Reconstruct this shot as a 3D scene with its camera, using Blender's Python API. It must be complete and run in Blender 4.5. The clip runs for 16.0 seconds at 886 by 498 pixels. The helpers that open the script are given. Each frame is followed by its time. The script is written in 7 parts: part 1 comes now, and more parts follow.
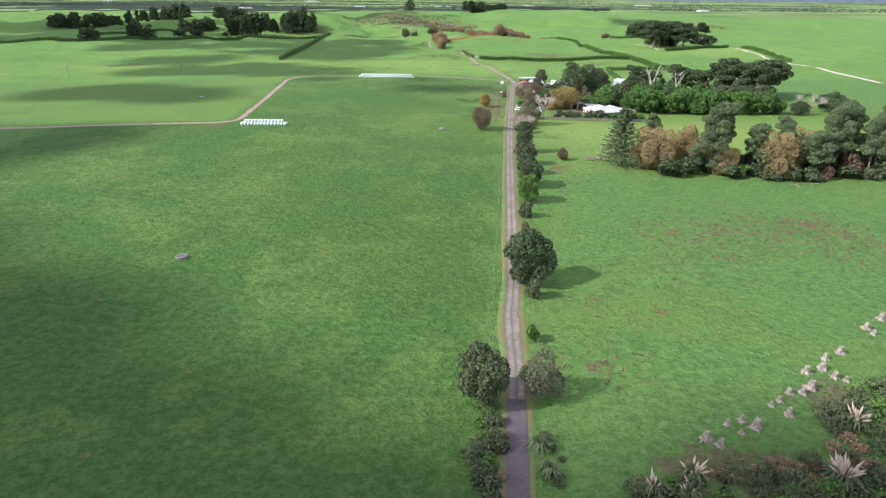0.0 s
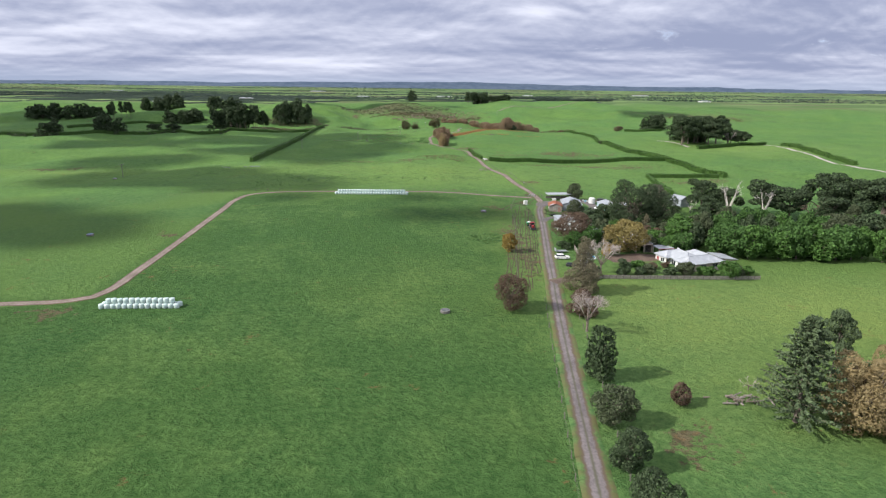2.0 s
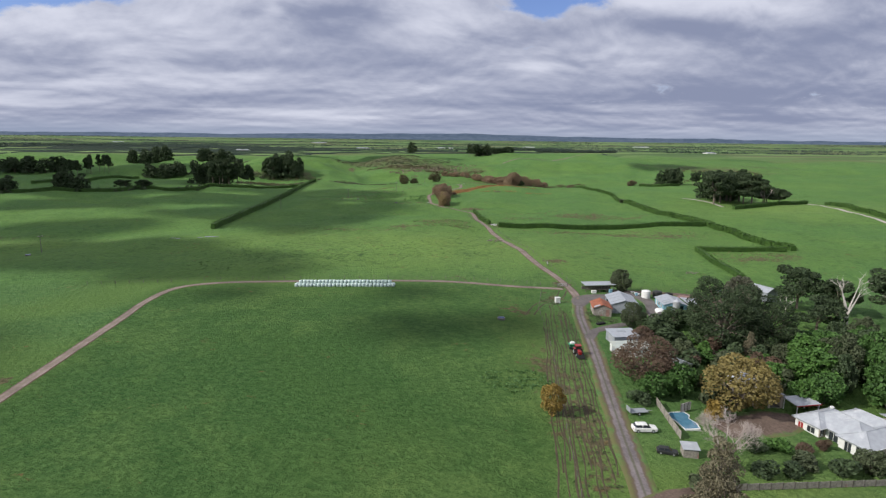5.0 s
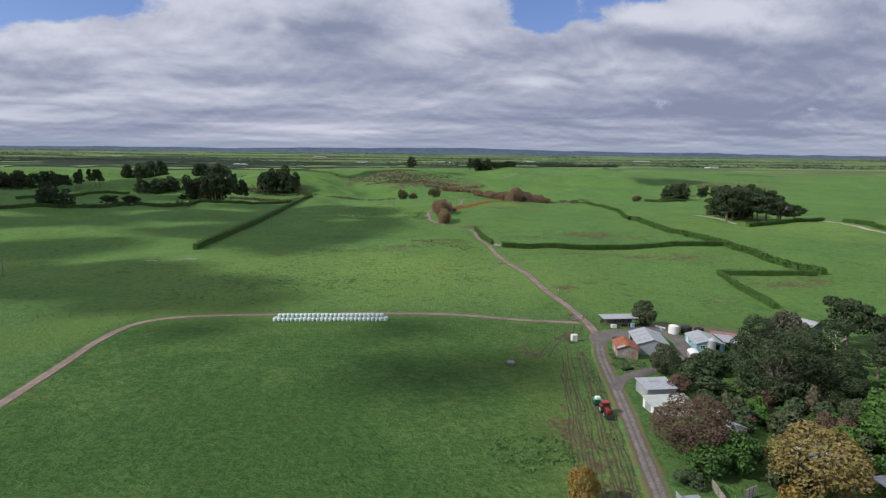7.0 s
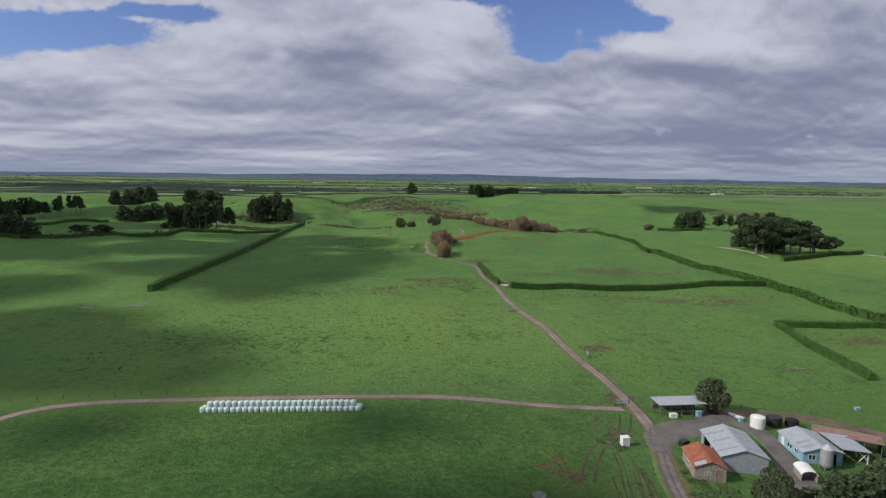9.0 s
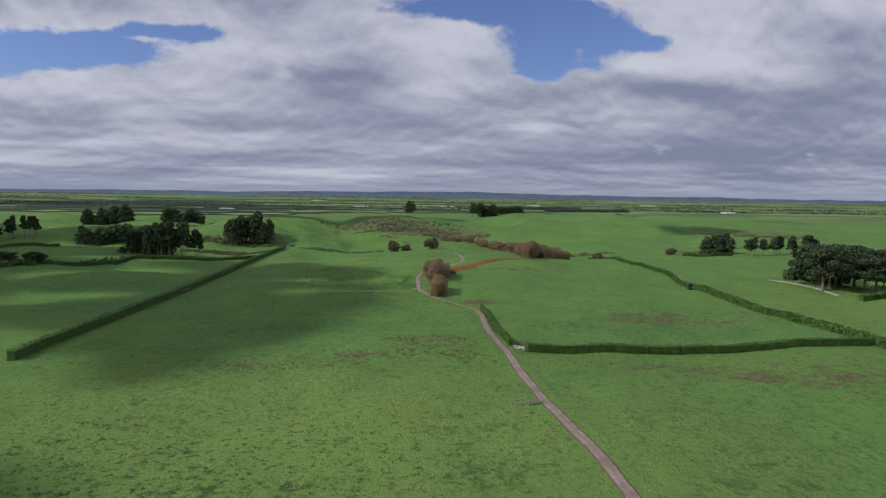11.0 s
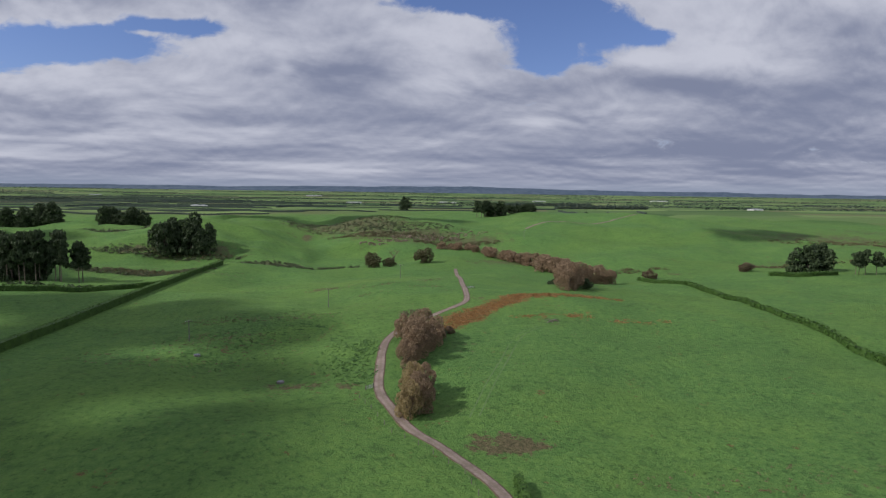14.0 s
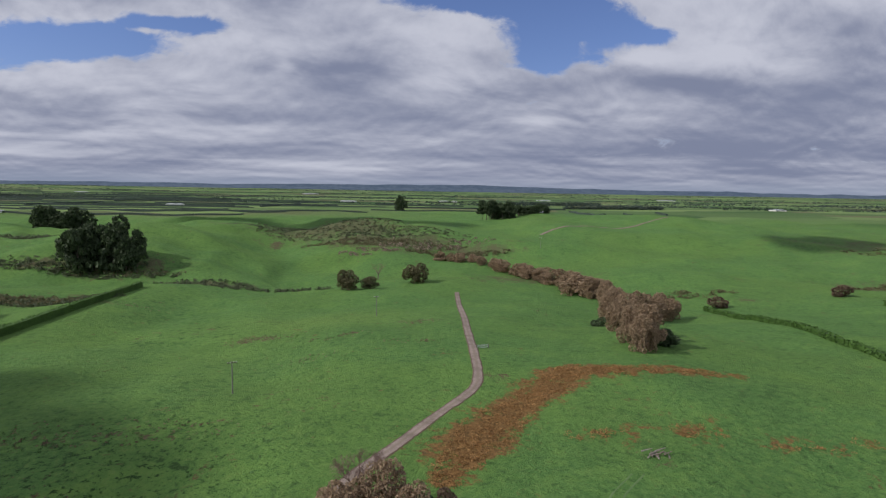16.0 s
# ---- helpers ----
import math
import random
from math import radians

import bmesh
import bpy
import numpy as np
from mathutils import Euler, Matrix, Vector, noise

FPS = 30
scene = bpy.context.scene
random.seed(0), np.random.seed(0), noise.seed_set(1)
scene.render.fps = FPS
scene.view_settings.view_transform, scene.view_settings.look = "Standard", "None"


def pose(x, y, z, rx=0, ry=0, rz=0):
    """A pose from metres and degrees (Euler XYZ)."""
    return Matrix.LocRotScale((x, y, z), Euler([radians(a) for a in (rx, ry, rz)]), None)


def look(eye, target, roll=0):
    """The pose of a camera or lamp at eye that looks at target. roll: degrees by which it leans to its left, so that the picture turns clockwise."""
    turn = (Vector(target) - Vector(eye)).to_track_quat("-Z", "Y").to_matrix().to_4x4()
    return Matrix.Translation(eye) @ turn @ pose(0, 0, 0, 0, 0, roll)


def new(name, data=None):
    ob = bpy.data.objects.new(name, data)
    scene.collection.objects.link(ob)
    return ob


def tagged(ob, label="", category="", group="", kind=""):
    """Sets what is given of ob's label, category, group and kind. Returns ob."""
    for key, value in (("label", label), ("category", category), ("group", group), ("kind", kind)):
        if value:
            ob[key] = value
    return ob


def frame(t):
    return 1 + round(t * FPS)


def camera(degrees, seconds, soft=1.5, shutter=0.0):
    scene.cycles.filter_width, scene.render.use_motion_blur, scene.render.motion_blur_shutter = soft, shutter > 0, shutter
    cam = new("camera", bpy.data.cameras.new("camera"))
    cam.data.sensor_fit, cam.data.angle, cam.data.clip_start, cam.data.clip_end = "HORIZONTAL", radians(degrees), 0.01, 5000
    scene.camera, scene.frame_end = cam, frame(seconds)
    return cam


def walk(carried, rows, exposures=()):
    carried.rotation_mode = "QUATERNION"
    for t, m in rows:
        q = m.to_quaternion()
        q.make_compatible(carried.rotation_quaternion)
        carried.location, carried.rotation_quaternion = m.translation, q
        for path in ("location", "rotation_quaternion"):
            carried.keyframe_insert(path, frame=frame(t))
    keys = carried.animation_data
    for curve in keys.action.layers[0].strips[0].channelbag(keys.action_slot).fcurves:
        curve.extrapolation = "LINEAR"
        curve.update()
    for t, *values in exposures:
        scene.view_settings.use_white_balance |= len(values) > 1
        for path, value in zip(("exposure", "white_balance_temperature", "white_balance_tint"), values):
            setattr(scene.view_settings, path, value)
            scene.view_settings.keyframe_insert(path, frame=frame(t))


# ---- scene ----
cam = camera(74.8, 16.0, 1.3)
METRES, EYE, TILT, LEAN, TURN = 258.0, 20.9, 0.0, 0.0, -4.9
ROWS = [
    (0.0, 0.0, 0.0, 0.0, 0.22, -23.19, -0.51),
    (0.5, 0.0, 0.0069, 0.0001, 0.27, -23.17, -0.53),
    (1.0, 0.0001, 0.026, 0.0006, 0.42, -22.96, -0.53),
    (1.5, -0.0005, 0.0863, 0.0025, 0.69, -19.71, -0.59),
    (2.0, -0.0018, 0.1605, 0.005, 0.41, -15.3, -0.66),
    (2.5, -0.0023, 0.2184, 0.0067, 0.47, -12.29, -0.63),
    (3.0, -0.0022, 0.2448, 0.0073, 0.5, -11.47, -0.62),
    (3.5, -0.0022, 0.2539, 0.0073, 0.51, -11.2, -0.64),
    (4.0, -0.0022, 0.2623, 0.0074, 0.51, -10.96, -0.65),
    (6.5, -0.0023, 0.3054, 0.008, 0.49, -9.57, -0.67),
    (7.0, -0.0023, 0.3169, 0.008, 0.5, -9.13, -0.67),
    (7.5, -0.0021, 0.3317, 0.0082, 0.53, -8.6, -0.71),
    (8.0, -0.0018, 0.3488, 0.0081, 0.56, -8.0, -0.74),
    (8.5, -0.0014, 0.3688, 0.0081, 0.6, -7.33, -0.75),
    (9.0, -0.001, 0.3922, 0.0081, 0.63, -6.59, -0.74),
    (9.5, -0.0008, 0.4184, 0.0081, 0.64, -5.81, -0.74),
    (12.0, 0.0067, 0.6049, 0.0127, 0.84, -4.81, -0.82),
    (12.5, 0.007, 0.6498, 0.0131, 0.85, -4.93, -0.87),
    (13.0, 0.0078, 0.6981, 0.0131, 0.95, -5.13, -0.93),
    (13.5, 0.0079, 0.7501, 0.0135, 0.98, -5.3, -0.85),
    (14.0, 0.0079, 0.8017, 0.0147, 0.93, -5.39, -0.8),
    (14.5, 0.0081, 0.8546, 0.015, 0.9, -5.44, -0.83),
    (15.0, 0.0079, 0.9056, 0.0153, 0.93, -5.51, -0.9),
    (15.5, 0.0076, 0.9549, 0.0151, 0.98, -5.54, -0.95),
    (16.0, 0.0078, 0.9996, 0.0151, 0.99, -5.54, -0.98),
]
walk(cam, [(t, pose(0, 0, EYE, TILT, LEAN, TURN) @ pose(METRES * x, METRES * y, METRES * z, 90 + pitch, roll, yaw)) for t, x, y, z, yaw, pitch, roll in ROWS],
     exposures=[(0.0, 0.86), (1.0, 0.84), (1.6, 0.66), (2.0, 0.32), (2.6, 0.02), (3.5, -0.08), (6.5, -0.16), (9.0, -0.39), (12.0, -0.42), (16.0, -0.42)])

# The place is modelled in real metres; U brings it to the scale of the camera's path.
U = 0.418

# ---- world and sun ----
SUN_EL, SUN_AZ = 36.0, 194.0      # height, and bearing of the sun counter-clockwise from +x
sun_way = Vector((math.cos(radians(SUN_EL)) * math.cos(radians(SUN_AZ)), math.cos(radians(SUN_EL)) * math.sin(radians(SUN_AZ)), math.sin(radians(SUN_EL))))
sun_data = bpy.data.lights.new("sun", "SUN")
sun_data.energy, sun_data.angle, sun_data.color = 5.0, radians(0.53), (1.0, 0.965, 0.90)
sun = new("sun", sun_data)
sun.matrix_world = look(sun_way * 60, (0, 0, 0))


def node(nt, kind, **sets):
    """A node; keywords set attributes, or inputs when they name one (spaces as underscores)."""
    n = nt.nodes.new(kind)
    for key, value in sets.items():
        spot = n.inputs.get(key.replace("_", " ")) if not hasattr(n, key) else None
        if spot is not None:
            spot.default_value = value
        else:
            setattr(n, key, value)
    return n


def math_node(nt, op, a, b=None, clamp=False):
    n = nt.nodes.new("ShaderNodeMath")
    n.operation, n.use_clamp = op, clamp
    for i, v in enumerate((a, b)):
        if v is None:
            continue
        if isinstance(v, (int, float)):
            n.inputs[i].default_value = v
        else:
            nt.links.new(v, n.inputs[i])
    return n.outputs[0]


def ramp(nt, fac, lo, hi):
    """0 below lo, 1 above hi, smooth between."""
    n = nt.nodes.new("ShaderNodeMapRange")
    n.interpolation_type = "SMOOTHSTEP"
    nt.links.new(fac, n.inputs["Value"])
    n.inputs["From Min"].default_value, n.inputs["From Max"].default_value = lo, hi
    return n.outputs["Result"]


def mix_colour(nt, fac, a, b, blend="MIX"):
    n = nt.nodes.new("ShaderNodeMix")
    n.data_type, n.blend_type = "RGBA", blend
    for spot, v in ((n.inputs[0], fac), (n.inputs[6], a), (n.inputs[7], b)):
        if isinstance(v, tuple):
            spot.default_value = (*v, 1) if len(v) == 3 else v
        elif isinstance(v, (int, float)):
            spot.default_value = v
        else:
            nt.links.new(v, spot)
    return n.outputs[2]


def noise_node(nt, vec, scale, detail=4, rough=0.55, distort=0.0):
    n = nt.nodes.new("ShaderNodeTexNoise")
    n.inputs["Scale"].default_value, n.inputs["Detail"].default_value = scale, detail
    n.inputs["Roughness"].default_value, n.inputs["Distortion"].default_value = rough, distort
    nt.links.new(vec, n.inputs["Vector"])
    return n.outputs["Fac"]


world = bpy.data.worlds.new("sky")
scene.world = world
world.use_nodes = True
wt = world.node_tree
wt.nodes.clear()
sky = node(wt, "ShaderNodeTexSky", sky_type="NISHITA", sun_disc=False, sun_elevation=radians(SUN_EL), sun_rotation=radians(90 - SUN_AZ), altitude=100, air_density=1.0, dust_density=0.3, ozone_density=4.0)
gaze = node(wt, "ShaderNodeTexCoord").outputs["Generated"]
split = node(wt, "ShaderNodeSeparateXYZ")
wt.links.new(gaze, split.inputs[0])
sx, sy, sz = split.outputs
# cloud cover, drawn by bearing (u) and height (v) over the horizon
far = math_node(wt, "MAXIMUM", math_node(wt, "ABSOLUTE", sy), 0.15)
su, sv = math_node(wt, "DIVIDE", sx, far), math_node(wt, "DIVIDE", math_node(wt, "MAXIMUM", sz, 0.0), far)
# heaps flatten and crowd together towards the horizon
squeeze = math_node(wt, "MULTIPLY", math_node(wt, "LOGARITHM", math_node(wt, "ADD", sv, 0.045), 2.718), 0.50)


def cloud_place(lift, across=1.0, up=1.0):
    c = node(wt, "ShaderNodeCombineXYZ")
    wt.links.new(math_node(wt, "MULTIPLY", su, across), c.inputs[0])
    wt.links.new(math_node(wt, "MULTIPLY", math_node(wt, "ADD", squeeze, lift), up), c.inputs[1])
    wt.links.new(sy, c.inputs[2])
    return c.outputs[0]


here, above = cloud_place(0.0), cloud_place(0.03)
lump, lump_up = noise_node(wt, here, 5.2, 9, 0.54, 0.25), noise_node(wt, above, 5.2, 9, 0.54, 0.25)
broad = noise_node(wt, here, 2.0, 4, 0.5, 0.2)
wisp = noise_node(wt, here, 17.0, 6, 0.6, 0.4)
# long layers lie one behind another low in the sky
layers = noise_node(wt, cloud_place(0.0, 1.3, 2.0), 2.7, 6, 0.50, 0.5)
sheets = noise_node(wt, cloud_place(0.31, 1.2, 2.8), 3.6, 5, 0.50, 0.5)


def gap(u, v, ru, rv):
    """A soft oval of the sky about the bearing u and height v."""
    a = math_node(wt, "POWER", math_node(wt, "ABSOLUTE", math_node(wt, "DIVIDE", math_node(wt, "SUBTRACT", su, u), ru)), 2)
    b = math_node(wt, "POWER", math_node(wt, "ABSOLUTE", math_node(wt, "DIVIDE", math_node(wt, "SUBTRACT", sv, v), rv)), 2)
    return math_node(wt, "EXPONENT", math_node(wt, "MULTIPLY", math_node(wt, "ADD", a, b), -1.0))


# rifts of blue in the deck
rifts = gap(-0.66, 0.228, 0.19, 0.034)
for u, v, ru, rv in ((-0.49, 0.234, 0.11, 0.030), (-0.37, 0.266, 0.09, 0.016), (0.25, 0.270, 0.095, 0.052), (0.13, 0.320, 0.15, 0.024), (0.33, 0.300, 0.09, 0.040), (0.42, 0.274, 0.07, 0.018), (0.24, 0.225, 0.04, 0.022)):
    rifts = math_node(wt, "ADD", rifts, gap(u, v, ru, rv))
rifts = math_node(wt, "SUBTRACT", rifts, math_node(wt, "MULTIPLY", gap(-0.42, 0.255, 0.035, 0.006), 0.5))
rifts = math_node(wt, "SUBTRACT", rifts, math_node(wt, "MULTIPLY", gap(0.305, 0.262, 0.016, 0.010), 0.45))
cover = math_node(wt, "ADD", math_node(wt, "MULTIPLY", math_node(wt, "SUBTRACT", lump, 0.5), 1.25), 0.62)
cover = math_node(wt, "ADD", cover, math_node(wt, "MULTIPLY", math_node(wt, "SUBTRACT", wisp, 0.5), 0.95))
cover = math_node(wt, "SUBTRACT", cover, math_node(wt, "MULTIPLY", math_node(wt, "MINIMUM", rifts, 1.15), 0.80))
cloud = ramp(wt, cover, 0.02, 0.36)
# tops catch the sun, undersides are grey
lit = math_node(wt, "MULTIPLY", math_node(wt, "SUBTRACT", lump, lump_up), 1.9)
lit = math_node(wt, "ADD", lit, math_node(wt, "MULTIPLY", math_node(wt, "SUBTRACT", 0.5, broad), 0.8))
lit = math_node(wt, "ADD", lit, math_node(wt, "MULTIPLY", math_node(wt, "SUBTRACT", layers, 0.5), 0.95))
lit = math_node(wt, "ADD", lit, math_node(wt, "MULTIPLY", math_node(wt, "MULTIPLY", math_node(wt, "SUBTRACT", sheets, 0.5), ramp(wt, sv, 0.20, 0.06)), 0.8))
lit = math_node(wt, "ADD", lit, math_node(wt, "MULTIPLY", math_node(wt, "SUBTRACT", sv, 0.13), 1.3))
for u, v, ru, rv, k in (
        (-0.53, 0.180, 0.22, 0.020, 0.38), (-0.29, 0.235, 0.14, 0.032, 0.38), (-0.20, 0.205, 0.018, 0.014, 0.45), (-0.08, 0.200, 0.08, 0.032, -0.42),
        (0.04, 0.185, 0.08, 0.026, 0.22), (0.08, 0.250, 0.07, 0.035, 0.25), (0.42, 0.238, 0.065, 0.015, 0.85), (0.56, 0.246, 0.065, 0.018, 0.65), (0.49, 0.196, 0.17, 0.014, -0.42),
        (0.80, 0.310, 0.15, 0.035, -0.45), (-0.60, 0.305, 0.25, 0.018, -0.25), (-0.20, 0.120, 0.28, 0.016, -0.30), (0.24, 0.125, 0.05, 0.008, 0.45), (0.50, 0.085, 0.32, 0.020, -0.28),
        (-0.40, 0.085, 0.30, 0.011, 0.26), (-0.10, 0.038, 0.10, 0.006, 0.35), (-0.60, 0.056, 0.13, 0.012, 0.30), (0.0, 0.062, 0.22, 0.010, -0.15), (0.30, 0.150, 0.22, 0.016, 0.16), (0.66, 0.16, 0.30, 0.10, -0.30)):
    lit = math_node(wt, "ADD", lit, math_node(wt, "MULTIPLY", gap(u, v, ru, rv), k))
shade = ramp(wt, lit, 0.66, -0.56)
cloud_colour = mix_colour(wt, shade, (0.73, 0.755, 0.88), (0.275, 0.312, 0.455))
rim = ramp(wt, cover, 0.42, 0.16)
cloud_colour = mix_colour(wt, math_node(wt, "MULTIPLY", rim, 0.35), cloud_colour, (0.74, 0.76, 0.83))
mist = ramp(wt, sz, 0.035, 0.0)
cloud_colour = mix_colour(wt, math_node(wt, "MULTIPLY", mist, 0.80), cloud_colour, (0.36, 0.42, 0.56))
clear = node(wt, "ShaderNodeBackground", Strength=0.145)
wt.links.new(mix_colour(wt, 1.0, sky.outputs[0], (0.80, 0.76, 0.96), "MULTIPLY"), clear.inputs["Color"])
clouds = node(wt, "ShaderNodeBackground", Strength=1.0)
wt.links.new(cloud_colour, clouds.inputs["Color"])
both = node(wt, "ShaderNodeMixShader")
wt.links.new(cloud, both.inputs[0])
wt.links.new(clear.outputs[0], both.inputs[1])
wt.links.new(clouds.outputs[0], both.inputs[2])
wt.links.new(both.outputs[0], node(wt, "ShaderNodeOutputWorld").inputs["Surface"])


# ---- materials ----
def blank(name):
    m = bpy.data.materials.new(name)
    m.use_nodes = True
    nt = m.node_tree
    bsdf = next(n for n in nt.nodes if n.type == "BSDF_PRINCIPLED")
    return m, nt, bsdf


def ground_place(nt):
    """Position on the land in real metres."""
    geo = node(nt, "ShaderNodeNewGeometry")
    n = node(nt, "ShaderNodeVectorMath", operation="SCALE")
    nt.links.new(geo.outputs["Position"], n.inputs[0])
    n.inputs["Scale"].default_value = 1 / U
    return n.outputs[0]


def surf(name, a, b, scale=1.0, rough=0.8, metal=0.0, bump=0.0, stain=None, stain_scale=0.3, stain_lo=0.55, island=0.0, see=0.0, spec=0.3):
    """A surface of two tones with grain at scale (per metre), stains at a larger scale, and bump."""
    m, nt, bsdf = blank(name)
    vec = node(nt, "ShaderNodeTexCoord").outputs["Object"]
    s = node(nt, "ShaderNodeVectorMath", operation="SCALE")
    nt.links.new(vec, s.inputs[0])
    s.inputs["Scale"].default_value = 1 / U
    vec = s.outputs[0]
    grain = noise_node(nt, vec, scale, 5, 0.6)
    col = mix_colour(nt, ramp(nt, grain, 0.3, 0.7), a, b)
    if island:
        geo = node(nt, "ShaderNodeNewGeometry")
        col = mix_colour(nt, math_node(nt, "MULTIPLY", geo.outputs["Random Per Island"], island), col, tuple(min(1, v * 1.9) for v in b))
    if stain:
        blot = noise_node(nt, vec, stain_scale, 5, 0.65, 0.4)
        col = mix_colour(nt, ramp(nt, blot, stain_lo, stain_lo + 0.15), col, stain)
    nt.links.new(col, bsdf.inputs["Base Color"])
    bsdf.inputs["Roughness"].default_value, bsdf.inputs["Metallic"].default_value = rough, metal
    bsdf.inputs["Specular IOR Level"].default_value = spec
    if bump:
        bn = node(nt, "ShaderNodeBump", Strength=bump, Distance=0.03 * U)
        nt.links.new(grain, bn.inputs["Height"])
        nt.links.new(bn.outputs[0], bsdf.inputs["Normal"])
    if see:
        tr = node(nt, "ShaderNodeBsdfTranslucent")
        nt.links.new(col, tr.inputs["Color"])
        ms = node(nt, "ShaderNodeMixShader")
        ms.inputs[0].default_value = see
        out = next(n for n in nt.nodes if n.type == "OUTPUT_MATERIAL")
        nt.links.new(bsdf.outputs[0], ms.inputs[1])
        nt.links.new(tr.outputs[0], ms.inputs[2])
        nt.links.new(ms.outputs[0], out.inputs["Surface"])
    return m


def leaf(name, a, b, island=0.5, see=0.25):
    return surf(name, a, b, 0.35, 0.65, island=island, see=see, spec=0.25)


GRASS = ((0.051, 0.114, 0.034), (0.099, 0.180, 0.059))


def grass_colours(nt, vec):
    """The pasture's colour: tufts, patches, and tints of whole paddocks."""
    squash = node(nt, "ShaderNodeMapping")
    squash.inputs["Scale"].default_value = (0.8, 1.0, 1.0)
    nt.links.new(vec, squash.inputs["Vector"])
    tuft = noise_node(nt, squash.outputs[0], 0.85, 6, 0.72, 0.0)
    patch = noise_node(nt, vec, 0.11, 7, 0.68, 0.3)
    broad = noise_node(nt, vec, 0.011, 3, 0.5, 0.6)
    col = mix_colour(nt, ramp(nt, tuft, 0.34, 0.66), *GRASS)
    col = mix_colour(nt, math_node(nt, "MULTIPLY", ramp(nt, patch, 0.45, 0.75), 0.4), col, (0.110, 0.196, 0.048))
    col = mix_colour(nt, math_node(nt, "MULTIPLY", ramp(nt, patch, 0.45, 0.25), 0.22), col, (0.024, 0.078, 0.018))
    col = mix_colour(nt, math_node(nt, "MULTIPLY", ramp(nt, broad, 0.42, 0.62), 0.55), col, (0.106, 0.174, 0.042))
    blade = noise_node(nt, vec, 2.1, 4, 0.75)
    col = mix_colour(nt, math_node(nt, "MULTIPLY", ramp(nt, blade, 0.52, 0.36), 0.45), col, (0.022, 0.062, 0.016))
    return col, math_node(nt, "ADD", math_node(nt, "MULTIPLY", tuft, 0.6), math_node(nt, "MULTIPLY", blade, 0.4)), patch


def pasture():
    m, nt, bsdf = blank("pasture")
    vec = ground_place(nt)
    col, tuft, patch = grass_colours(nt, vec)
    weed = noise_node(nt, vec, 0.45, 6, 0.75, 0.5)
    drift = noise_node(nt, vec, 0.09, 5, 0.65, 0.6)
    weeds = math_node(nt, "ADD", math_node(nt, "MULTIPLY", math_node(nt, "SUBTRACT", weed, 0.5), 1.7), math_node(nt, "MULTIPLY", math_node(nt, "SUBTRACT", drift, 0.5), 1.3))
    clod = noise_node(nt, vec, 1.1, 4, 0.7, 0.3)

    def mark(attribute):
        return node(nt, "ShaderNodeAttribute", attribute_name=attribute).outputs["Fac"]

    # deep green of lush turf, with some cloud shade put into the colour
    col = mix_colour(nt, math_node(nt, "MULTIPLY", mark("lush_shaded"), 0.75), col, mix_colour(nt, math_node(nt, "MULTIPLY", ramp(nt, math_node(nt, "ADD", math_node(nt, "MULTIPLY", patch, 0.45), math_node(nt, "MULTIPLY", noise_node(nt, vec, 0.020, 4, 0.55, 0.8), 0.55)), 0.47, 0.60), 0.75), mix_colour(nt, ramp(nt, tuft, 0.40, 0.60), (0.024, 0.066, 0.016), (0.053, 0.112, 0.031)), mix_colour(nt, ramp(nt, tuft, 0.40, 0.60), (0.044, 0.094, 0.024), (0.104, 0.168, 0.050))))
    # yellow dry turf; brightness of sunlit ground is put into it too
    dry_sunlit = math_node(nt, "MULTIPLY", mark("dry_sunlit"), math_node(nt, "ADD", math_node(nt, "MULTIPLY", tuft, 1.1), math_node(nt, "MULTIPLY", weeds, 0.5)), True)
    col = mix_colour(nt, dry_sunlit, col, (0.205, 0.262, 0.070))
    # paddocks past the cross track: sunlit brightness put into the colour, then uneven grazing: tussocks, pugged
    # hollows, thin turf
    rough = mark("rough")
    # lightens the whole stretch to stand in for stronger sun
    col = mix_colour(nt, math_node(nt, "MULTIPLY", rough, 0.42, True), col, (0.104, 0.220, 0.056))
    mottle = noise_node(nt, vec, 0.30, 8, 0.74, 0.5)
    sweep = noise_node(nt, vec, 0.035, 5, 0.6, 0.8)
    col = mix_colour(nt, math_node(nt, "MULTIPLY", math_node(nt, "MULTIPLY", ramp(nt, math_node(nt, "ADD", math_node(nt, "MULTIPLY", mottle, 0.6), math_node(nt, "MULTIPLY", sweep, 0.4)), 0.49, 0.60), rough), 0.60, True), col, (0.136, 0.238, 0.058))
    col = mix_colour(nt, math_node(nt, "MULTIPLY", math_node(nt, "MULTIPLY", ramp(nt, math_node(nt, "ADD", math_node(nt, "MULTIPLY", mottle, 0.7), math_node(nt, "MULTIPLY", sweep, 0.3)), 0.47, 0.39), rough), 0.75, True), col, (0.034, 0.070, 0.024))
    speck = noise_node(nt, vec, 0.62, 4, 0.78, 0.2)
    col = mix_colour(nt, math_node(nt, "MULTIPLY", math_node(nt, "MULTIPLY", ramp(nt, speck, 0.545, 0.63), rough), 0.8, True), col, (0.026, 0.058, 0.018))
    col = mix_colour(nt, math_node(nt, "MULTIPLY", math_node(nt, "MULTIPLY", ramp(nt, speck, 0.44, 0.36), rough), 0.55, True), col, (0.150, 0.225, 0.066))
    thin = ramp(nt, math_node(nt, "ADD", math_node(nt, "MULTIPLY", rough, 0.10), weeds), 0.34, 0.46)
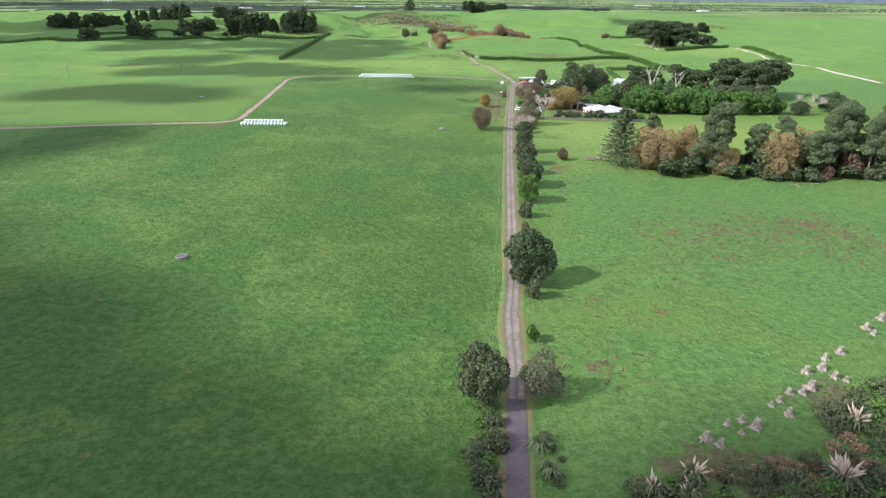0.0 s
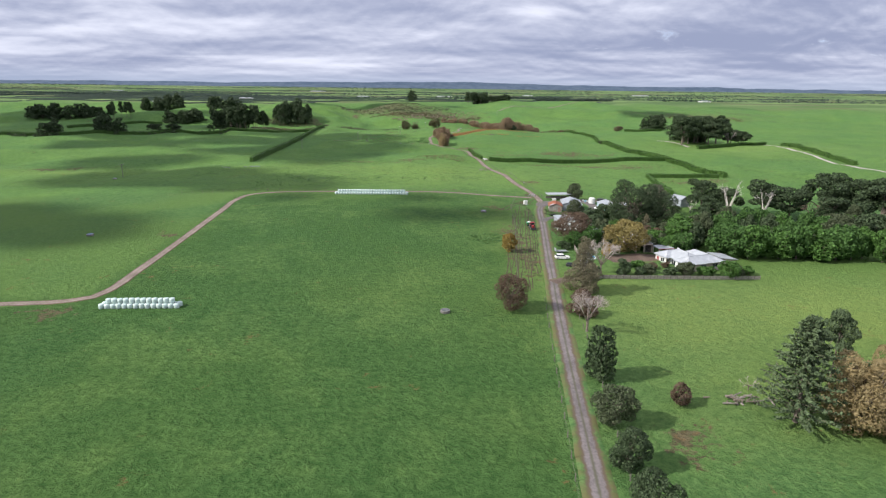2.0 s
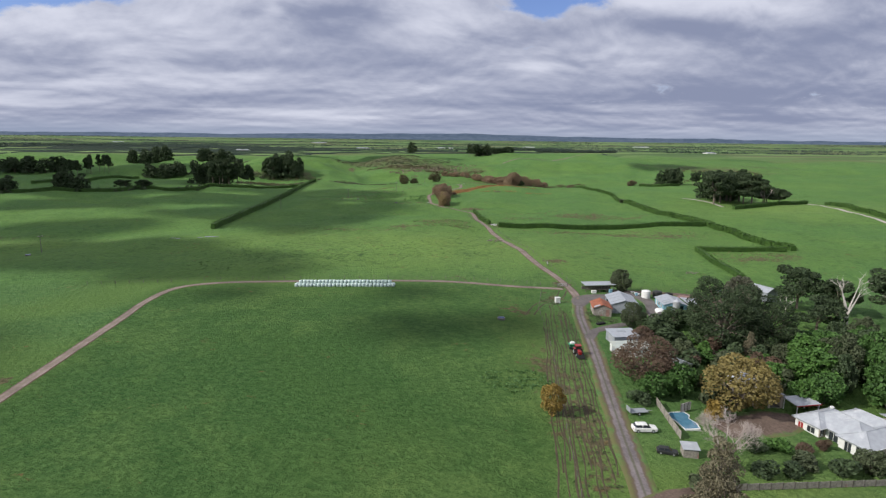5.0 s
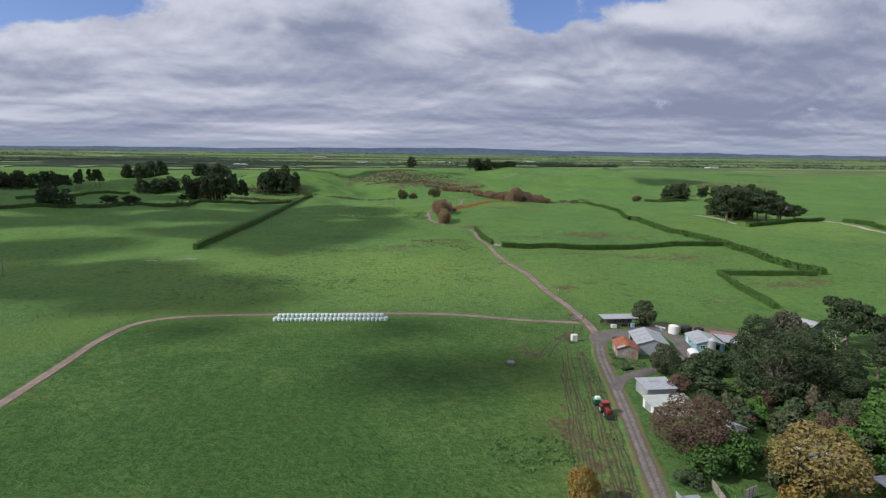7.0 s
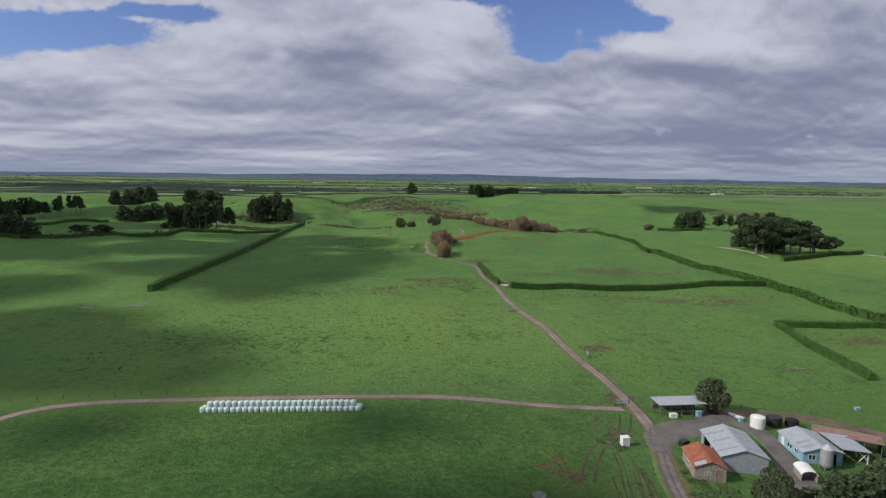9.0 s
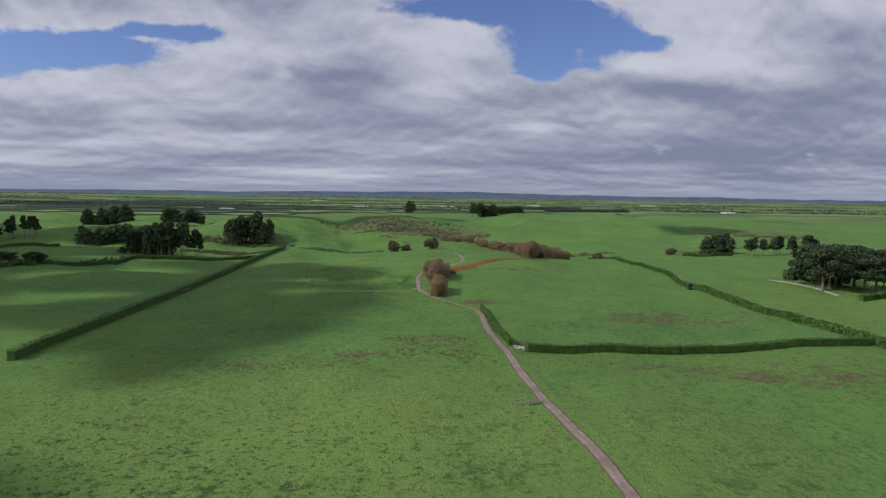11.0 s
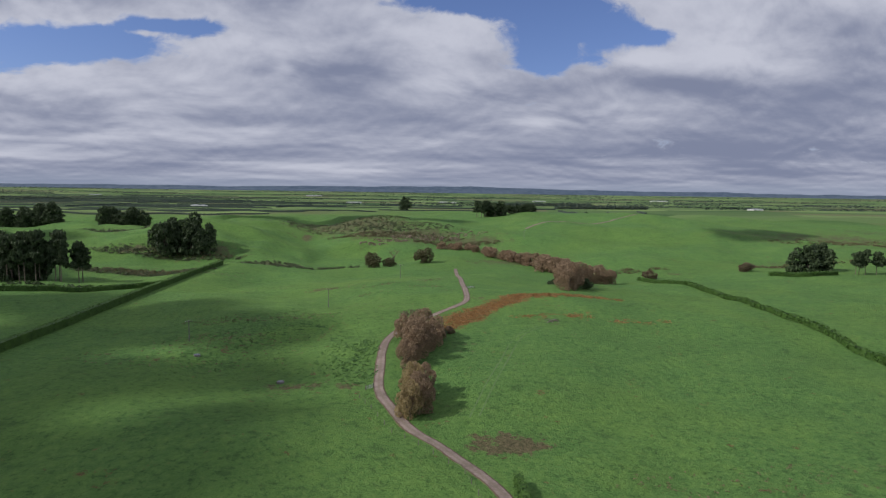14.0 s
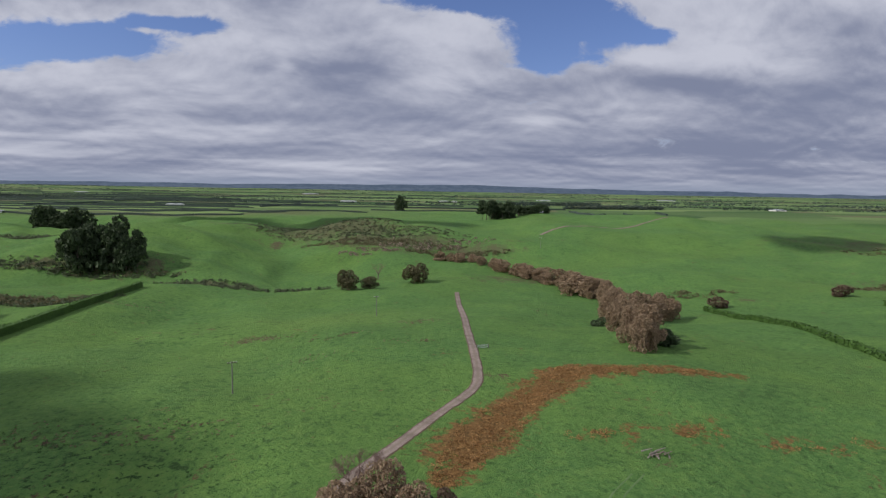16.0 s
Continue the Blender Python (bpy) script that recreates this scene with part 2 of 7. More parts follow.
    col = mix_colour(nt, math_node(nt, "MULTIPLY", math_node(nt, "MULTIPLY", thin, rough), 0.75, True), col, mix_colour(nt, ramp(nt, clod, 0.38, 0.62), (0.060, 0.052, 0.026), (0.135, 0.098, 0.058)))
    worn = ramp(nt, math_node(nt, "ADD", math_node(nt, "MULTIPLY", mark("soil"), 0.56), weeds), 0.42, 0.56)
    earth = mix_colour(nt, ramp(nt, clod, 0.35, 0.65), (0.060, 0.044, 0.028), (0.142, 0.104, 0.070))
    col = mix_colour(nt, math_node(nt, "MULTIPLY", worn, 0.85), col, earth)
    bracken = ramp(nt, math_node(nt, "ADD", math_node(nt, "MULTIPLY", mark("rust"), 0.74), weeds), 0.27, 0.52)
    col = mix_colour(nt, bracken, col, mix_colour(nt, ramp(nt, clod, 0.35, 0.65), (0.105, 0.064, 0.026), (0.215, 0.122, 0.050)))
    scrub = ramp(nt, math_node(nt, "ADD", math_node(nt, "MULTIPLY", mark("scrub"), 0.7), weeds), 0.32, 0.62)
    col = mix_colour(nt, math_node(nt, "MULTIPLY", scrub, 0.9), col, mix_colour(nt, ramp(nt, clod, 0.3, 0.7), (0.050, 0.058, 0.028), (0.128, 0.114, 0.068)))
    # fields of the far plain, each with its own tint
    fields = node(nt, "ShaderNodeTexVoronoi", feature="F1", distance="CHEBYCHEV")
    fields.inputs["Scale"].default_value = 0.0052
    lean = node(nt, "ShaderNodeMapping")
    lean.inputs["Rotation"].default_value = (0, 0, 0.12)
    lean.inputs["Scale"].default_value = (0.55, 1.0, 0.0)
    nt.links.new(vec, lean.inputs["Vector"])
    nt.links.new(lean.outputs[0], fields.inputs["Vector"])
    tint = node(nt, "ShaderNodeSeparateColor")
    nt.links.new(fields.outputs["Color"], tint.inputs[0])
    field = mix_colour(nt, tint.outputs[0], (0.040, 0.085, 0.030), (0.150, 0.215, 0.080))
    field = mix_colour(nt, ramp(nt, tint.outputs[1], 0.80, 0.84), field, (0.115, 0.120, 0.062))
    col = mix_colour(nt, mark("plain"), col, field)
    nt.links.new(col, bsdf.inputs["Base Color"])
    bsdf.inputs["Roughness"].default_value = 0.85
    bsdf.inputs["Specular IOR Level"].default_value = 0.06
    hummock = noise_node(nt, vec, 0.55, 5, 0.62, 0.6)
    bn = node(nt, "ShaderNodeBump", Strength=1.0, Distance=0.85 * U)
    nt.links.new(math_node(nt, "ADD", tuft, math_node(nt, "MULTIPLY", hummock, 0.9)), bn.inputs["Height"])
    nt.links.new(bn.outputs[0], bsdf.inputs["Normal"])
    return m


def gravel(name, a, b, crown=(0.09, 0.12, 0.04), crown_amount=0.6, verge=0.78, crown_half=0.22, edge=None):
    """A track: two worn wheel ways, a greener crown between them, frayed edges."""
    m, nt, bsdf = blank(name)
    vec = ground_place(nt)
    grass, tuft, patch = grass_colours(nt, vec)
    across = math_node(nt, "ABSOLUTE", node(nt, "ShaderNodeAttribute", attribute_name="across").outputs["Fac"])
    stone, drift = noise_node(nt, vec, 2.2, 5, 0.7), noise_node(nt, vec, 0.22, 4, 0.6)
    fray = noise_node(nt, vec, 0.8, 5, 0.7)
    col = mix_colour(nt, ramp(nt, math_node(nt, "ADD", math_node(nt, "MULTIPLY", stone, 0.5), math_node(nt, "MULTIPLY", drift, 0.5)), 0.36, 0.64), a, b)
    mid = math_node(nt, "MULTIPLY", ramp(nt, math_node(nt, "ADD", across, math_node(nt, "MULTIPLY", fray, 0.22)), crown_half + 0.16, crown_half), crown_amount)
    col = mix_colour(nt, mid, col, crown)
    rim = ramp(nt, math_node(nt, "ADD", across, math_node(nt, "MULTIPLY", math_node(nt, "SUBTRACT", fray, 0.5), 0.7)), verge - 0.12, verge + 0.12)
    side = mix_colour(nt, ramp(nt, drift, 0.35, 0.6), grass, (0.112, 0.108, 0.046))
    if edge:
        bare = ramp(nt, math_node(nt, "ADD", across, math_node(nt, "MULTIPLY", math_node(nt, "SUBTRACT", fray, 0.5), 0.5)), verge - 0.26, verge - 0.10)
        col = mix_colour(nt, bare, col, edge)
    col = mix_colour(nt, rim, col, side)
    nt.links.new(col, bsdf.inputs["Base Color"])
    bsdf.inputs["Roughness"].default_value = 0.9
    bsdf.inputs["Specular IOR Level"].default_value = 0.2
    bn = node(nt, "ShaderNodeBump", Strength=0.5, Distance=0.08 * U)
    nt.links.new(fray, bn.inputs["Height"])
    nt.links.new(bn.outputs[0], bsdf.inputs["Normal"])
    return m


M_PASTURE = pasture()
M_ROAD = gravel("gravel_road", (0.112, 0.098, 0.100), (0.200, 0.174, 0.172), (0.078, 0.080, 0.046), 0.8, 0.56, 0.10, (0.105, 0.080, 0.056))
M_LANE = gravel("pale_gravel", (0.30, 0.27, 0.25), (0.42, 0.39, 0.36), (0.30, 0.28, 0.24), 0.3)
M_SEAL = gravel("worn_asphalt", (0.058, 0.050, 0.058), (0.088, 0.076, 0.088), (0.07, 0.06, 0.07), 0.3, 0.86)
M_TRACK = gravel("farm_track", (0.135, 0.104, 0.090), (0.265, 0.210, 0.185), (0.15, 0.122, 0.09), 0.5, 0.84, 0.22, (0.088, 0.056, 0.044))
M_MARKS = gravel("pressed_grass", (0.085, 0.142, 0.055), (0.118, 0.176, 0.074), (0.08, 0.15, 0.05), 0.3, 0.5)
M_YARD = gravel("yard_gravel", (0.085, 0.075, 0.072), (0.155, 0.138, 0.132), (0.15, 0.14, 0.13), 0.1, 0.84)
M_DIRT = gravel("bare_dirt", (0.070, 0.050, 0.040), (0.160, 0.115, 0.092), (0.13, 0.10, 0.08), 0.2, 0.72)
M_RUT = gravel("wheel_ruts", (0.045, 0.033, 0.022), (0.085, 0.066, 0.042), (0.06, 0.06, 0.03), 0.3, 0.46)
M_BARK = surf("bark", (0.10, 0.08, 0.065), (0.22, 0.18, 0.15), 3, 0.9, bump=0.6)
M_PALE_BARK = surf("bleached_wood", (0.33, 0.30, 0.27), (0.58, 0.54, 0.50), 3, 0.85, bump=0.5)
M_TWIG = surf("brown_twigs", (0.095, 0.062, 0.052), (0.175, 0.115, 0.098), 0.5, 0.9, island=0.3)
M_GREY_TWIG = surf("grey_twigs", (0.20, 0.17, 0.155), (0.36, 0.31, 0.285), 0.5, 0.9, island=0.3)
L_DARK = leaf("leaves_dark", (0.022, 0.038, 0.018), (0.060, 0.088, 0.040))
L_OLIVE = leaf("leaves_olive", (0.036, 0.050, 0.024), (0.090, 0.110, 0.058), 0.35)
L_GREYLEAF = leaf("leaves_grey", (0.060, 0.062, 0.042), (0.130, 0.132, 0.092), 0.3, 0.35)
L_GREEN = leaf("leaves_green", (0.024, 0.058, 0.015), (0.064, 0.132, 0.032))
L_BRIGHT = leaf("leaves_bright", (0.026, 0.068, 0.014), (0.076, 0.152, 0.034))
L_MACRO = leaf("leaves_cypress", (0.016, 0.029, 0.014), (0.050, 0.074, 0.033))
L_PINE = leaf("needles_pine", (0.034, 0.056, 0.028), (0.095, 0.130, 0.064))
L_GREYFIR = leaf("needles_grey", (0.075, 0.072, 0.045), (0.175, 0.155, 0.100))
L_BROWN = leaf("leaves_brown", (0.160, 0.118, 0.078), (0.330, 0.240, 0.160), 0.4, 0.45)
L_TAN = leaf("leaves_tan", (0.205, 0.162, 0.084), (0.365, 0.290, 0.152), 0.3, 0.48)
L_TURF = leaf("rank_turf", (0.030, 0.075, 0.020), (0.075, 0.135, 0.042), 0.3, 0.3)
L_UMBER = leaf("leaves_umber", (0.055, 0.056, 0.027), (0.138, 0.124, 0.064), 0.3, 0.35)
L_RUSH = leaf("dead_rushes", (0.075, 0.060, 0.036), (0.185, 0.140, 0.088), 0.3, 0.3)
L_BRACKEN = leaf("dead_bracken", (0.170, 0.098, 0.038), (0.330, 0.190, 0.078), 0.3, 0.35)
L_TUSSOCK = leaf("grass_tussock", (0.060, 0.130, 0.042), (0.115, 0.205, 0.070), 0.3, 0.4)
L_PURPLE = leaf("leaves_purple_brown", (0.085, 0.058, 0.040), (0.165, 0.114, 0.080), 0.25, 0.40)
L_YELLOW = leaf("leaves_yellow", (0.140, 0.116, 0.040), (0.265, 0.212, 0.078), 0.25)
L_GOLD = leaf("leaves_orange", (0.170, 0.120, 0.030), (0.300, 0.210, 0.058), 0.25)
L_HEDGE = leaf("hedge_leaves", (0.018, 0.048, 0.010), (0.055, 0.110, 0.022))
L_FLAX = leaf("flax_blades", (0.040, 0.062, 0.026), (0.110, 0.135, 0.070), 0.6)
M_PLUME = leaf("pampas_plume", (0.34, 0.27, 0.21), (0.54, 0.45, 0.37), 0.2)
M_TIN = surf("zinc_roof", (0.29, 0.31, 0.34), (0.39, 0.41, 0.44), 1.5, 0.5, 0.25, 0.05, (0.36, 0.36, 0.38), 0.5)
M_TIN_WALL = surf("zinc_wall", (0.26, 0.28, 0.31), (0.34, 0.36, 0.40), 1.2, 0.5, 0.2, 0.05)
M_RUST = surf("rusted_roof", (0.200, 0.066, 0.036), (0.310, 0.112, 0.062), 1.1, 0.85, 0, 0.2, (0.22, 0.10, 0.07), 0.6)
M_OLD_WOOD = surf("weathered_boards", (0.16, 0.145, 0.125), (0.30, 0.275, 0.24), 2.5, 0.9, 0, 0.3, (0.26, 0.12, 0.10), 0.7, 0.6)
M_PANEL = surf("skylight_sheet", (0.20, 0.22, 0.24), (0.28, 0.30, 0.31), 1.0, 0.35)
M_WHITE = surf("white_paint", (0.56, 0.56, 0.54), (0.68, 0.68, 0.66), 1.0, 0.5, stain=(0.60, 0.58, 0.54), stain_scale=0.6, stain_lo=0.62)
M_HOUSE_ROOF = surf("grey_longrun_roof", (0.31, 0.325, 0.35), (0.38, 0.40, 0.425), 0.8, 0.45, 0.15, 0.05, (0.45, 0.46, 0.48), 0.4)
M_GREEN_ROOF = surf("pale_green_roof", (0.30, 0.335, 0.31), (0.40, 0.43, 0.40), 1.0, 0.6, stain=(0.35, 0.36, 0.31))
M_BRICK = surf("pale_brick", (0.36, 0.30, 0.25), (0.48, 0.42, 0.36), 2.0, 0.85)
M_BLUE = surf("blue_paint", (0.15, 0.30, 0.38), (0.22, 0.38, 0.45), 1.0, 0.55)
M_BROWN_ROOF = surf("brown_roof", (0.20, 0.115, 0.095), (0.29, 0.17, 0.145), 0.8, 0.8, stain=(0.16, 0.10, 0.085))
M_GLASS = surf("dark_window", (0.02, 0.025, 0.03), (0.04, 0.045, 0.05), 0.5, 0.08, spec=0.6)
M_DARK = surf("dark_opening", (0.012, 0.012, 0.012), (0.02, 0.02, 0.02), 0.5, 0.9)
M_RED = surf("red_paint", (0.22, 0.018, 0.018), (0.30, 0.030, 0.028), 0.7, 0.35)
M_TYRE = surf("rubber", (0.018, 0.018, 0.018), (0.03, 0.03, 0.03), 2, 0.85)
M_STEEL = surf("bright_steel", (0.42, 0.43, 0.45), (0.52, 0.53, 0.55), 1.5, 0.5, 0.6)
M_BLACK = surf("black_plastic", (0.016, 0.017, 0.018), (0.03, 0.03, 0.03), 1, 0.5)
M_WRAP = surf("silage_wrap", (0.40, 0.50, 0.475), (0.53, 0.62, 0.585), 1.5, 0.35, 0, 0.25, (0.48, 0.60, 0.56), 0.9, 0.55, spec=0.5)
M_CONCRETE = surf("concrete", (0.115, 0.108, 0.10), (0.19, 0.182, 0.17), 1.5, 0.9, 0, 0.2)
M_WATER = surf("pool_water", (0.050, 0.135, 0.200), (0.080, 0.185, 0.260), 0.8, 0.08, spec=0.5)
M_MUD_WATER = surf("trough_water", (0.05, 0.055, 0.05), (0.09, 0.095, 0.09), 1.0, 0.1, spec=0.5)
M_POST = surf("grey_timber", (0.085, 0.076, 0.064), (0.160, 0.145, 0.125), 2, 0.9, 0, 0.2)
M_STUMP = surf("stump_wood", (0.13, 0.112, 0.10), (0.27, 0.235, 0.215), 2.2, 0.9, 0, 0.6)
M_GREEN = surf("green_paint", (0.02, 0.22, 0.10), (0.03, 0.30, 0.14), 1, 0.4)
# the hills' blue is distance haze put into the base colour
M_HAZED_HILL = surf("hazed_hills", (0.036, 0.060, 0.098), (0.066, 0.094, 0.135), 0.012, 1.0)
M_PLUME_FAR = leaf("far_pampas", (0.17, 0.13, 0.10), (0.33, 0.27, 0.21), 0.2)
# for the unseen clouds that are added only to cast shade
M_SHADE_CLOUD = surf("shade_cloud_white", (0.78, 0.79, 0.81), (0.86, 0.86, 0.87), 0.02, 1.0, spec=0.0)
# bluish cast of distant haze mixed into this leaf colour
L_FAR_HAZED = leaf("hazed_far_foliage", (0.026, 0.040, 0.034), (0.055, 0.078, 0.062))


# ---- the lie of the land ----
# broad rises and hollows: x, y, spread, height
RISES_NEAR = [
    (-150, 0, 140, -0.6), (60, 0, 140, -5.1), (-110, 190, 90, 1.7), (10, 190, 90, 2.6), (120, 190, 90, -4.3),
    (-60, 360, 75, 1.8), (40, 360, 75, 2.3), (140, 360, 75, -2.6), (-180, 470, 90, -3.3), (-20, 530, 90, 1.4),
    (110, 530, 90, -1.3), (-50, 660, 80, -0.4), (60, 660, 80, -0.1), (190, 660, 80, -2.0), (-100, 790, 80, -1.1)]
RISES_FAR = [
    (20, 790, 80, 0.6), (110, 790, 80, 4.2), (220, 790, 80, 0.8), (-150, 930, 70, -6.2), (-40, 930, 70, -8.1),
    (70, 930, 70, -0.1), (190, 930, 70, -8.6), (330, 980, 100, -8.3), (-130, 1060, 70, 0.3), (20, 1060, 70, -7.4),
    (150, 1060, 70, -9.3), (-250, 1320, 160, 1.9), (20, 1320, 160, 1.5), (180, 1320, 160, 5.5), (450, 1320, 160, 9.2)]


def smooth(a, b, v):
    s = np.clip((v - a) / (b - a), 0, 1)
    return s * s * (3 - 2 * s)


def swell(x, y, size, seed):
    """Soft random relief about 0, of hills some size metres across."""
    rng = np.random.RandomState(seed)
    z = 0
    for k in range(9):
        q, p, s = rng.uniform(0, 6.283), rng.uniform(0, 6.283), size * rng.uniform(0.75, 1.6) / 6.283
        z = z + np.sin((x * math.cos(q) + y * math.sin(q)) / s + p + 0.7 * np.sin((y * math.cos(q) - x * math.sin(q)) / (s * 1.7)))
    return z / 3.0


def height(x, y):
    """The ground's height in real metres."""
    x, y = np.asarray(x, float), np.asarray(y, float)
    z = 5.0 + 17.0 * smooth(1100, 1600, y) + 62.0 * smooth(2600, 9400, y)
    for a, b, r, k in RISES_NEAR + RISES_FAR:
        z = z + k * np.exp(-((x - a) ** 2 + (y - b) ** 2) / (2 * r * r))
    z = z + 0.22 * np.sin(x / 23 + 1.7 * np.sin(y / 41)) * np.sin(y / 29 + 1.1 * np.sin(x / 37))
    # softly rolling paddocks past the cross track
    roll = smooth(380, 470, y) * (1 - smooth(1100, 1350, y))
    z = z + roll * (1.5 * np.sin(x / 31 + 1.3 * np.sin(y / 57)) * np.sin(y / 26 + 0.8 * np.sin(x / 43)) + 0.75 * np.sin(x / 14 + y / 37) * np.sin(y / 17 - x / 51))
    wild = smooth(900, 1120, y) * (1 - smooth(1500, 1900, y))
    z = z + wild * (2.6 * np.sin(x / 47 + 1.9 * np.sin(y / 63)) * np.sin(y / 51 + x / 90) + 1.3 * np.sin(x / 19 + 1.3 * np.sin(y / 27)) * np.sin(y / 33 - x / 60))
    # spurs and hollows fall away from the track's ridge
    rib = smooth(640, 740, y) * (1 - smooth(880, 980, y)) * (1 - smooth(10, 40, x)) * smooth(-140, -60, x)
    z = z - rib * 2.4 * (0.5 + 0.5 * np.sin(y / 21 + x / 34))
    # gully banks: steep faces that lead up to the plain
    lip = y + 22 * np.sin(x / 70) + 9 * np.sin(x / 23)
    z = z + 8.0 * (smooth(1160, 1215, lip) - smooth(1215, 1480, lip)) * np.exp(-((x - 30) / 130) ** 4)
    z = z + 7.0 * (smooth(1000, 1050, lip) - smooth(1050, 1300, lip)) * smooth(-70, -120, x)
    z = z - 3.5 * np.exp(-((lip - 985) / 26) ** 2) * smooth(40, -20, x)
    z = z + 7.0 * (smooth(1090, 1180, lip) - smooth(1300, 1550, lip)) * np.exp(-((x - 330) / 150) ** 4)
    side = smooth(260, 500, np.abs(x - 40)) * (1 - smooth(1500, 1900, y))
    # broken country about the gully, with short steep banks
    broken = smooth(970, 1060, y) * (1 - smooth(1340, 1480, y)) * smooth(90, -30, x)
    z = z + broken * (2.0 * swell(x, y, 120, 3) + 5.5 * (smooth(-0.22, 0.22, swell(x, y, 170, 8)) - 0.5) + 0.7 * swell(x, y, 34, 5))
    z = z + smooth(1130, 1230, y) * (1 - smooth(1450, 1600, y)) * smooth(130, 230, x) * 2.6 * swell(x, y, 210, 12)
    spur = smooth(1015, 1075, y) * (1 - smooth(1290, 1400, y))
    z = z + spur * (9.0 * np.exp(-((x + 175) / 62) ** 2) - 6.5 * np.exp(-((x + 45) / 55) ** 2))
    z = z + 5.0 * np.exp(-((x - 10) / 75) ** 2 - ((y - 1265) / 45) ** 2)
    past = smooth(385, 450, y) * (1 - smooth(1300, 1500, y))
    z = z + past * (0.34 * swell(x, y, 24, 21) + 1.6 * (smooth(-0.3, 0.3, swell(x, y, 130, 31)) - 0.5) * smooth(560, 650, y) * smooth(70, 20, x))
    z = z + side * 2.5 * np.sin(x / 120 + 0.6) * np.sin(y / 140 + x / 300)
    # ground levelled under the long shelter hedge so it looks straight from the camera
    bank = np.exp(-((x + 94) / 32) ** 2) * smooth(500, 540, y) * (1 - smooth(975, 1020, y))
    return z + bank * (4.4 - 3.6 * (y - 500) / 460 - z)


def lay(x, y):
    """Height of the ground's sheet at a place."""
    i, j = min(max(bisect(LX, x) - 1, 0), len(LX) - 2), min(max(bisect(LY, y) - 1, 0), len(LY) - 2)
    u, v = (x - LX[i]) / (LX[i + 1] - LX[i]), (y - LY[j]) / (LY[j + 1] - LY[j])
    a, b = LZ[j], LZ[j + 1]
    return (a[i] * (1 - u) + a[i + 1] * u) * (1 - v) + (b[i] * (1 - u) + b[i + 1] * u) * v


def bisect(row, v):
    lo, hi = 0, len(row)
    while lo < hi:
        mid = (lo + hi) // 2
        lo, hi = (mid + 1, hi) if row[mid] <= v else (lo, mid)
    return lo


# ---- mesh building ----
class Form:
    """Gathers vertices and faces in real metres."""

    def __init__(self):
        self.v, self.f, self.m = [], [], []

    def add(self, verts, faces, mi=0):
        n = len(self.v)
        self.v.extend(tuple(map(float, p)) for p in verts)
        self.f.extend(tuple(i + n for i in f) for f in faces)
        self.m.extend([mi] * len(faces))
        return self

    def box(self, x0, y0, z0, x1, y1, z1, mi=0, b=0.0):
        """A box; b bevels its upright and upper edges."""
        if b <= 0:
            p = [(x, y, z) for z in (z0, z1) for x, y in ((x0, y0), (x1, y0), (x1, y1), (x0, y1))]
            return self.add(p, [(3, 2, 1, 0), (4, 5, 6, 7), (0, 1, 5, 4), (1, 2, 6, 5), (2, 3, 7, 6), (3, 0, 4, 7)], mi)
        ring = lambda i, z: [(x0 + b + i, y0 + i, z), (x1 - b - i, y0 + i, z), (x1 - i, y0 + b + i, z), (x1 - i, y1 - b - i, z), (x1 - b - i, y1 - i, z), (x0 + b + i, y1 - i, z), (x0 + i, y1 - b - i, z), (x0 + i, y0 + b + i, z)]
        return self.rings([ring(0, z0), ring(0, z1 - b), ring(b * 0.7, z1)], mi)

    def rings(self, loops, mi=0, caps=True):
        """Skins a row of closed loops of equal length."""
        n = len(loops[0])
        faces = [(k * n + i, k * n + (i + 1) % n, (k + 1) * n + (i + 1) % n, (k + 1) * n + i) for k in range(len(loops) - 1) for i in range(n)]
        if caps:
            faces += [tuple(range(n))[::-1], tuple(range((len(loops) - 1) * n, len(loops) * n))]
        return self.add([p for loop in loops for p in loop], faces, mi)

    def turned(self, x, y, profile, n=16, mi=0):
        """A turned shape: profile of (radius, z)."""
        return self.rings([[(x + r * math.cos(2 * math.pi * i / n), y + r * math.sin(2 * math.pi * i / n), z) for i in range(n)] for r, z in profile], mi)

    def limb(self, a, b, ra, rb, n=6, mi=0):
        """A tapered rod from a to b."""
        a, b = Vector(a), Vector(b)
        way = (b - a).normalized()
        s = way.orthogonal().normalized()
        t = way.cross(s)
        loops = [[p + (s * math.cos(2 * math.pi * i / n) + t * math.sin(2 * math.pi * i / n)) * r for i in range(n)] for p, r in ((a, ra), (b, rb))]
        return self.rings(loops, mi)

    def slab(self, top, thick, mi=0):
        """A sheet of the given outline (corners in order) with thickness straight down."""
        n = len(top)
        low = [(x, y, z - thick) for x, y, z in top]
        faces = [tuple(range(n)), tuple(range(n, 2 * n))[::-1]] + [(i, n + i, n + (i + 1) % n, (i + 1) % n) for i in range(n)]
        return self.add(list(top) + low, faces, mi)

    def mesh(self, name, mats, soft=False):
        me = bpy.data.meshes.new(name)
        me.from_pydata([(x * U, y * U, z * U) for x, y, z in self.v], [], self.f)
        for m in mats:
            me.materials.append(m)
        me.polygons.foreach_set("material_index", self.m)
        if soft:
            me.polygons.foreach_set("use_smooth", [True] * len(self.f))
        me.update()
        return me


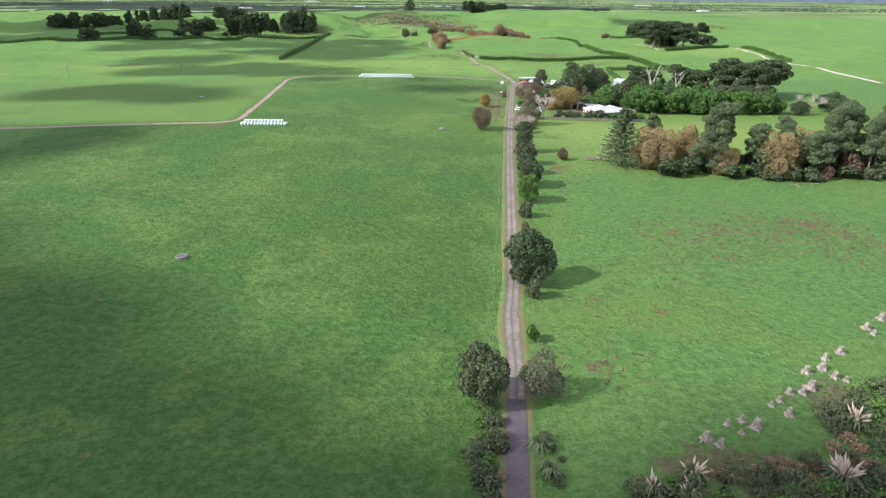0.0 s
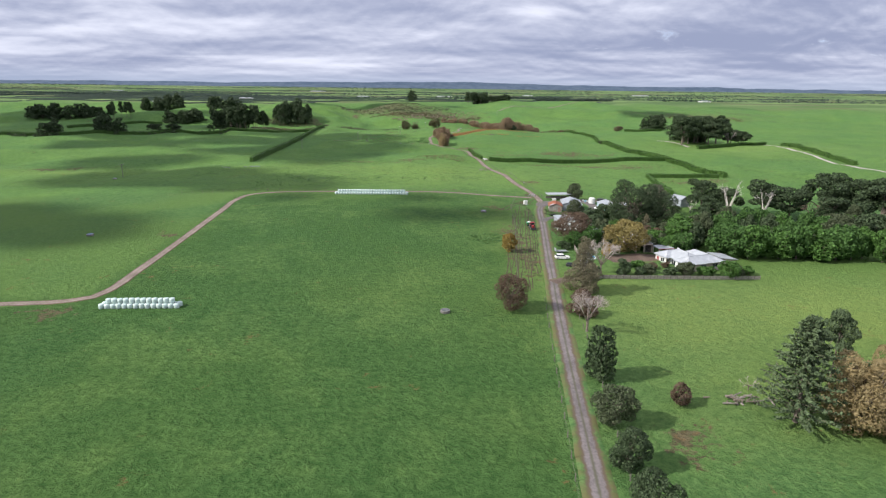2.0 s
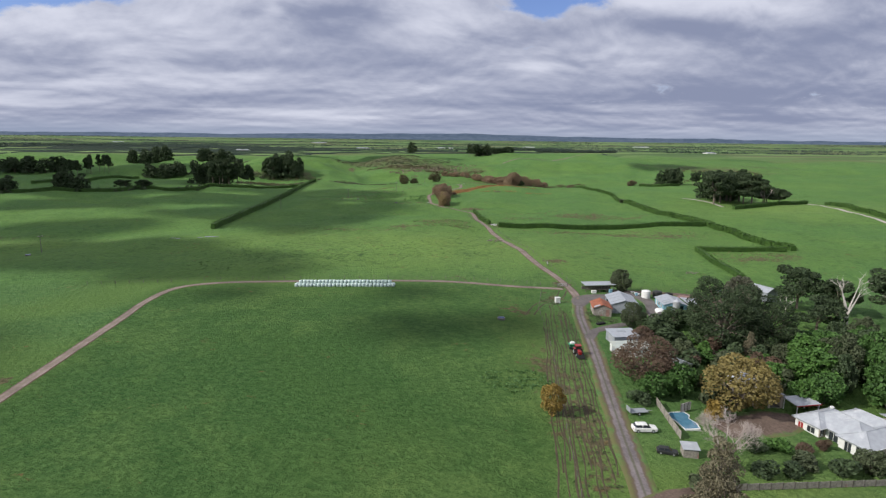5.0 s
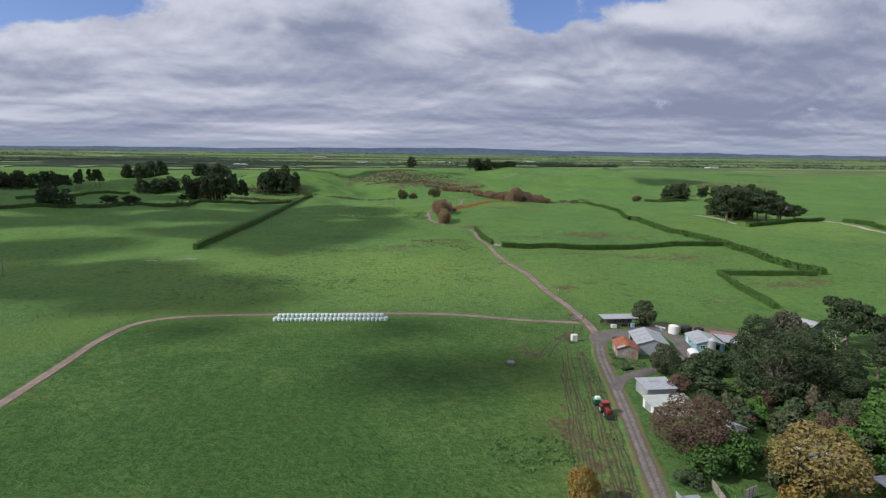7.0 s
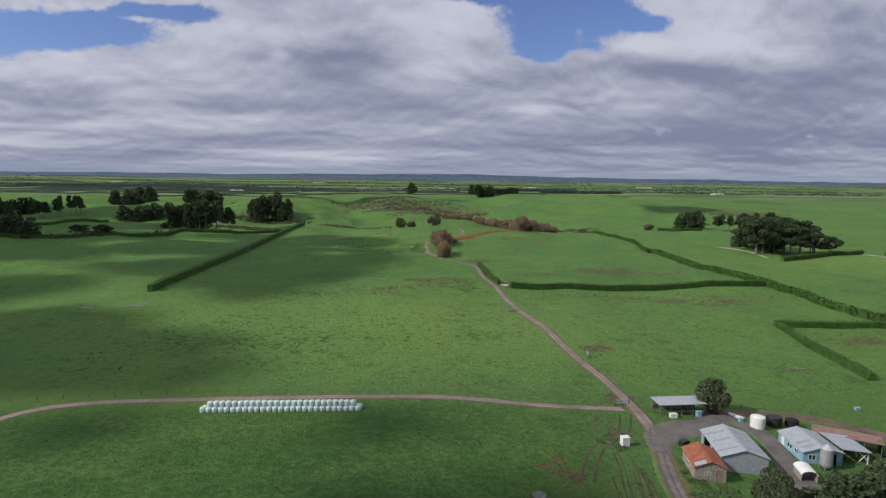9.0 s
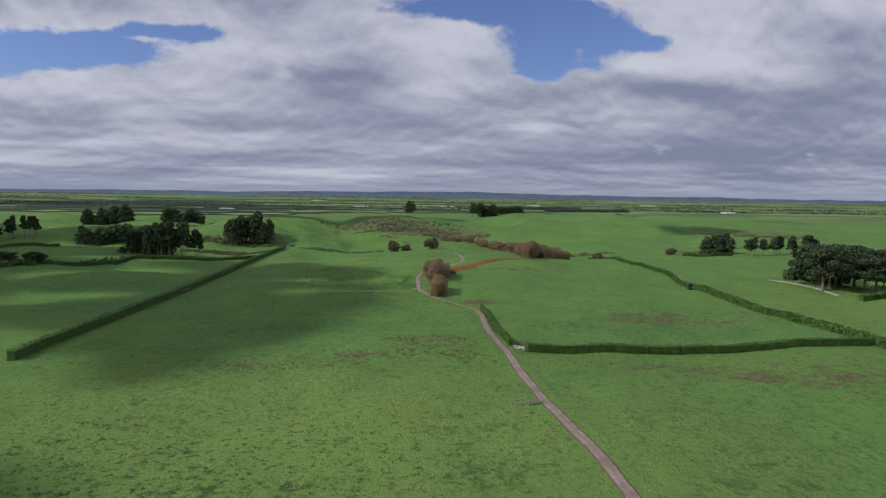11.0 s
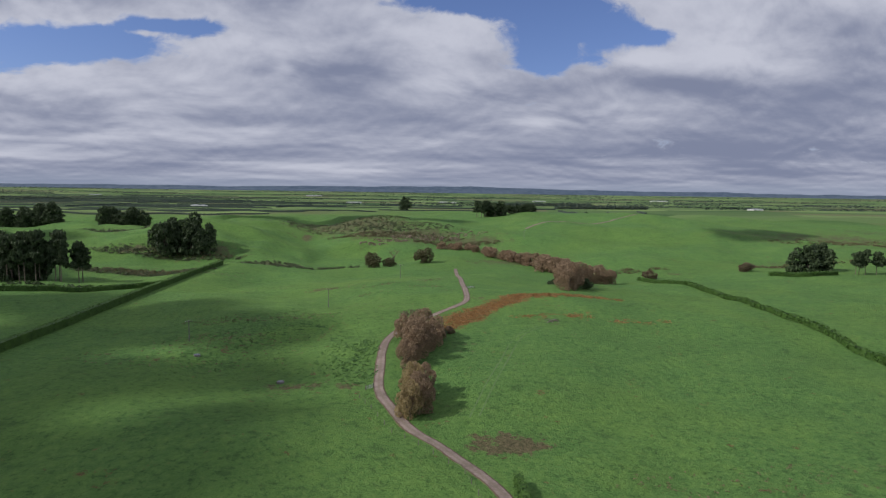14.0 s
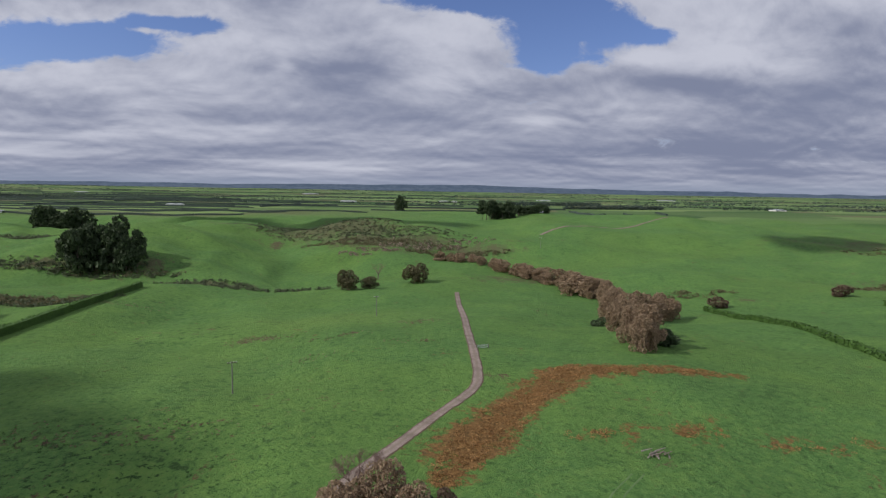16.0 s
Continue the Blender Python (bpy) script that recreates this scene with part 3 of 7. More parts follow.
def quick_mesh(name, verts, quads, material, soft=False):
    """A mesh from arrays of points (real metres) and quads."""
    verts, quads = np.asarray(verts, np.float32) * U, np.asarray(quads, np.int32)
    me = bpy.data.meshes.new(name)
    me.vertices.add(len(verts))
    me.vertices.foreach_set("co", verts.ravel())
    k = quads.shape[1]
    me.loops.add(quads.size)
    me.loops.foreach_set("vertex_index", quads.ravel())
    me.polygons.add(len(quads))
    me.polygons.foreach_set("loop_start", np.arange(0, quads.size, k, dtype=np.int32))
    me.polygons.foreach_set("use_smooth", np.full(len(quads), soft))
    me.materials.append(material)
    me.update(calc_edges=True)
    return me


def at(x, y, z=None, turn=0.0, s=(1, 1, 1)):
    """A pose on the land, in real metres."""
    z = lay(x, y) if z is None else z
    return Matrix.LocRotScale((x * U, y * U, z * U), Euler((0, 0, radians(turn))), Vector(s))


def part(name, form, material, parent, label="", soft=False):
    """One mesh under a thing or a part."""
    me = form.mesh(name, [material] if not isinstance(material, (list, tuple)) else material, soft) if isinstance(form, Form) else form
    ob = new(name, me)
    ob.parent = parent
    if label:
        ob["label"] = label
    return ob


def thing(name, m, label, category, group=""):
    """An empty at the base of a thing, to carry its parts."""
    ob = tagged(new(name), label, category, group)
    ob.matrix_world = m
    return ob


# ---- ground ----
def stretch(near0, near1, step, end0, end1, grow=1.11):
    mid = list(np.arange(near0, near1 + step, step))
    lo, hi, s = [], [], step
    while (lo[-1] if lo else mid[0]) > end0:
        s *= grow
        lo.append((lo[-1] if lo else mid[0]) - s)
    s = step
    while (hi[-1] if hi else mid[-1]) < end1:
        s *= grow
        hi.append((hi[-1] if hi else mid[-1]) + s)
    return np.array(lo[::-1] + mid + hi)


gx, gy = stretch(-330, 480, 5, -7500, 8000), stretch(30, 1450, 5, -3000, 10800)
GX, GY = np.meshgrid(gx, gy)
GZ = height(GX, GY)
LX, LY, LZ = gx.tolist(), gy.tolist(), GZ.tolist()
ny, nx = GX.shape
idx = np.arange(nx * ny).reshape(ny, nx)
ground_mesh = quick_mesh("ground", np.stack([GX, GY, GZ], -1).reshape(-1, 3), np.stack([idx[:-1, :-1], idx[:-1, 1:], idx[1:, 1:], idx[1:, :-1]], -1).reshape(-1, 4), M_PASTURE, True)
ground = tagged(new("ground", ground_mesh), "rolling green pasture with weedy and bare patches", "ground", "", "structure")


def patches(spots):
    """Soft oval marks on the land: x, y, half-lengths, strength."""
    a = np.zeros(GX.shape)
    for x, y, rx, ry, k in spots:
        a = np.maximum(a, k * np.exp(-(((GX - x) / rx) ** 2 + ((GY - y) / ry) ** 2)))
    return a


def mark(name, a):
    layer = ground_mesh.attributes.new(name, "FLOAT", "POINT")
    layer.data.foreach_set("value", a.ravel().astype(np.float32))


soil = patches([(80, 122, 34, 15, 0.85), (100, 120, 22, 22, 0.8), (60, 105, 22, 14, 0.55), (30, 69, 9, 8, 0.7), (45, 86, 20, 12, 0.5), (62, 140, 10, 8, 0.4), (50, 172, 8, 6, 1.0), (20, 505, 30, 6, 0.8), (42, 517, 16, 12, 1.0), (-20, 494, 14, 4, 0.7), (32, 526, 10, 7, 0.8), (79, 409, 7, 5, 1.2), (35, 371, 9, 4, 0.9), (152, 572, 38, 14, 0.85), (97, 559, 14, 9, 0.7)])
soil = np.maximum(soil, patches([(146, 597, 30, 9, 0.6), (73, 521, 6, 9, 1.5), (118, 504, 40, 10, 0.5), (155, 490, 45, 18, 0.62), (10, 661, 5, 3, 1.1), (71, 617, 10, 5, 1.9), (-66, 218, 8, 4, 1.4), (-66, 284, 4, 8, 1.2), (-205, 484, 34, 7, 0.9), (73, 368, 6, 4, 1.5), (-42, 107, 2.6, 2.2, 1.2), (42, 325, 3, 2.2, 1.2), (175, 437, 30, 9, 0.6), (63, 352, 5, 12, 0.9), (33, 655, 6, 5, 1.0)]))
soil = np.maximum(soil, patches([(18, 660, 22, 16, 0.35), (25, 760, 30, 22, 0.45), (-20, 700, 40, 40, 0.35), (-30, 860, 45, 22, 0.55), (130, 900, 30, 20, 0.4), (108, 722, 5, 3, 1.3), (84, 770, 6, 5, 1.0), (70, 690, 8, 14, 0.6), (47, 275, 7, 40, 1.0), (64, 250, 5, 10, 0.6), (60, 635, 14, 8, 0.6)]))
soil = np.maximum(soil, patches([(150, 490, 55, 20, 0.85), (185, 425, 24, 16, 0.95), (150, 575, 50, 18, 0.95), (100, 556, 20, 10, 0.85), (115, 500, 30, 9, 0.8), (36, 372, 12, 4, 1.1), (36, 362, 14, 4, 0.9), (0, 495, 30, 5, 0.8), (48, 330, 5, 26, 0.8), (5, 836, 16, 6, 1.0), (35, 824, 14, 5, 0.9), (64, 854, 14, 5, 1.0), (-92, 915, 30, 5, 0.9), (-128, 960, 30, 7, 0.8), (212, 1174, 14, 4, 0.9), (388, 1001, 22, 8, 1.3), (231, 922, 12, 5, 0.9), (212, 897, 12, 5, 0.8), (279, 967, 16, 4, 1.4), (-66, 1187, 8, 16, 1.4), (-200, 1030, 14, 6, 1.2), (-235, 1100, 16, 6, 1.1), (-160, 1022, 14, 3, 1.3), (20, 655, 24, 5, 0.8), (-10, 740, 40, 8, 0.75), (-20, 715, 30, 8, 0.7)]))
mark("soil", soil)
rough = np.maximum(0.66 * smooth(366, 380, GY) * (1 - smooth(1800, 2200, GY)), patches([(0, 720, 50, 45, 1.3), (-30, 690, 60, 30, 1.1), (-10, 430, 90, 45, 1.2), (150, 480, 60, 40, 1.0), (-30, 860, 60, 40, 1.1), (-120, 930, 80, 40, 1.1)]))
mark("rough", rough)
DRIFT = [(66, 716), (68.5, 722), (72, 728), (75, 733), (79, 739), (83, 745), (88, 751), (93, 756), (97, 762), (101, 768), (108, 770), (115, 770), (122, 769), (130, 771), (138, 773), (147, 772.5), (155, 772.5)]
WIDE = (3.5, 5, 6, 7, 7.5, 7, 6.5, 6.5, 7, 7, 6, 5, 4.5, 4.5, 4.5, 4, 2.5)
mark("rust", patches([(x, y, w * 1.15, w * 0.95, 1.15) for (x, y), w in zip(DRIFT, WIDE)] + [(100, 733, 8, 3.5, 0.85), (107, 733.5, 5, 3, 0.7), (123, 734, 8, 4.5, 0.9), (141, 728, 8, 2.5, 0.75), (151, 727.5, 5, 2, 0.6), (161, 730.5, 6, 3, 0.6), (128, 741, 5, 2, 0.5)]))
# dry grass, and stretches painted brighter as if in full sun
dry_sunlit_marks = patches([(330, 610, 90, 60, 0.85), (15, 440, 100, 55, 1.05), (-40, 450, 60, 26, 0.5), (-190, 470, 70, 16, 0.8), (-150, 440, 120, 30, 0.4), (75, 225, 32, 32, 0.9), (115, 225, 70, 30, 0.95), (120, 178, 70, 10, 0.8), (75, 190, 22, 12, 0.7), (48, 280, 9, 60, 0.5), (10, 235, 30, 30, 0.15), (150, 490, 60, 25, 0.4), (20, 870, 60, 30, 0.5), (-30, 790, 60, 60, 0.25), (-300, 1480, 250, 60, 0.4)])
dry_sunlit_marks = np.maximum(dry_sunlit_marks, 0.45 * smooth(0.2, 0.8, np.sin(GX / 210 + 2 * np.sin(GY / 330)) * np.sin(GY / 170)) * smooth(1350, 1700, GY))
mark("dry_sunlit", dry_sunlit_marks)
# near left paddock: lush turf, painted darker still for shade
mark("lush_shaded", (1 - smooth(358, 364, GY)) * (1 - smooth(-3, 1, GX - (8.5 + (GY - 47) * 0.2 - 9 * smooth(230, 250, GY)))) * smooth(-64, -60, GX + 60 * (1 - smooth(222, 228, GY))))
mark("plain", smooth(1380, 1560, GY + 40 * np.sin(GX / 60)) * (1 - np.exp(-((GX - 150) / 230) ** 2) * (1 - smooth(1700, 2000, GY))))
mark("scrub", patches([(0, 1225, 90, 55, 1.0), (60, 1180, 70, 40, 1.0), (120, 1160, 60, 25, 0.9), (-70, 1300, 40, 30, 0.8), (-260, 1170, 60, 50, 0.7), (-130, 1035, 40, 16, 0.8), (-150, 935, 60, 18, 0.7), (160, 1060, 60, 22, 0.8), (420, 1010, 90, 26, 0.5), (560, 1150, 170, 80, 0.75), (700, 1300, 200, 60, 0.6), (-330, 730, 60, 14, 0.8), (-60, 1010, 60, 8, 0.6), (40, 48, 16, 5, 1.1), (62, 58, 8, 9, 1.0), (-60, 1290, 60, 70, 1.0), (-20, 1245, 80, 60, 1.1), (40, 1175, 80, 26, 1.15), (-73, 1006, 40, 10, 0.9), (-190, 1034, 40, 8, 0.9), (-272, 1136, 40, 14, 0.9), (-130, 1258, 26, 30, 0.9), (-143, 942, 34, 8, 1.0)]))


def ribbon(name, line, width, material, label, lift=0.10, rows=11, step=3.0, wobble=0.15, seed=3, rut_at=0.5):
    """A way laid over the land along a line of (x, y), its edges let into the turf."""
    pts = [Vector((*p, 0)) for p in line]
    dense = []
    for i in range(len(pts) - 1):
        p0, p1, p2, p3 = pts[max(i - 1, 0)], pts[i], pts[i + 1], pts[min(i + 2, len(pts) - 1)]
        n = max(2, int((p2 - p1).length / step))
        for k in range(n):
            t = k / n
            dense.append(0.5 * ((2 * p1) + (p2 - p0) * t + (2 * p0 - 5 * p1 + 4 * p2 - p3) * t * t + (3 * p1 - p0 - 3 * p2 + p3) * t ** 3))
    dense.append(pts[-1])
    rng, verts, across = np.random.RandomState(seed), [], []
    ws = width if isinstance(width, (list, tuple)) else (width, width)
    for i, p in enumerate(dense):
        way = (dense[min(i + 1, len(dense) - 1)] - dense[max(i - 1, 0)]).normalized()
        nrm = Vector((-way.y, way.x, 0))
        w = np.interp(i / (len(dense) - 1), np.linspace(0, 1, len(ws)), ws) / 2 * (1 + wobble * (rng.rand() - 0.5))
        for k in range(rows):
            a = -1 + 2 * k / (rows - 1)
            x, y = p.x + nrm.x * a * w, p.y + nrm.y * a * w
            rut = -0.05 * math.exp(-((abs(a) - rut_at) / 0.16) ** 2)
            verts.append((x, y, lay(x, y) + (lift + rut if abs(a) < 0.95 else -0.12)))
            across.append(a)
    idn = np.arange(len(dense) * rows).reshape(-1, rows)
    me = quick_mesh(name, verts, np.stack([idn[:-1, :-1], idn[:-1, 1:], idn[1:, 1:], idn[1:, :-1]], -1).reshape(-1, 4)[:, ::-1], material, True)
    me.attributes.new("across", "FLOAT", "POINT").data.foreach_set("value", np.array(across, np.float32))
    return tagged(new(name, me), label, "road", "", "structure")


ribbon("road", [(4, -60), (10.5, 30), (12.3, 47), (14, 56), (15.8, 64), (17.0, 71), (18.9, 84), (21.6, 96), (25, 115), (32, 154), (41, 203), (46, 229), (49.3, 245), (53, 264), (57.5, 286), (62, 308), (66, 329), (69, 340), (71.5, 349)], 5.2, M_ROAD, "long gravel farm road with two pale wheel ways", rut_at=0.3)
ribbon("road_sealed", [(4, -60), (10.6, 30), (12.6, 47), (14.3, 56), (15.5, 62.5)], 3.2, M_SEAL, "worn purplish sealed end of the farm road", 0.17)
ribbon("track", [(71, 346), (72.8, 361), (72.5, 381), (71, 398), (70, 426), (68.4, 455), (67, 489), (65.6, 517), (65, 530), (65.4, 547), (66.8, 572), (67, 590), (64, 601), (57, 613), (50, 623), (44.5, 637), (41, 651), (40.6, 668), (41, 689), (44.5, 708), (56, 728), (67, 746), (76, 760), (79, 772), (80.5, 795), (84, 850), (89, 930), (92, 975)], 3.6, M_TRACK, "pinkish-brown unsealed farm track", 0.13)
ribbon("cross_track", [(-260, 222), (-141, 221), (-82, 224), (-65, 226), (-60, 232), (-59.5, 250), (-59.5, 285), (-59.5, 322), (-60, 342), (-57, 357), (-46, 363), (-22, 364.5), (12, 365.5), (32, 365.5), (52, 362.5), (70, 362)], 3.0, M_TRACK, "narrow brown cross track between paddocks", 0.11)
ribbon("far_track", [(281, 697), (284, 665), (287, 640)], 3.4, M_LANE, "pale track by the shelter hedge", 0.15)
ribbon("far_track", [(381, 678), (372, 655), (355, 584), (341, 525), (325, 450), (306, 353)], 4.0, M_LANE, "pale gravel lane across a far paddock", 0.15)
ribbon("far_track", [(200, 1205), (221, 1221), (293, 1258), (387, 1318)], 4.5, M_TRACK, "faint track climbing a far slope", 0.25)
ribbon("yard", [(69.3, 341), (72, 348), (77.5, 351.8), (86, 355)], (3.5, 8, 8.5, 6), M_YARD, "grey gravel turning yard", 0.15)
ribbon("yard_lane", [(85, 356), (92, 358), (95, 352), (93.5, 343), (91, 335), (89, 326)], (6, 6, 5, 5, 6, 6), M_YARD, "grey gravel lane between the sheds", 0.19)
ribbon("yard_back", [(87, 362), (101, 361), (113, 359), (123, 350), (130, 340)], (4, 5, 5, 6, 6), M_DIRT, "muddy race behind the tanks", 0.12)
ribbon("drive", [(62.5, 311), (66, 317), (71, 320.5), (78, 324.5)], 3.2, M_YARD, "short gravel drive to the sheds", 0.16)
ribbon("house_yard", [(72, 265), (78, 267), (84, 268.5), (90, 270)], (7, 10, 10, 6), M_DIRT, "dark bare parking yard before the house", 0.12)
ribbon("house_drive", [(48.6, 243), (54, 246), (60, 247)], (5, 4, 3), M_DIRT, "brown bare drive entrance", 0.14)
rut_rng = random.Random(4)
for k in range(14):
    dx = -14.5 + k * 0.75 + rut_rng.uniform(-0.3, 0.3)
    y0, y1 = rut_rng.uniform(234, 262), rut_rng.uniform(305, 342)
    line = []
    for j in range(17):
        y = y0 + (y1 - y0) * j / 16
        line.append((49 + (y - 236) * 0.197 + dx * (1 - 0.0016 * (y - 236)) + rut_rng.uniform(-0.32, 0.32), y))
    ribbon("wheel_ruts", line, 0.72, M_RUT, "muddy wheel ruts worn in the verge", 0.04, 5, wobble=0.9, seed=k)
for k, dx in enumerate((0, 2.4)):
    ribbon("wheel_ruts", [(50 + dx, 330), (56 + dx, 342), (64 + dx, 350), (68 + dx, 359)], 1.0, M_RUT, "curved tyre marks in wet grass", 0.05, 5, seed=k)
    ribbon("wheel_marks", [(64 + dx, 630), (71 + dx, 650), (80 + dx, 676), (90 + dx, 702), (101 + dx, 716)], 0.8, M_MARKS, "faint wheel marks across the grass", 0.04, 5, seed=k)


# ---- clouds added out of view to shade the land ----
SHADE_CLOUD_BASE = 1000.0
reach = SHADE_CLOUD_BASE / math.tan(radians(SUN_EL))
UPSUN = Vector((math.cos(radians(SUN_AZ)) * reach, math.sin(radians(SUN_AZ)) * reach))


def shade_cloud(heaps, seed):
    """One unseen cumulus added to cast shade: heaped round billows over a flat base. Heaps: x, y of the land it shades,
    radius.
    """
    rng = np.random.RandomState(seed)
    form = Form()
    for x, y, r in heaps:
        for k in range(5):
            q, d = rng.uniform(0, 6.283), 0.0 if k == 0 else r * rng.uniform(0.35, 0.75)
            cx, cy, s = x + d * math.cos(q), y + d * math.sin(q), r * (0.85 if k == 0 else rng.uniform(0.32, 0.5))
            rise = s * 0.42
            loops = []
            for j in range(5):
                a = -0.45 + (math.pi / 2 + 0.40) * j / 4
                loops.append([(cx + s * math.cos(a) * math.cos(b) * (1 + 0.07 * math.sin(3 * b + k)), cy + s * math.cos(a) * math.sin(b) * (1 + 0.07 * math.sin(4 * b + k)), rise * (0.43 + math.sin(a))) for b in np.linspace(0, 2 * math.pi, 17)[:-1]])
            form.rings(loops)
    ob = tagged(new("cloud", form.mesh("cloud", [M_SHADE_CLOUD], True)), "white cumulus cloud added out of view to shade the ground", "cloud", "broken clouds over the farm", "structure")
    ob.location = (UPSUN.x * U, UPSUN.y * U, SHADE_CLOUD_BASE * U)


# heaps stand upsun of each stretch of ground that should be dark
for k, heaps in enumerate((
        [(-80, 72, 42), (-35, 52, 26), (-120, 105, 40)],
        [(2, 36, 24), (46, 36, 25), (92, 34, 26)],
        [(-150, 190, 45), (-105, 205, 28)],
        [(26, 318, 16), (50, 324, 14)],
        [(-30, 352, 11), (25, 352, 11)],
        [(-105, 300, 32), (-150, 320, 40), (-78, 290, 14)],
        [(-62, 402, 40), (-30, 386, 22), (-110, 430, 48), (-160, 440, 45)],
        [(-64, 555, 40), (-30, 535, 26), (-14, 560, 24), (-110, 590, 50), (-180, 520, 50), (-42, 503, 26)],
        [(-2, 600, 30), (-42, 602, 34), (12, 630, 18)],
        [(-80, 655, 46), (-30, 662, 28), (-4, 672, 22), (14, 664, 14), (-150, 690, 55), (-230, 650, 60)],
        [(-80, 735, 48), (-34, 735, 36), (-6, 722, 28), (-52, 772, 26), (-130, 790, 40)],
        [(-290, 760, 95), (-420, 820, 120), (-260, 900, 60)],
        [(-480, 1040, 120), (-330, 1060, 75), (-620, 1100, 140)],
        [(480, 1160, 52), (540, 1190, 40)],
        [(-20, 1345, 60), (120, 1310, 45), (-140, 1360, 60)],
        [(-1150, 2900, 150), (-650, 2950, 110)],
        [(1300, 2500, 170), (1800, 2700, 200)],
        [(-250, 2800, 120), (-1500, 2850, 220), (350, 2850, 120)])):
    shade_cloud(heaps, 40 + k)


# ---- trees ----
def crown_points(lobes, count, rng, upward=0.15):
    """Points and outward ways on a heap of lobes (x, y, z, rx, ry, rz), inner ones left out."""
    lobes = np.array(lobes)
    area = lobes[:, 3] * lobes[:, 5]
    pick = rng.choice(len(lobes), int(count * 1.7), p=area / area.sum())
    d = rng.normal(size=(len(pick), 3))
    d[:, 2] += upward
    d /= np.linalg.norm(d, axis=1)[:, None]
    c, r = lobes[pick, :3], lobes[pick, 3:]
    p = c + d * r * rng.uniform(0.78, 1.06, (len(pick), 1))
    inside = np.zeros(len(p), int)
    for lobe in lobes:
        inside += (((p - lobe[:3]) / lobe[3:]) ** 2).sum(1) < 0.62
    keep = inside == 0
    return p[keep][:count], d[keep][:count]


def cards(p, d, size, rng, loose=0.75, long=1.0, hang=False):
    """A small bent leaf spray at each point, facing roughly outwards."""
    n = d + loose * rng.normal(size=d.shape)
    n /= np.linalg.norm(n, axis=1)[:, None]
    a = np.tile((0.0, 0.0, -1.0), (len(n), 1)) + 0.25 * rng.normal(size=n.shape) if hang else rng.normal(size=n.shape)
    a -= (a * n).sum(1)[:, None] * n
    a /= np.linalg.norm(a, axis=1)[:, None] + 1e-9
    b = np.cross(n, a)
    s = size * rng.uniform(0.55, 1.3, (len(n), 1))
    v = np.stack([p + a * s * long, p + b * s * 0.62 + n * s * 0.18, p - a * s * long, p - b * s * 0.62 + n * s * 0.18], 1)
    return v.reshape(-1, 3), np.arange(len(p) * 4).reshape(-1, 4)


def limbs_to(form, lobes, rng, base_r, split_z, n=5):
    """A trunk that forks and reaches into each lobe."""
    form.limb((0, 0, -0.05), (0.012, 0.008, split_z), base_r, base_r * 0.72, 8)
    for x, y, z, *_ in lobes:
        a = Vector((0.012, 0.008, split_z * rng.uniform(0.6, 1.0)))
        e = Vector((x, y, z))
        m = a.lerp(e, 0.5) + Vector((rng.normal() * 0.02, rng.normal() * 0.02, 0.03))
        form.limb(a, m, base_r * 0.45, base_r * 0.28, n)
        form.limb(m, e, base_r * 0.28, base_r * 0.1, n)


def twig_mesh(form, rng, start, way, length, r, depth, spread=0.75, kids=4):
    end = start + way * length
    form.limb(start, end, r, r * 0.55, 3 if depth < 2 else 5)
    if depth == 0:
        return
    for _ in range(kids):
        w = (way + Vector(rng.normal(size=3)) * spread * 0.6 + Vector((0, 0, 0.12))).normalized()
        twig_mesh(form, rng, start.lerp(end, rng.uniform(0.55, 1.0)), w, length * rng.uniform(0.55, 0.8), r * 0.5, depth - 1, spread, kids)


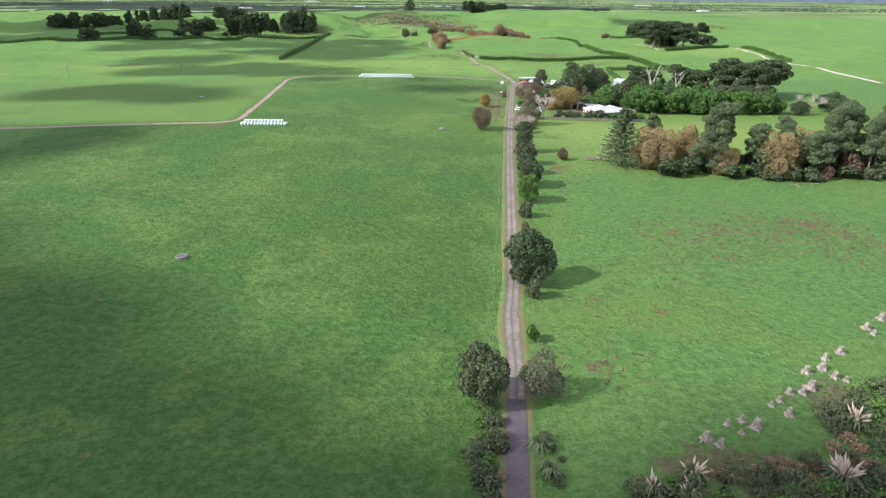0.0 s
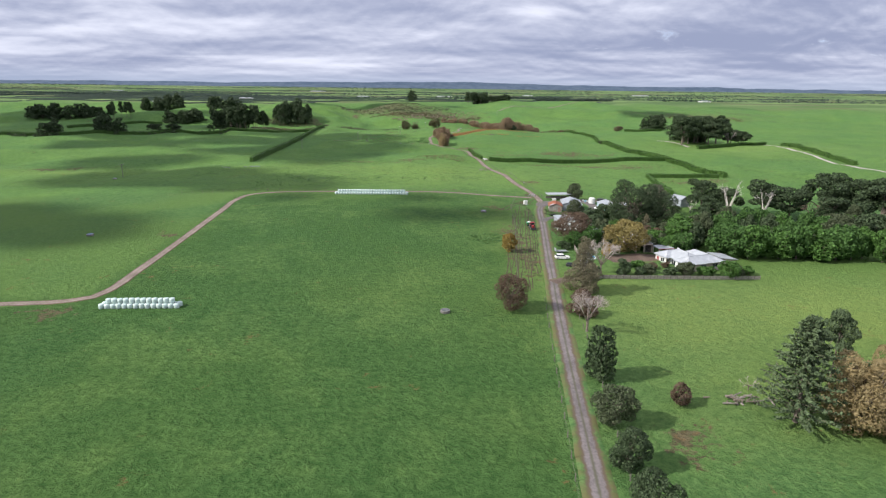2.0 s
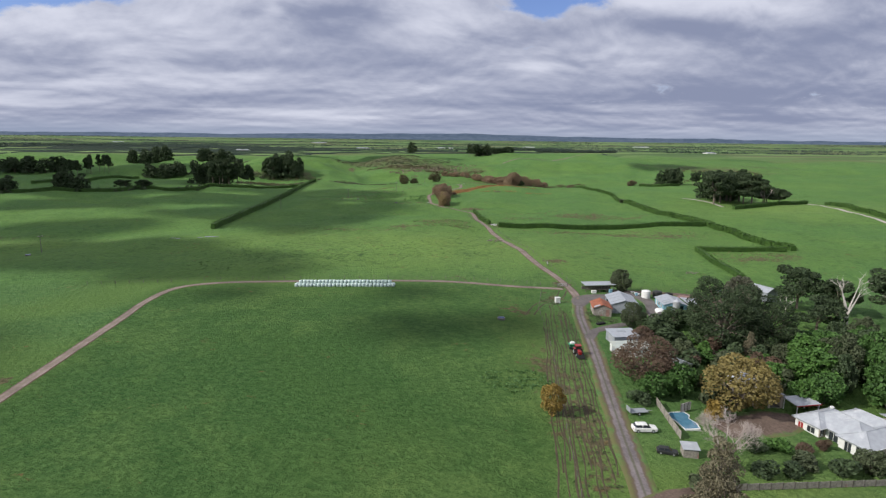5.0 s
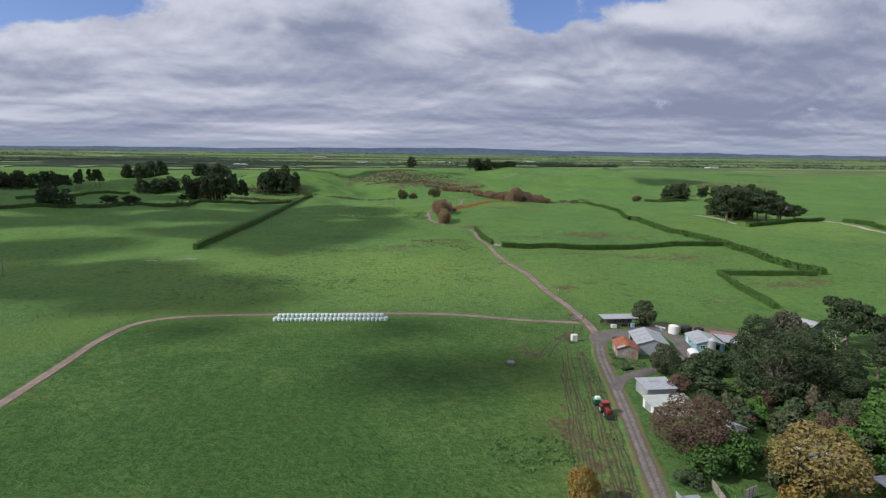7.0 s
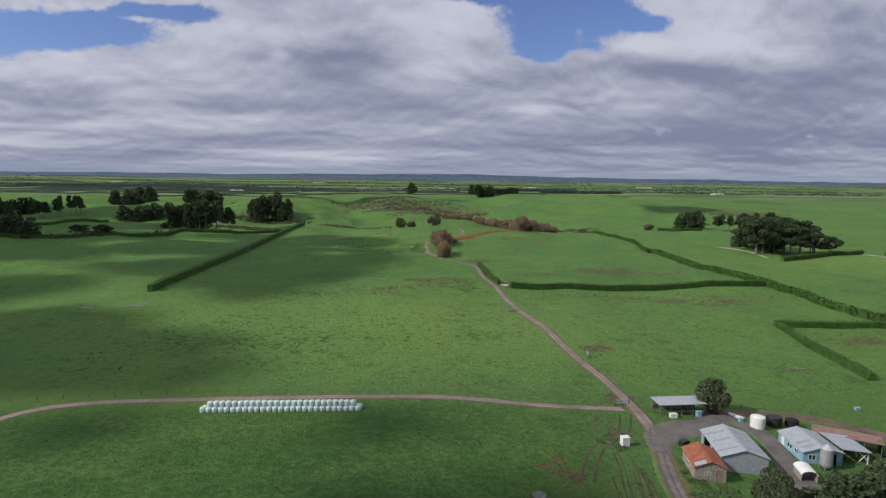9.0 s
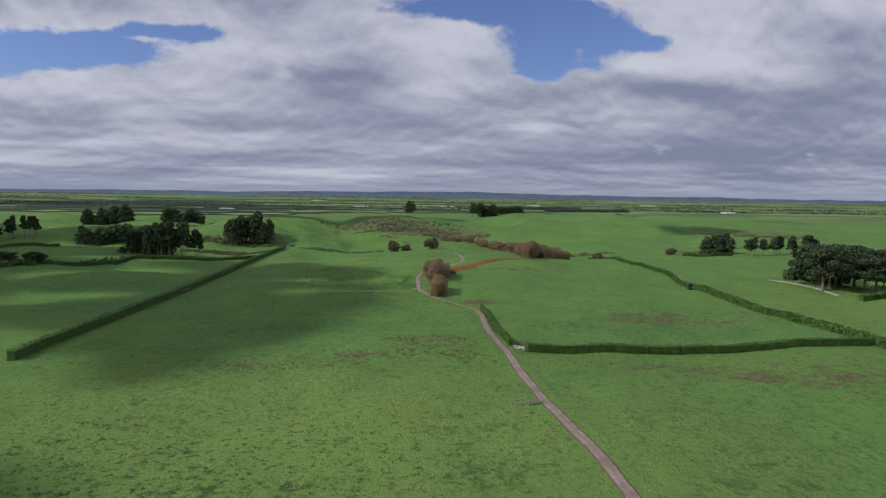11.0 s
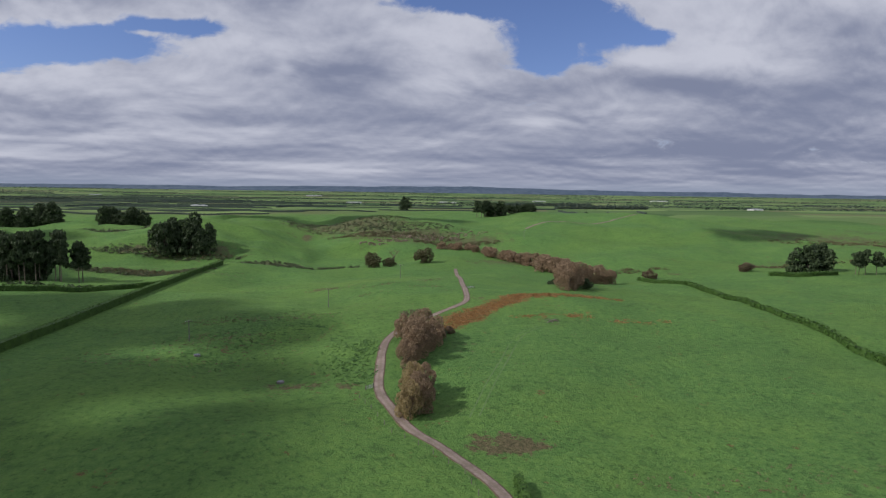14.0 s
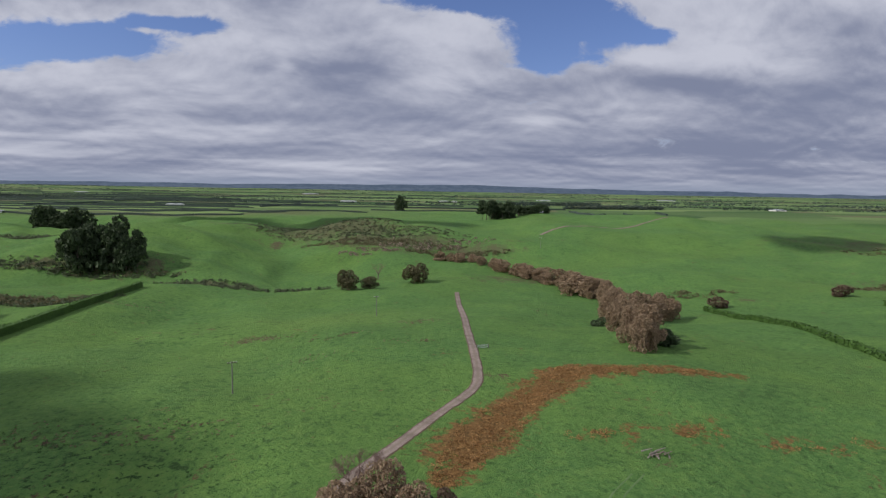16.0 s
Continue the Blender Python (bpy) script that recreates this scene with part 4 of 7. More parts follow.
def lobes_for(shape, rng):
    out = []
    if shape == "round":
        out.append((0, 0, 0.52, 0.34, 0.34, 0.36))
        for _ in range(42):
            d = rng.normal(size=3)
            d /= np.linalg.norm(d)
            r = rng.uniform(0.08, 0.155)
            out.append((d[0] * 0.38, d[1] * 0.38, 0.51 + d[2] * 0.36, r, r, r * 0.9))
    elif shape == "spread":       # broad cypress: layered plates over bare limbs
        for _ in range(24):
            q, z = rng.uniform(0, 2 * math.pi), rng.uniform(0.34, 0.92)
            r = rng.uniform(0.12, 0.40) * (1.1 - 0.55 * max(0, z - 0.6) / 0.4)
            out.append((r * math.cos(q), r * math.sin(q), z, rng.uniform(0.12, 0.19), rng.uniform(0.12, 0.19), rng.uniform(0.055, 0.10)))
    elif shape == "dense":        # old cypress with foliage almost to the ground
        out.append((0, 0, 0.44, 0.33, 0.33, 0.40))
        for _ in range(64):
            q, z = rng.uniform(0, 2 * math.pi), rng.uniform(0.08, 0.90)
            r = 0.38 * math.sqrt(max(0.02, 1 - ((z - 0.42) / 0.54) ** 2)) * rng.uniform(0.75, 1.05)
            s = rng.uniform(0.08, 0.14)
            out.append((r * math.cos(q), r * math.sin(q), z, s, s, s * 0.75))
    elif shape == "ragged":       # shelter pine: uneven layers down to the ground
        for _ in range(30):
            q, z = rng.uniform(0, 2 * math.pi), rng.uniform(0.08, 0.95)
            r = 0.44 * (1 - 0.75 * z * z) * math.sqrt(rng.uniform(0.05, 1.0))
            s = rng.uniform(0.10, 0.17)
            out.append((r * math.cos(q), r * math.sin(q), z, s * 1.2, s * 1.2, s * 0.6))
    elif shape == "pine":
        for k in range(17):
            q, z = rng.uniform(0, 2 * math.pi), 0.42 + 0.54 * (k / 16) + rng.uniform(-0.03, 0.03)
            r = rng.uniform(0.14, 0.40) * (1.15 - z * 0.85)
            s = rng.uniform(0.10, 0.16)
            out.append((r * math.cos(q), r * math.sin(q), min(z, 0.95), s * 1.2, s * 1.2, s * 0.42))
    elif shape == "cone":
        for k in range(36):
            z = 0.08 + 0.86 * (k / 35)
            q = k * 2.4 + rng.uniform(-0.4, 0.4)
            r = 0.42 * (1 - z) ** 0.8 * rng.uniform(0.45, 1.1)
            s = 0.045 + 0.10 * (1 - z) ** 0.8
            out.append((r * math.cos(q), r * math.sin(q), z, s * 1.1, s * 1.1, s * 0.65))
    elif shape == "column":
        for k in range(24):
            z = 0.10 + 0.82 * (k / 23)
            q = k * 2.4
            r = 0.22 * math.sin(math.pi * min(1, 0.16 + z * 0.84)) ** 0.6
            out.append((r * math.cos(q), r * math.sin(q), z, 0.20, 0.20, 0.10))
    elif shape == "shrub":
        for _ in range(11):
            q, r = rng.uniform(0, 2 * math.pi), rng.uniform(0.0, 0.33)
            s = rng.uniform(0.16, 0.24)
            out.append((r * math.cos(q), r * math.sin(q), rng.uniform(0.22, 0.76) * (1 - r * 0.6), s, s, s * 1.1))
    elif shape == "willow":
        for _ in range(40):
            q, z = rng.uniform(0, 2 * math.pi), rng.uniform(0.10, 0.88)
            r = 0.36 * math.sqrt(max(0.05, 1 - ((z - 0.36) / 0.60) ** 2)) * math.sqrt(rng.uniform(0.1, 1.15))
            s = rng.uniform(0.09, 0.16)
            out.append((r * math.cos(q), r * math.sin(q), z, s, s, s * 1.15))
    return out


# kind: shape, leaf material, sprays, spray size, trunk radius, fork height, label, category
KINDS = {
    "round_dark": ("round", L_DARK, 3600, 0.040, 0.035, 0.30, "dense dark-green rounded evergreen tree", "tree"),
    "round_olive": ("round", L_OLIVE, 3000, 0.040, 0.032, 0.30, "grey-olive rounded leafy tree", "tree"),
    "round_grey": ("round", L_GREYLEAF, 3000, 0.040, 0.032, 0.30, "pale grey-green rounded leafy tree", "tree"),
    "round_airy": ("shrub", L_GREYLEAF, 1500, 0.034, 0.032, 0.30, "thin grey-brown airy tree beside the road", "tree"),
    "round_green": ("round", L_BRIGHT, 3200, 0.040, 0.032, 0.26, "bright green bushy rounded tree", "tree"),
    "wood_green": ("round", L_GREEN, 2300, 0.046, 0.030, 0.26, "thick green broadleaf tree in the shelter wood", "tree"),
    "wood_bright": ("round", L_BRIGHT, 2300, 0.046, 0.030, 0.26, "glossy bright-green broadleaf tree in the shelter wood", "tree"),
    "wood_dark": ("round", L_DARK, 2300, 0.046, 0.030, 0.26, "dark evergreen tree in the shelter wood", "tree"),
    "round_brown": ("round", L_PURPLE, 4400, 0.026, 0.030, 0.24, "reddish-brown autumn tree with thinning leaves", "tree"),
    "round_yellow": ("round", L_YELLOW, 3000, 0.036, 0.030, 0.24, "tall yellow-leaved autumn tree", "tree"),
    "small_gold": ("round", L_GOLD, 1400, 0.055, 0.030, 0.24, "small orange-yellow autumn tree on the verge", "tree"),
    "cypress": ("spread", L_MACRO, 4200, 0.028, 0.030, 0.42, "old dark spreading cypress on bare limbs", "tree"),
    "big_cypress": ("dense", L_MACRO, 9500, 0.019, 0.040, 0.34, "huge dark old cypress with billowing foliage", "tree"),
    "pine": ("pine", L_PINE, 3300, 0.027, 0.018, 0.86, "tall ragged pine with a bare trunk", "tree"),
    "fir": ("cone", L_GREYFIR, 6500, 0.020, 0.022, 0.80, "tall grey-green conical conifer", "tree"),
    "cypress_column": ("column", L_DARK, 2400, 0.040, 0.025, 0.70, "narrow dark upright conifer beside the road", "tree"),
    "young_conifer": ("cone", L_GREEN, 1500, 0.055, 0.025, 0.80, "small bright-green young conifer", "tree"),
    "willow": ("willow", L_TAN, 5200, 0.022, 0.030, 0.30, "broad brown-leaved autumn willow", "tree"),
    "poplar_brown": ("willow", L_BROWN, 5200, 0.022, 0.026, 0.30, "russet-brown autumn willow by the track", "tree"),
    "far_willow": ("willow", L_BROWN, 2200, 0.034, 0.030, 0.30, "brown-mauve autumn willow in the gully", "tree"),
    "gully_bush": ("willow", L_UMBER, 3000, 0.030, 0.030, 0.30, "dark olive-brown autumn willow in the gully", "tree"),
    "shrub_dark": ("shrub", L_DARK, 800, 0.075, 0.03, 0.2, "low dark-green rounded shrub", "shrub"),
    "shrub_green": ("shrub", L_BRIGHT, 800, 0.075, 0.03, 0.2, "rounded leafy bright-green shrub", "shrub"),
    "shrub_olive": ("shrub", L_OLIVE, 800, 0.075, 0.03, 0.2, "loose grey-olive leafy shrub", "shrub"),
    "shrub_brown": ("shrub", L_PURPLE, 1500, 0.048, 0.03, 0.2, "low russet-brown autumn shrub", "shrub"),
    "shrub_red": ("shrub", L_GOLD, 700, 0.075, 0.03, 0.2, "orange-leaved autumn garden shrub", "shrub"),
    "far_pine": ("ragged", L_MACRO, 950, 0.064, 0.030, 0.34, "dark shelter pine in a far paddock", "tree"),
    "far_tall": ("pine", L_MACRO, 800, 0.060, 0.020, 0.80, "tall dark pine in a far stand", "tree"),
}
models = {}


def model(kind, k, fine):
    """Meshes of one tree, a metre high and a metre wide; large near trees get finer sprays."""
    if (kind, k, fine) not in models:
        shape, lm, count, size, tr, fork, label, cat = KINDS[kind]
        if fine:
            count, size = int(count * 2.2), size * 0.63
        rng = np.random.RandomState(17 * k + sum(map(ord, kind)))
        lobes = lobes_for(shape, rng)
        wood = Form()
        limbs_to(wood, lobes[:: 4 if count < 2300 else 2], rng, tr, fork, 4)
        p, d = crown_points(lobes, count, rng)
        v, q = cards(p, d, size, rng, loose=1.5 if shape == "willow" else 0.75, long=1.5 if shape == "willow" else 1.0)
        models[kind, k, fine] = wood.mesh("trunk", [M_BARK]), quick_mesh("crown", v, q, lm)
    return models[kind, k, fine]


plants = random.Random(5)


def plant(kind, x, y, h, w, group="", label=""):
    """One tree or shrub, h high and w wide."""
    trunk, crown = model(kind, plants.randrange(3), w > 5 and y < 330 and not kind.startswith(("wood", "shrub", "far", "cypress")))
    _, _, _, _, _, _, words, cat = KINDS[kind]
    name = "shrub" if cat == "shrub" else "tree"
    ob = thing(name, at(x, y, lay(x, y) - 0.03 * h, plants.uniform(0, 360), (w, w * plants.uniform(0.9, 1.1), h * 1.03)), label or words, cat, group)
    part("trunk", trunk, None, ob)
    part("crown", crown, None, ob)
    return ob


def bare_tree(x, y, h, w, material, label, depth=4, kids=4, seed=1, stems=6):
    """A leafless tree: trunk and branching twigs."""
    rng = np.random.RandomState(seed)
    ob = thing("tree", at(x, y, None, rng.uniform(0, 360)), label, "tree")
    trunk, boughs = Form(), []
    trunk.limb((0, 0, -0.2), (0.05, 0, h * 0.3), h * 0.03, h * 0.022, 8)
    for k in range(stems):
        q = 2 * math.pi * k / stems + rng.uniform(-0.3, 0.3)
        way = Vector((math.cos(q) * w / h * 0.9, math.sin(q) * w / h * 0.9, 1.0)).normalized()
        a = Vector((0.05, 0, h * rng.uniform(0.18, 0.3)))
        trunk.limb(a, a + way * h * 0.25, h * 0.016, h * 0.010, 6)
        twigs = Form()
        boughs.append(twigs)
        twig_mesh(twigs, rng, a + way * h * 0.22, way, h * 0.2, h * 0.009, depth, 0.8, kids)
    part("trunk", trunk, M_BARK if material is not M_PALE_BARK else M_PALE_BARK, ob)
    for twigs in boughs:
        part("branch", twigs, material, ob)
    return ob


def norfolk(x, y, h, w, label):
    """A spiky conifer with whorls of level boughs."""
    rng = np.random.RandomState(8)
    ob = thing("tree", at(x, y), label, "tree")
    trunk = Form().limb((0, 0, -0.3), (0, 0, h * 0.99), h * 0.022, h * 0.004, 8)
    ps, ds = [], []
    for k in range(22):
        z = h * (0.05 + 0.92 * k / 21)
        r = w / 2 * (1 - (z / h)) ** 0.7 + 0.3
        for j in range(7):
            q = 2 * math.pi * j / 7 + k * 0.5 + rng.uniform(-0.2, 0.2)
            e = Vector((math.cos(q) * r * rng.uniform(0.8, 1.1), math.sin(q) * r, z + r * 0.22))
            trunk.limb((0, 0, z), e, 0.06, 0.02, 4)
            for t in np.linspace(0.15, 1.0, 14):
                for _ in range(4):
                    ps.append(np.array(Vector((0, 0, z)).lerp(e, t)) + rng.normal(size=3) * 0.13)
                    ds.append((0.2 * math.cos(q), 0.2 * math.sin(q), 1.0))
    part("trunk", trunk, M_BARK, ob)
    v, q = cards(np.array(ps), np.array(ds), 0.30, rng, 0.7)
    part("crown", quick_mesh("crown", v, q, L_PINE), None, ob)
    return ob


def hedge(line, h, w, label, material=None, dense=26, group=""):
    """A clipped shelter hedge along a line: a solid core and a coat of leaf sprays."""
    material = material or L_HEDGE
    rng = np.random.RandomState(int(abs(line[0][0] * 7 + line[0][1])))
    cx, cy = line[0]
    z0 = lay(cx, cy)
    ob = thing("hedge", at(cx, cy), label, "hedge", group)
    core, ps, ds, loops = Form(), [], [], []
    for i in range(len(line) - 1):
        a, b = Vector(line[i]), Vector(line[i + 1])
        n = max(1, int((b - a).length / 6))
        for k in range(n + (i == len(line) - 2)):
            loops.append((a.lerp(b, k / n), (b - a).normalized()))
    rings = []
    for p, way in loops:
        s = Vector((-way.y, way.x)) * w * 0.42 * rng.uniform(0.9, 1.1)
        g, hh = lay(p.x, p.y) - z0, h * 0.93 * rng.uniform(0.95, 1.05)
        rings.append([(p.x - cx + s.x, p.y - cy + s.y, g - 0.3), (p.x - cx - s.x, p.y - cy - s.y, g - 0.3), (p.x - cx - s.x * 0.85, p.y - cy - s.y * 0.85, g + hh), (p.x - cx + s.x * 0.85, p.y - cy + s.y * 0.85, g + hh)])
    core.rings(rings)
    part("core", core, material, ob)
    for i in range(len(line) - 1):
        a, b = Vector(line[i]), Vector(line[i + 1])
        way = (b - a).normalized()
        side = Vector((-way.y, way.x))
        n = int((b - a).length * dense * (h + w * 0.6) / 3.4)
        t, u = rng.uniform(-0.01, 1.01, n), rng.uniform(0, 2 * h + w, n)
        off = np.where(u < h, -w / 2, np.where(u > h + w, w / 2, u - h - w / 2)) + rng.normal(size=n) * 0.08
        up = np.where(u < h, u, np.where(u > h + w, 2 * h + w - u, h + rng.normal(size=n) * 0.10 + 0.12 * np.sin(t * (b - a).length / 3.1)))
        x, y = a.x + (b.x - a.x) * t + side.x * off, a.y + (b.y - a.y) * t + side.y * off
        ps.append(np.stack([x - cx, y - cy, height(x, y) - z0 + up], 1))
        ns = np.where(u < h, -1, np.where(u > h + w, 1, 0))[:, None] * np.array([[side.x, side.y, 0]])
        ds.append(ns + np.where((u >= h) & (u <= h + w), 1.0, 0.25)[:, None] * np.array([[0, 0, 1.0]]))
    v, q = cards(np.concatenate(ps), np.concatenate(ds), 0.30 if dense > 12 else 0.6, rng, 0.55)
    part("foliage", quick_mesh("foliage", v, q, material), None, ob)
    return ob


def stand(kind, x, y, spread_x, spread_y, n, h, w, group, seed=0, label=""):
    """A group of n trees about a place."""
    rng = random.Random(seed + int(x * 3 + y))
    for _ in range(n):
        q, r = rng.uniform(0, 6.283), math.sqrt(rng.random())
        plant(kind, x + spread_x * r * math.cos(q), y + spread_y * r * math.sin(q), h * rng.uniform(0.8, 1.08), w * rng.uniform(0.8, 1.2), group, label)


def thicket(name, spots, material, label, seed=1, size=0.5, per=170, wide=0.75):
    """Scrub that nobody could count: many low leafy clumps in one mesh. Spots: x, y, rx, ry, clumps, height."""
    rng = np.random.RandomState(seed)
    vs, qs, n = [], [], 0
    for x, y, rx, ry, clumps, h in spots:
        for _ in range(clumps):
            q, r = rng.uniform(0, 6.283), math.sqrt(rng.rand())
            px, py, s = x + rx * r * math.cos(q), y + ry * r * math.sin(q), h * rng.uniform(0.5, 1.2)
            d = rng.normal(size=(per, 3))
            d[:, 2] = np.abs(d[:, 2])
            d /= np.linalg.norm(d, axis=1)[:, None]
            p = np.array([px, py, lay(px, py) - 0.1]) + d * np.array([s * wide, s * wide, s]) * rng.uniform(0.6, 1.05, (per, 1))
            v, f = cards(p, d, size * (0.5 + 0.25 * h), rng)
            vs.append(v)
            qs.append(f + n)
            n += len(v)
    return tagged(new(name, quick_mesh(name, np.concatenate(vs), np.concatenate(qs), material)), label, "scrub", "", "stuff")


# ---- trees along the road ----
AVENUE = "trees along the farm road"
plant("round_olive", 10.6, 62.5, 9.0, 7.4, AVENUE, "broad grey-green evergreen tree at the road edge")
plant("round_airy", 19, 63.5, 8.0, 7.2, AVENUE)
plant("round_dark", 24.6, 97, 10.5, 9.8, AVENUE)
plant("shrub_olive", 24, 90.5, 4.4, 3.2, AVENUE)
plant("shrub_green", 20.6, 76.5, 3.4, 2.5, AVENUE)
plant("shrub_brown", 29, 120.5, 3.2, 2.7, AVENUE)
plant("shrub_olive", 31.3, 130.5, 4.7, 4.0, AVENUE)
plant("round_green", 34.4, 142, 7.4, 6.2, AVENUE)
plant("round_dark", 37.8, 155, 8.0, 7.4, AVENUE)
plant("round_dark", 39, 166, 6.3, 6.4, AVENUE)
plant("round_olive", 41, 177, 7.0, 7.4, AVENUE)
plant("cypress_column", 43.6, 191.5, 10.2, 7.0, AVENUE)
bare_tree(48, 212, 9.9, 6.5, M_GREY_TWIG, "grey leafless tree beside the road", 4, 5, 3)
plant("shrub_brown", 49.5, 221, 5.5, 7, AVENUE)
plant("shrub_brown", 52.5, 229, 4.2, 8, AVENUE)
plant("fir", 54.5, 236.5, 15.0, 12.5, AVENUE)
plant("round_brown", 33.4, 223, 9.0, 8.6, "", "round reddish-brown autumn tree in the paddock")
plant("small_gold", 42, 270.5, 6.2, 5.2)
plant("shrub_brown", 55, 183, 4.2, 4.6)
bare_tree(65, 252.5, 11.0, 9.5, M_GREY_TWIG, "pale grey leafless garden tree", 4, 5, 9, 7)
# garden and house trees
plant("round_brown", 66.2, 286, 10.2, 14, "", "big purple-brown autumn tree by the sheds")
plant("round_yellow", 80.3, 274, 11.0, 15.0, "", "big yellow autumn tree over the garage")
GARDEN = "garden shrubs round the house"
for kind, x, y, h, w in (("wood_green", 65.5, 279, 5.4, 7.5), ("wood_green", 71, 279.5, 7.4, 7.5), ("shrub_dark", 61, 276, 3.0, 5), ("shrub_red", 73, 269.5, 4.2, 5.2), ("shrub_olive", 75.5, 275, 5, 6), ("shrub_dark", 69, 285, 5.5, 6), ("shrub_olive", 76, 284, 5, 6), ("shrub_dark", 74, 292, 5, 7), ("wood_bright", 103, 251.5, 5.2, 6.8), ("round_olive", 90, 252, 4.6, 5.0), ("shrub_dark", 86, 252, 3.4, 5.0), ("shrub_green", 95.5, 252.5, 3.2, 4.8), ("shrub_olive", 80, 254, 3.0, 5.0)):
    plant(kind, x, y, h, w, GARDEN)
for kind, x, y, h, w in (("shrub_dark", 76, 251.5, 2.6, 5), ("shrub_brown", 83, 258, 2.0, 4), ("shrub_brown", 87.5, 259.5, 2.2, 3), ("shrub_dark", 72, 252, 3.0, 5), ("shrub_green", 79, 259, 2.2, 5), ("shrub_dark", 75, 259.5, 2.4, 5), ("shrub_green", 98.5, 253.5, 3.0, 4), ("shrub_olive", 107, 253, 3.4, 5), ("shrub_green", 111, 255, 3.0, 5), ("shrub_olive", 59, 247, 3.4, 5), ("shrub_dark", 62, 249, 4, 5), ("wood_bright", 96, 276, 5.5, 7), ("wood_green", 101, 277, 6.5, 8), ("shrub_olive", 92, 281, 4.5, 7)):
    plant(kind, x, y, h, w, GARDEN)
plant("big_cypress", 97, 309, 18.5, 23)
plant("round_grey", 117, 334, 13.5, 11, "", "pale grey-green tree behind the big cypress")
plant("big_cypress", 106, 306, 15.0, 16)
plant("fir", 97.5, 298, 8.0, 5.0, "", "young green conifer before the big cypress")
plant("round_olive", 90.5, 362, 8.0, 7.8, "", "grey-green tree behind the open shed")
plant("round_olive", 78, 321.5, 7.4, 7.0, "", "grey-green tree by the farm drive")
for kind, x, y, h, w in (("shrub_dark", 82, 318, 4.5, 8), ("shrub_dark", 86, 321, 5, 8), ("shrub_brown", 78, 313, 3.5, 7), ("shrub_dark", 84, 310, 5, 9), ("wood_dark", 91, 323, 6, 8), ("shrub_brown", 74, 309, 4.0, 6), ("wood_dark", 98, 326, 5, 7), ("shrub_dark", 80, 305, 3.5, 6), ("shrub_olive", 104, 331, 5, 5), ("shrub_dark", 84, 302, 3, 5)):
    plant(kind, x, y, h, w, "shrubs by the sheds")
under_rng = random.Random(19)
for k in range(34):
    x, y = under_rng.uniform(80, 113), under_rng.uniform(283, 311)
    if x < 88 and y < 288:
        continue
    plant(under_rng.choice(("shrub_dark", "shrub_dark", "shrub_olive", "shrub_green", "wood_green", "shrub_brown")), x, y, under_rng.uniform(2.5, 6), under_rng.uniform(5, 9), "shrubs by the sheds")
verge_spots = []
for y in range(250, 342, 8):
    road_x = float(np.interp(y, (245, 286, 308, 329, 349), (49.3, 57.5, 62, 66, 71.5)))
    verge_spots += [(road_x - 7.4, y, 3.2, 5, 9, 0.32), (road_x - 4.2, y, 0.8, 5, 7, 0.30)]
thicket("weeds", verge_spots + [(70.5, 331, 1.6, 5, 30, 0.5), (70, 326, 3, 2.4, 30, 0.45), (74.5, 327.5, 2, 2, 20, 0.6), (61, 345, 2.5, 4, 40, 0.45)], L_OLIVE, "rank grass and weeds round the sheds", 41, 0.26, 16, 1.2)
# shelter wood behind the house
WOOD = "shelter wood behind the house"
wood_rng = random.Random(11)
for k in range(18):
    x = 113 + k * 3.9
    plant("wood_bright" if wood_rng.random() < 0.35 else "wood_green", x + wood_rng.uniform(-1.5, 1.5), 272.5 - 0.11 * (x - 113) + wood_rng.uniform(-1.5, 3), wood_rng.uniform(7.5, 12.5), wood_rng.uniform(7, 12), WOOD)
for k in range(52):
    x, y = wood_rng.uniform(101, 190), wood_rng.uniform(279, 306)
    plant(wood_rng.choice(("wood_green", "wood_green", "wood_bright", "round_olive", "wood_dark", "wood_dark")), x, y, wood_rng.uniform(5, 12), wood_rng.uniform(6, 12), WOOD)
CYPRESS = "old cypresses behind the wood"
for x, y, h, w in ((144, 346, 14.5, 15), (152, 338, 12, 13), (163, 331, 16, 18), (172, 326, 14, 16), (185, 325, 20, 22), (196, 318, 19, 20), (194, 304, 21, 22), (206, 312, 20, 22), (133, 322, 11, 13), (179, 312, 13, 15)):
    plant("cypress", x, y, h, w, CYPRESS)
bare_tree(145, 326, 19, 8, M_PALE_BARK, "tall bleached dead tree", 3, 3, 21, 4)
bare_tree(158, 322, 16, 7, M_PALE_BARK, "bleached dead tree with broken limbs", 3, 3, 23, 4)
bare_tree(136, 340, 7, 6, M_PALE_BARK, "half-dead tree with white limbs", 3, 3, 27, 4)
bare_tree(177, 318, 12, 15, M_TWIG, "brown leafless broad tree", 4, 4, 29)
bare_tree(196, 263, 13, 22, M_GREY_TWIG, "broad grey leafless tree at the wood's end", 4, 4, 31)
for x, y, h, w in ((210, 268, 10, 14), (205, 255, 7, 9), (190, 262, 7, 8)):
    plant("round_dark", x, y, h, w, WOOD)
